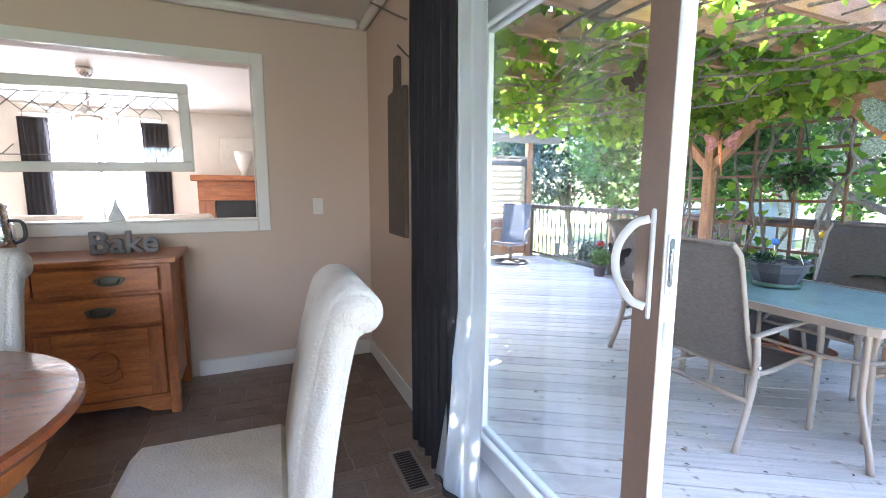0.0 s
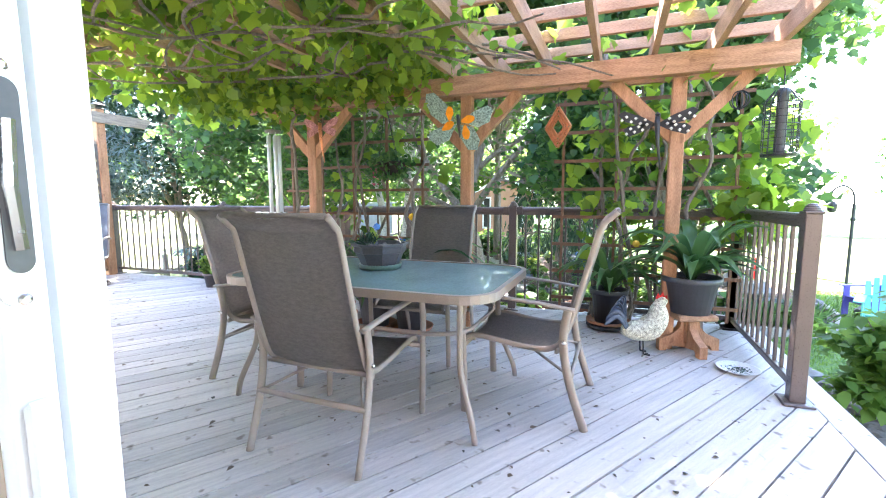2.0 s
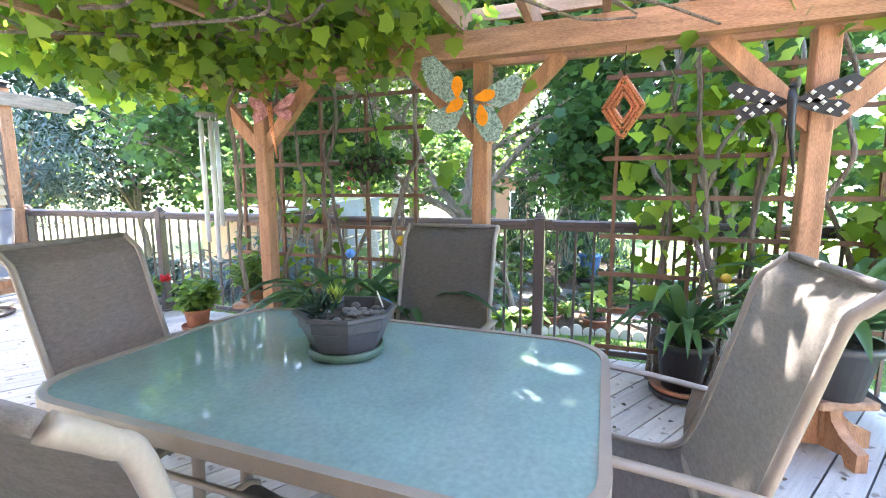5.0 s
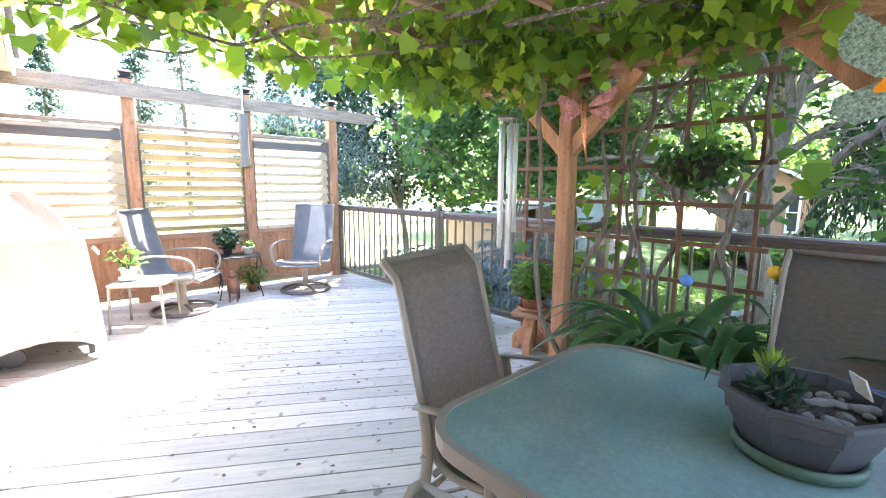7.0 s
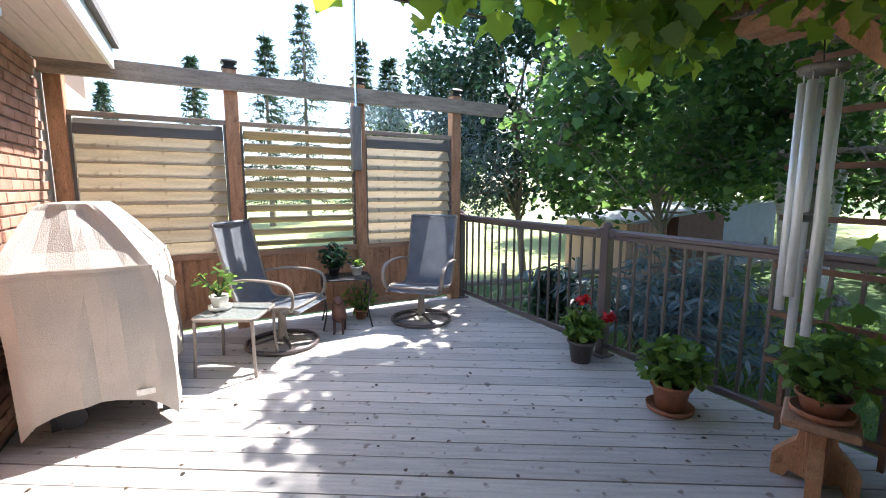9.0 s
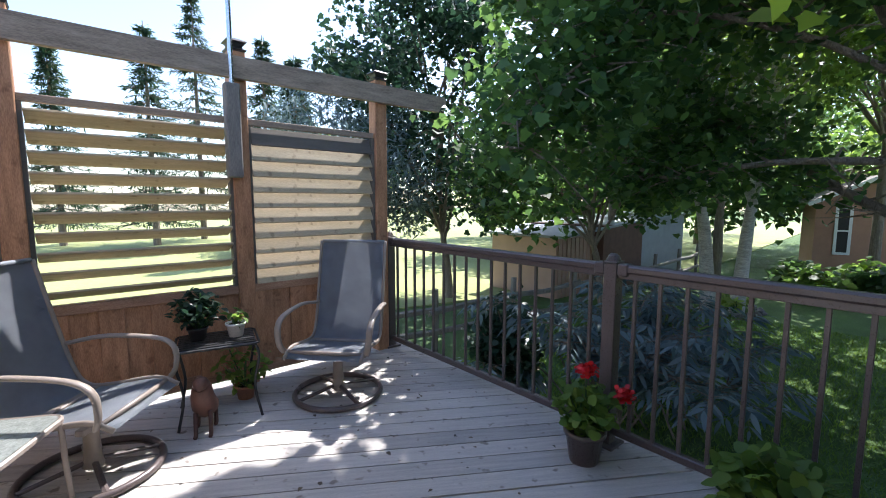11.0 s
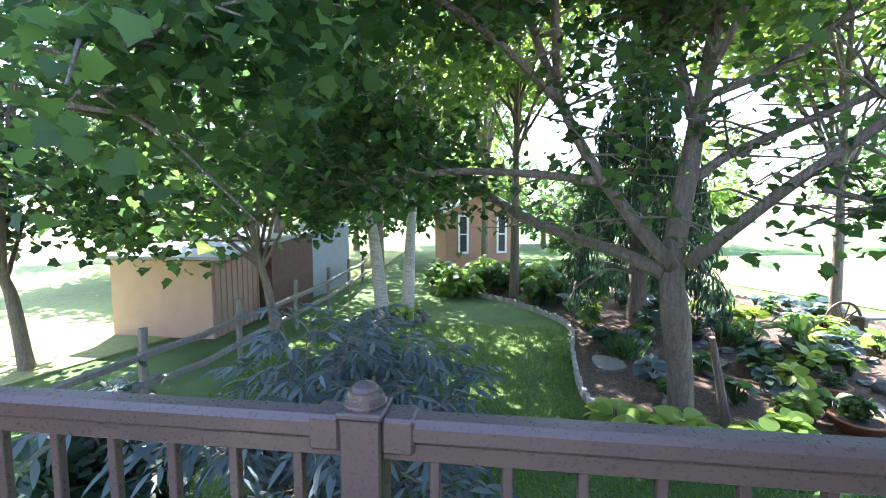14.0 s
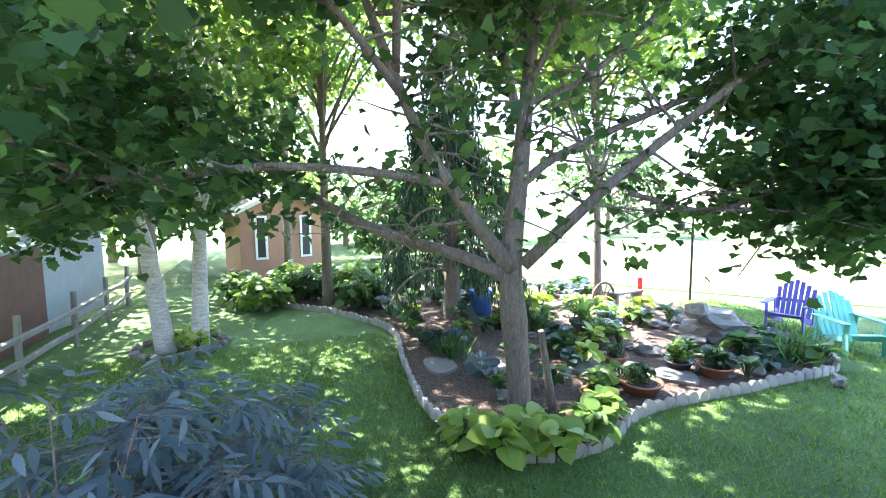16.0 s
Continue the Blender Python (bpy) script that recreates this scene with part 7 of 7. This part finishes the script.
# ---- dining room ----
def sideboard():
    s = thing("sideboard", "antique oak sideboard with brass pulls", "sideboard", pose(-1.10, 3.0, FZ))
    # local: x along the wall, front towards -y
    W, D, H = 0.66, 0.24, 0.90
    slab("top", (-W - 0.03, W + 0.03, -D - 0.03, D, H - 0.03, H), M["oak"], s, "", 0.006)
    slab("body", (-W + 0.02, W - 0.02, -D + 0.02, D - 0.02, 0.12, H - 0.032), M["oak_v"], s)
    for x in (-W, W - 0.05):
        slab("corner_post", (x, x + 0.05, -D, -D + 0.05, 0.0, H - 0.032), M["oak_v"], s, "", 0.004)
        slab("corner_post", (x, x + 0.05, D - 0.05, D, 0.0, H - 0.032), M["oak_v"], s, "", 0.004)
    for nm, x0, x1, z0, z1 in (("drawer", 0.06, W - 0.06, 0.72, 0.85), ("drawer", -W + 0.06, 0.05, 0.72, 0.85), ("drawer", -W + 0.06, W - 0.06, 0.54, 0.70)):
        d = slab(nm, (x0, x1, -D - 0.008, -D + 0.02, z0, z1), M["oak"], s, "", 0.006)
        for hx in ((x0 + x1) / 2 + (0.05 if x1 - x0 < 0.8 else 0.33), (x0 + x1) / 2 - (9 if x1 - x0 < 0.8 else 0.33)):
            if abs(hx) > 1:
                continue
            o = [(0.07 * math.cos(u), 0.028 * math.sin(u) + (0.006 if abs(math.cos(u)) > 0.8 else 0)) for u in np.linspace(0, 2 * math.pi, 17)[:-1]]
            pl_ = part("pull_plate", extrude_poly(B(), o, 0.006), M["brass"], d, "aged brass pull")
            pl_.matrix_basis = pose(hx, -D - 0.012, (z0 + z1) / 2)
            hh = part("bail", sweep(B(), curve_pts([(hx - 0.045, -D - 0.016, (z0 + z1) / 2 + 0.008), (hx - 0.03, -D - 0.035, (z0 + z1) / 2 - 0.012), (hx + 0.03, -D - 0.035, (z0 + z1) / 2 - 0.012), (hx + 0.045, -D - 0.016, (z0 + z1) / 2 + 0.008)], 12), 0.005, None, 6), M["brass"], d)
    for x0, x1 in ((0.04, W - 0.06), (-W + 0.06, -0.04)):
        d = new("cabinet_door")
        d.parent = s
        slab("stile", (x0, x0 + 0.07, -D - 0.006, -D + 0.02, 0.13, 0.52), M["oak_v"], d, "", 0.004)
        slab("stile", (x1 - 0.07, x1, -D - 0.006, -D + 0.02, 0.13, 0.52), M["oak_v"], d, "", 0.004)
        slab("rail", (x0 + 0.07, x1 - 0.07, -D - 0.006, -D + 0.02, 0.45, 0.52), M["oak"], d, "", 0.004)
        slab("rail", (x0 + 0.07, x1 - 0.07, -D - 0.006, -D + 0.02, 0.13, 0.19), M["oak"], d, "", 0.004)
        slab("panel", (x0 + 0.07, x1 - 0.07, -D + 0.006, -D + 0.02, 0.19, 0.45), M["oak"], d)
        cx = (x0 + x1) / 2
        for sc in ([(cx - 0.07, 0.36), (cx, 0.40), (cx + 0.06, 0.35), (cx + 0.04, 0.28), (cx - 0.02, 0.26)], [(cx - 0.05, 0.25), (cx + 0.01, 0.22), (cx + 0.07, 0.25), (cx + 0.06, 0.31)]):
            part("carving", sweep(B(), curve_pts([(x, -D + 0.004, z) for x, z in sc], 16), 0.009, 0.006, 6), M["oak"], d)
    bm = extrude_poly(B(), [(-W + 0.05, 0.12), (W - 0.05, 0.12), (W - 0.05, 0.02), (W - 0.14, 0.03), (W - 0.2, 0.07), (0.0, 0.09), (-W + 0.2, 0.07), (-W + 0.14, 0.03), (-W + 0.05, 0.02)], 0.02, Matrix.Translation((0, -D + 0.015, 0)))
    part("apron", bm, M["oak"], s)
    return s


sideboard()


def dining_chair(m):
    c = thing("dining_chair", "roll-back dining chair upholstered in white quilted cloth", "chair", m, "dining chairs")
    # local: front +y
    line = curve_pts([(-0.17, 0, 0.40), (-0.19, 0, 0.55), (-0.235, 0, 0.80), (-0.275, 0, 0.96), (-0.30, 0, 1.02), (-0.345, 0, 1.05), (-0.40, 0, 1.045), (-0.435, 0, 1.01), (-0.44, 0, 0.965), (-0.415, 0, 0.93), (-0.375, 0, 0.915), (-0.355, 0, 0.85), (-0.325, 0, 0.7), (-0.295, 0, 0.5), (-0.29, 0, 0.40)], 44)
    bm = extrude_poly(B(), [(p.x, p.z) for p in line], 0.47, Matrix.Rotation(radians(90), 4, "Z"))
    rim = [e for e in bm.edges if len(e.link_faces) == 2 and any(len(f.verts) > 8 for f in e.link_faces)]
    bmesh.ops.bevel(bm, geom=rim, offset=0.02, segments=3, affect="EDGES")
    part("backrest", bm, M["cloth"], c, "", True)
    bm = B()
    box(bm, -0.24, 0.24, -0.2, 0.28, 0.37, 0.49, 0.035)
    part("seat", bm, M["cloth"], c)
    bm = B()
    sweep(bm, rounded_line(0.236, -0.19, 0.276, 0.37), 0.012, 0.12, 4, False)
    part("skirt", bm, M["cloth"], c)
    for x in (-0.2, 0.2):
        for y in (-0.2, 0.24):
            part("leg", sweep(B(), [(x, y, 0.37), (x, y - (0.04 if y < 0 else 0), 0.0)], 0.02, None, 4), M["darkwood"], c)
    return c


def rounded_line(hx, y0, y1, z):
    return [(-hx, y0, z - 0.06), (-hx, y1, z - 0.06), (hx, y1, z - 0.06), (hx, y0, z - 0.06)]


dining_chair(pose(-0.115, 1.31, FZ, 0, 0, 88) @ Matrix.Diagonal((0.94, 0.98, 0.965, 1)))
dining_chair(pose(-1.05, 1.72, FZ, 0, 0, 176))


def round_table():
    t = thing("dining_table", "round cherry dining table with a moulded edge", "table", pose(-1.015, 1.25, FZ))
    part("tabletop", lathe(B(), [(0.001, 0.70), (0.56, 0.70), (0.585, 0.712), (0.60, 0.73), (0.597, 0.745), (0.585, 0.752), (0.001, 0.752)], 56), M["cherry"], t)
    part("apron", lathe(B(), [(0.50, 0.61), (0.51, 0.61), (0.51, 0.70), (0.50, 0.70)], 48), M["oak"], t, "", True)
    part("pedestal", lathe(B(), [(0.10, 0.16), (0.13, 0.2), (0.09, 0.3), (0.075, 0.45), (0.11, 0.58), (0.14, 0.70)], 24), M["oak_v"], t, "", True)
    for a in range(4):
        u = radians(45 + 90 * a)
        part("foot", sweep(B(), curve_pts([(0.06 * math.cos(u), 0.06 * math.sin(u), 0.2), (0.25 * math.cos(u), 0.25 * math.sin(u), 0.14), (0.42 * math.cos(u), 0.42 * math.sin(u), 0.03)], 10), 0.03, 0.035, 6), M["oak_v"], t)


round_table()


def curtain():
    c = thing("curtain", "charcoal grommet drape with a white lining beside the door", "curtain")

    def folds(y0, y1, x, amp, waves, z0, z1, flare):
        rows = []
        for i in range(13):
            z = z0 + (z1 - z0) * i / 12
            k = 1 + flare * (1 - i / 12)
            rows.append([(x + amp * math.sin(2 * math.pi * waves * j / 48 + 0.4 * math.sin(i * 0.5)), y0 + (y1 - y0) * k * j / 48, z + 0.01 * math.sin(j * 0.6) * (i == 0)) for j in range(49)])
        return rows
    part("drape", sheet(B(), folds(2.02, 1.50, 0.71, 0.026, 6, 0.075, 2.36, 0.0), 0.004), M["drape"], c, "", True)
    rows = []
    for i in range(15):
        z = 0.09 + 2.27 * i / 14
        low = max(0.0, 1 - z / 0.95) ** 1.2
        ya, yb = 1.47 + 0.16 * low, 1.25
        rows.append([(0.70 - 0.035 * low + 0.012 * math.sin(j * 0.55 + 0.3 * i), ya + (yb - ya) * j / 24, z + 0.05 * (j / 24) * (i == 0)) for j in range(25)])
    part("lining", sheet(B(), rows, 0.003), M["lining"], c, "", True)
    hem = sweep(B(), [(p[0], p[1], p[2]) for p in rows[0]], 0.004, 0.014, 4, False)
    part("hem", hem, M["drape"], c, "dark hem of the lining")
    bm = sweep(B(), [(0.70, 2.4, 2.39), (0.70, -0.6, 2.39)], 0.013, None, 10)
    part("rod", bm, M["black"], c)
    for y in (2.3, -0.5):
        part("rod_bracket", sweep(B(), [(0.70, y, 2.39), (0.80, y, 2.39)], 0.008, None, 6), M["black"], c)


curtain()


def glass_butterfly(label, y, z, s, tilt, body):
    b = thing("butterfly_ornament", label, "ornament", pose(0.913, y, z, 0, tilt, 90))
    for k in (-1, 1):
        part("wing", extrude_poly(B(), [(k * x * s, h * s) for x, h in ((0.03, -0.1), (0.15, 0.28), (0.75, 0.62), (1.0, 0.55), (0.82, 0.1), (0.5, -0.12), (0.62, -0.45), (0.36, -0.72), (0.12, -0.5))][::k], 0.003), M[body], b)
    part("trunk", sweep(B(), [(0, 0, -0.6 * s), (0, -0.003, 0.1 * s), (0, -0.004, 0.45 * s)], 0.004, None, 6), M["blackpl"], b)


glass_butterfly("small dark butterfly stuck to the door glass", 0.885, 1.145, 0.042, -5, "blackpl")
glass_butterfly("small russet butterfly stuck to the door glass", 0.865, 1.60, 0.042, 25, "darkwood")
bm = extrude_poly(B(), [(-0.165, 0.0), (-0.165, 0.80), (-0.155, 0.83), (-0.06, 0.835), (-0.045, 0.86), (-0.04, 1.0), (-0.03, 1.015), (0.03, 1.015), (0.04, 1.0), (0.045, 0.86), (0.06, 0.835), (0.155, 0.83), (0.165, 0.80), (0.165, 0.0)], 0.022, pose(0.785, 2.49, 1.05, 0, 0, 90))
tagged(part("cutting_board", bm, M["darkwood"]), "long dark wooden bread board hung on the wall", "bread board")
sw = thing("light_switch", "white wall switch plate", "switch", pose(0.42, YB - 0.004, 1.20))
slab("plate", (-0.035, 0.035, -0.003, 0.003, -0.057, 0.057), M["trim"], sw, "", 0.002)
slab("rocker", (-0.014, 0.014, -0.009, -0.003, -0.03, 0.03), M["trim"], sw, "", 0.002)
vt = thing("floor_vent", "brown metal floor vent with black bars for its shaded slots", "vent", pose(0.60, 1.75, FZ))
slab("frame", (-0.06, 0.06, -0.16, 0.16, 0.0, 0.004), M["frame"], vt, "", 0.001)
# black bars on the frame stand in for the shade inside the slots
for k in range(15):
    y = -0.13 + k * 0.0186
    slab("slat", (-0.042, 0.042, y - 0.006, y + 0.002, 0.005, 0.008), M["black"], vt)


def letters():
    cu = bpy.data.curves.new("bake_letters", "FONT")
    cu.body, cu.size, cu.extrude, cu.bevel_depth, cu.align_x = "Bake", 0.175, 0.02, 0.004, "CENTER"
    ob = new("bake_letters", cu)
    dg = bpy.context.evaluated_depsgraph_get()
    me = bpy.data.meshes.new_from_object(ob.evaluated_get(dg))
    bpy.data.objects.remove(ob)
    me.materials.clear()
    me.materials.append(M["pewter"])
    o = tagged(new("letter_sign", me), "pewter letters spelling Bake on the sideboard", "sign")
    o.matrix_world = pose(-0.70, 3.02, FZ + 0.905, 90, 0, 0)


letters()
tagged(part("cone_ornament", lathe(B(), [(0.045, 0), (0.05, 0.008), (0.03, 0.05), (0.012, 0.10), (0.004, 0.14)], 18), M["white_pot"], None, "", True), "small white cone ornament on the pass-through sill", "ornament").location = (-0.80, YB + 0.05, PZ0 + 0.012)
cm = thing("coffee_maker", "chrome and black coffee maker on the sideboard", "coffee maker", pose(-1.22, 2.95, FZ + 0.902))
part("base", lathe(B(), [(0.075, 0.0), (0.08, 0.02), (0.06, 0.03), (0.001, 0.03)], 20), M["blackpl"], cm, "", True)
part("carafe", lathe(B(), [(0.05, 0.031), (0.065, 0.06), (0.065, 0.15), (0.05, 0.2), (0.045, 0.26), (0.05, 0.28), (0.001, 0.30)], 20), M["chrome"], cm, "", True)
part("handle", sweep(B(), curve_pts([(0.05, 0, 0.2), (0.10, 0, 0.19), (0.105, 0, 0.11), (0.06, 0, 0.08)], 12), 0.009, None, 8), M["blackpl"], cm, "", True)


def leaded_window():
    w_ = thing("leaded_window", "framed leaded-glass panel hung in the pass-through", "window panel", pose(0, YB + 0.06, 0, 0, -1.2, 0))
    x0, x1, z0, z1 = -2.2, -0.32, 1.44, 1.99
    for l in ((x0, x1, -0.02, 0.02, z1 - 0.06, z1), (x0, x1, -0.02, 0.02, z0, z0 + 0.06), (x0, x0 + 0.06, -0.02, 0.02, z0 + 0.06, z1 - 0.06), (x1 - 0.06, x1, -0.02, 0.02, z0 + 0.06, z1 - 0.06)):
        slab("frame", l, M["trim"], w_, "", 0.006)
    p = slab("pane", (x0 + 0.06, x1 - 0.06, -0.003, 0.003, z0 + 0.06, z1 - 0.06), M["glass"], w_)
    p.visible_shadow = False
    bm = B()
    a, b, lo, hi = x0 + 0.06, x1 - 0.06, z0 + 0.06, z1 - 0.06
    for z in (lo + 0.04, hi - 0.03):
        sweep(bm, [(a, -0.006, z), (b, -0.006, z)], 0.003, None, 4, False)
    for x in np.arange(a + 0.05, b, 0.115):
        for s in (-1, 1):
            sweep(bm, [(x, -0.006, hi - 0.03), (x + s * 0.115, -0.006, hi - 0.14)], 0.0025, None, 4, False)
            if int((x - a) * 10) % 4 == 0:
                sweep(bm, [(x, -0.006, lo + 0.04), (x + s * 0.06, -0.006, lo + 0.10)], 0.0025, None, 4, False)
        sweep(bm, [(x, -0.006, hi - 0.14), (x, -0.006, lo + 0.1)], 0.0015, None, 4, False)
    part("leading", bm, M["pewter"], w_)


leaded_window()

# ---- living room beyond the pass-through ----
lr = thing("wall_living", "far living room wall with a bright window", "wall", kind="structure")
YL = 8.0
for nm, l in (("wall_a", (-4.2, -2.75, YL, YL + 0.12, FZ, 2.5)), ("wall_b", (-1.43, XI, YL, YL + 0.12, FZ, 2.5)), ("wall_c", (-2.75, -1.43, YL, YL + 0.12, FZ, 0.8)), ("wall_d", (-2.75, -1.43, YL, YL + 0.12, 2.3, 2.5))):
    slab(nm, l, M["trim"], lr)
wl = thing("window_1", "white framed living room window", "window", kind="structure")
for l in ((-2.75, -2.69, YL, YL + 0.1, 0.8, 2.3), (-1.49, -1.43, YL, YL + 0.1, 0.8, 2.3), (-2.69, -1.49, YL, YL + 0.1, 0.8, 0.86), (-2.69, -1.49, YL, YL + 0.1, 2.24, 2.3), (-2.11, -2.06, YL, YL + 0.1, 0.86, 2.24)):
    slab("window_frame", l, M["white"], wl)
# added glowing panel: brightness behind the window comes from its emission
tagged(slab("backdrop", (-5.0, 0.0, YL + 0.9, YL + 0.92, 0.0, 3.0), glow_mat("daylight_glow", (0.95, 0.98, 1.0), 1.6)), "glowing panel that stands in for hazy daylight outside the window", "backdrop", kind="structure")
window_lamp("window_sky_living", (-2.1, YL - 0.02, 1.5), (-2.1, 4, 1.2), 1.2, 1.4, 12.0)
for x0, x1 in ((-2.95, -2.62), (-1.52, -1.18)):
    rows = [[(x0 + (x1 - x0) * j / 30, YL - 0.08 + 0.025 * math.sin(j * 1.1), z) for j in range(31)] for z in np.linspace(FZ + 0.05, 2.3, 6)]
    tagged(part("curtain", sheet(B(), rows, 0.004), M["drape"], None, "", True), "charcoal curtain beside the living room window", "curtain")
fp = thing("fireplace", "oak fireplace surround with a dark firebox", "fireplace", pose(0.0, 7.55, FZ) @ Matrix.Diagonal((1, 1, 1.2, 1)))
slab("mantel", (-0.85, 0.84, -0.28, 0.44, 1.16, 1.23), M["oak"], fp, "", 0.008)
slab("breast", (-0.78, 0.82, -0.15, 0.43, 0.92, 1.158), M["oak"], fp, "", 0.004)
for x in (-0.78, 0.60):
    slab("pilaster", (x, x + 0.22, -0.15, 0.43, 0.0, 0.918), M["oak_v"], fp, "", 0.004)
slab("surround", (-0.56, 0.60, -0.05, 0.40, 0.0, 0.918), M["black"], fp, "dark tile and firebox")
pic = thing("framed_picture", "pale framed picture standing on the mantel", "picture", pose(-0.2, 7.72, FZ + 1.48, -8, 0, 0))
slab("frame", (-0.28, 0.28, -0.012, 0.012, 0.0, 0.60), M["trim"], pic, "", 0.006)
slab("print", (-0.24, 0.24, -0.016, -0.0125, 0.04, 0.56), M["ivory"], pic, "pale print")
vase = tagged(part("vase", lathe(B(), [(0.05, 0), (0.04, 0.05), (0.08, 0.15), (0.12, 0.28), (0.13, 0.36), (0.12, 0.36)], 20), M["white_pot"], None, "", True), "white urn vase on the mantel", "vase")
vase.location = (-0.14, 7.42, FZ + 1.478)
fan = thing("ceiling_fan", "brushed metal ceiling fan with a glass lamp bowl", "ceiling fan", pose(-1.48, 5.5, 0))
part("canopy", lathe(B(), [(0.001, 2.40), (0.05, 2.42), (0.075, 2.47), (0.075, 2.499)], 20), M["chrome"], fan, "", True)
part("rod", sweep(B(), [(0, 0, 2.1), (0, 0, 2.42)], 0.014, None, 8), M["chrome"], fan)
part("motor", lathe(B(), [(0.05, 1.98), (0.11, 2.0), (0.12, 2.06), (0.06, 2.11)], 24), M["chrome"], fan, "", True)
for k in range(5):
    u = k * 2 * math.pi / 5 + 0.3
    part("blade", sweep(B(), [(0.12 * math.cos(u), 0.12 * math.sin(u), 2.05), (0.62 * math.cos(u), 0.62 * math.sin(u), 2.06)], 0.06, 0.006, 4), M["trim"], fan)
part("lamp_bowl", lathe(B(), [(0.001, 1.87), (0.08, 1.885), (0.13, 1.92), (0.14, 1.965), (0.06, 1.975)], 24), glow_mat("lamp_glass", (1.0, 0.86, 0.62), 2.0), fan, "lit frosted glass bowl", True)
for x, y, lab in ((-2.6, 6.4, "pale upholstered sofa in the living room"), (-0.9, 6.2, "grey upholstered armchair in the living room")):
    so = thing("sofa", lab, "sofa", pose(x, y, FZ))
    w2 = 0.9 if x < -2 else 0.45
    slab("seat", (-w2, w2, -0.4, 0.4, 0.08, 0.45), M["cloth"], so, "", 0.05)
    slab("backrest", (-w2, w2, -0.45, -0.2, 0.452, 0.98), M["cloth"], so, "", 0.06)
    for s in (-1, 1):
        slab("arm", (s * w2 - 0.1 if s < 0 else w2 + 0.002, s * w2 - 0.002 if s < 0 else w2 + 0.1, -0.42, 0.4, 0.08, 0.62), M["cloth"], so, "", 0.04)
        for yy in (-0.3, 0.3):
            slab("foot", (s * w2 * 0.8 - 0.03, s * w2 * 0.8 + 0.03, yy - 0.03, yy + 0.03, 0, 0.078), M["darkwood"], so)

# ---- single pieces: bricks, floor tiles, deck boards ----
rng = np.random.default_rng(77)


def brick_mesh(name, sx, sy, sz):
    bm = B()
    box(bm, 0, sx, 0, sy, 0, sz, 0.003)
    me = bpy.data.meshes.new(name)
    bm.to_mesh(me)
    bm.free()
    me.materials.append(M["brick"])
    return me


whole = brick_mesh("brick", 0.02, 0.20, 0.062)
half = brick_mesh("brick", 0.02, 0.095, 0.062)
placed = 0
for r in range(31):
    z = 0.0 + r * 0.075
    y = 5.27 + (0.0 if r % 2 else 0.0)
    if r % 2:
        o = new("brick", half)
        o.parent = pw
        o.matrix_basis = Matrix.Translation((1.288, y, z))
        y += 0.105
    while y + 0.2 < 7.46 and placed < 330:
        o = new("brick", whole)
        o.parent = pw
        o.matrix_basis = Matrix.Translation((1.288 + rng.normal(0, 0.001), y, z))
        y += 0.21
        placed += 1
face, face_half = brick_mesh("brick", 0.187, 0.02, 0.062), brick_mesh("brick", 0.089, 0.02, 0.062)
for r in range(31):
    for x, me in (((1.117, face),) if r % 2 else ((1.117, face_half), (1.215, face_half))):
        o = new("brick", me)
        o.parent = pw
        o.matrix_basis = Matrix.Translation((x, 5.243, r * 0.075))

tiles = [(0.30, 0.10), (0.20, 0.20), (0.30, 0.10)]
tile_me = {}
y = 0.55
row = 0
while y < YB - 0.02:
    h = (0.10, 0.10, 0.20)[row % 3]
    x = -2.2 + rng.uniform(0, 0.2)
    while x < XI - 0.02:
        wd = 0.2 if h > 0.15 and rng.uniform() < 0.5 else 0.31
        key = (round(wd, 2), h)
        x1 = min(x + wd, XI - 0.003)
        if x1 - x > 0.03:
            if x1 - x < wd - 0.001 or key not in tile_me:
                bm = B()
                box(bm, 0.004, x1 - x - 0.004, 0.004, h - 0.004, -0.012, 0.0, 0.0015)
                me = bpy.data.meshes.new("tile")
                bm.to_mesh(me)
                bm.free()
                me.materials.append(M["tile"])
                if x1 - x >= wd - 0.001:
                    tile_me[key] = me
            else:
                me = tile_me[key]
            o = new("tile", me)
            o.parent = floor_
            o.matrix_basis = Matrix.Translation((x, y, FZ + rng.normal(0, 0.0005)))
        x += wd
    y += h
    row += 1
slab("far_tiles", (-4.2, XI, -3.2, 0.545, FZ - 0.0028, FZ), M["tile"], floor_)
slab("living_floor", (-4.2, XI, YB + 0.121, 7.99, FZ - 0.0028, FZ), M["tile"], floor_)

for w, loc in boards:
    bm = prism(B(), loc, -0.032, 0.0)
    o = part("deck_board", bm, M["deck"], deck)
    o.matrix_basis = board_m @ Matrix.Translation((0, 0, rng.normal(0, 0.0008)))

# border board along the deck's open end
bm = B()
box(bm, 1.02, 5.27, -0.805, -0.668, -0.034, 0.001, 0.003)
part("border_board", bm, M["deck"], deck)

# fallen leaf scraps on the deck
n = 420
dp = np.c_[rng.uniform(1.4, 5.1, n), rng.uniform(-0.5, 7.3, n), np.full(n, 0.004)]
leaves("fallen_leaves", dp, rng.uniform(0.012, 0.04, n), OVAL, M["mulch_leaf"], None, rng, 0.0, 0.25, kind="stuff", label="small dry leaf scraps scattered on the deck", category="leaves")
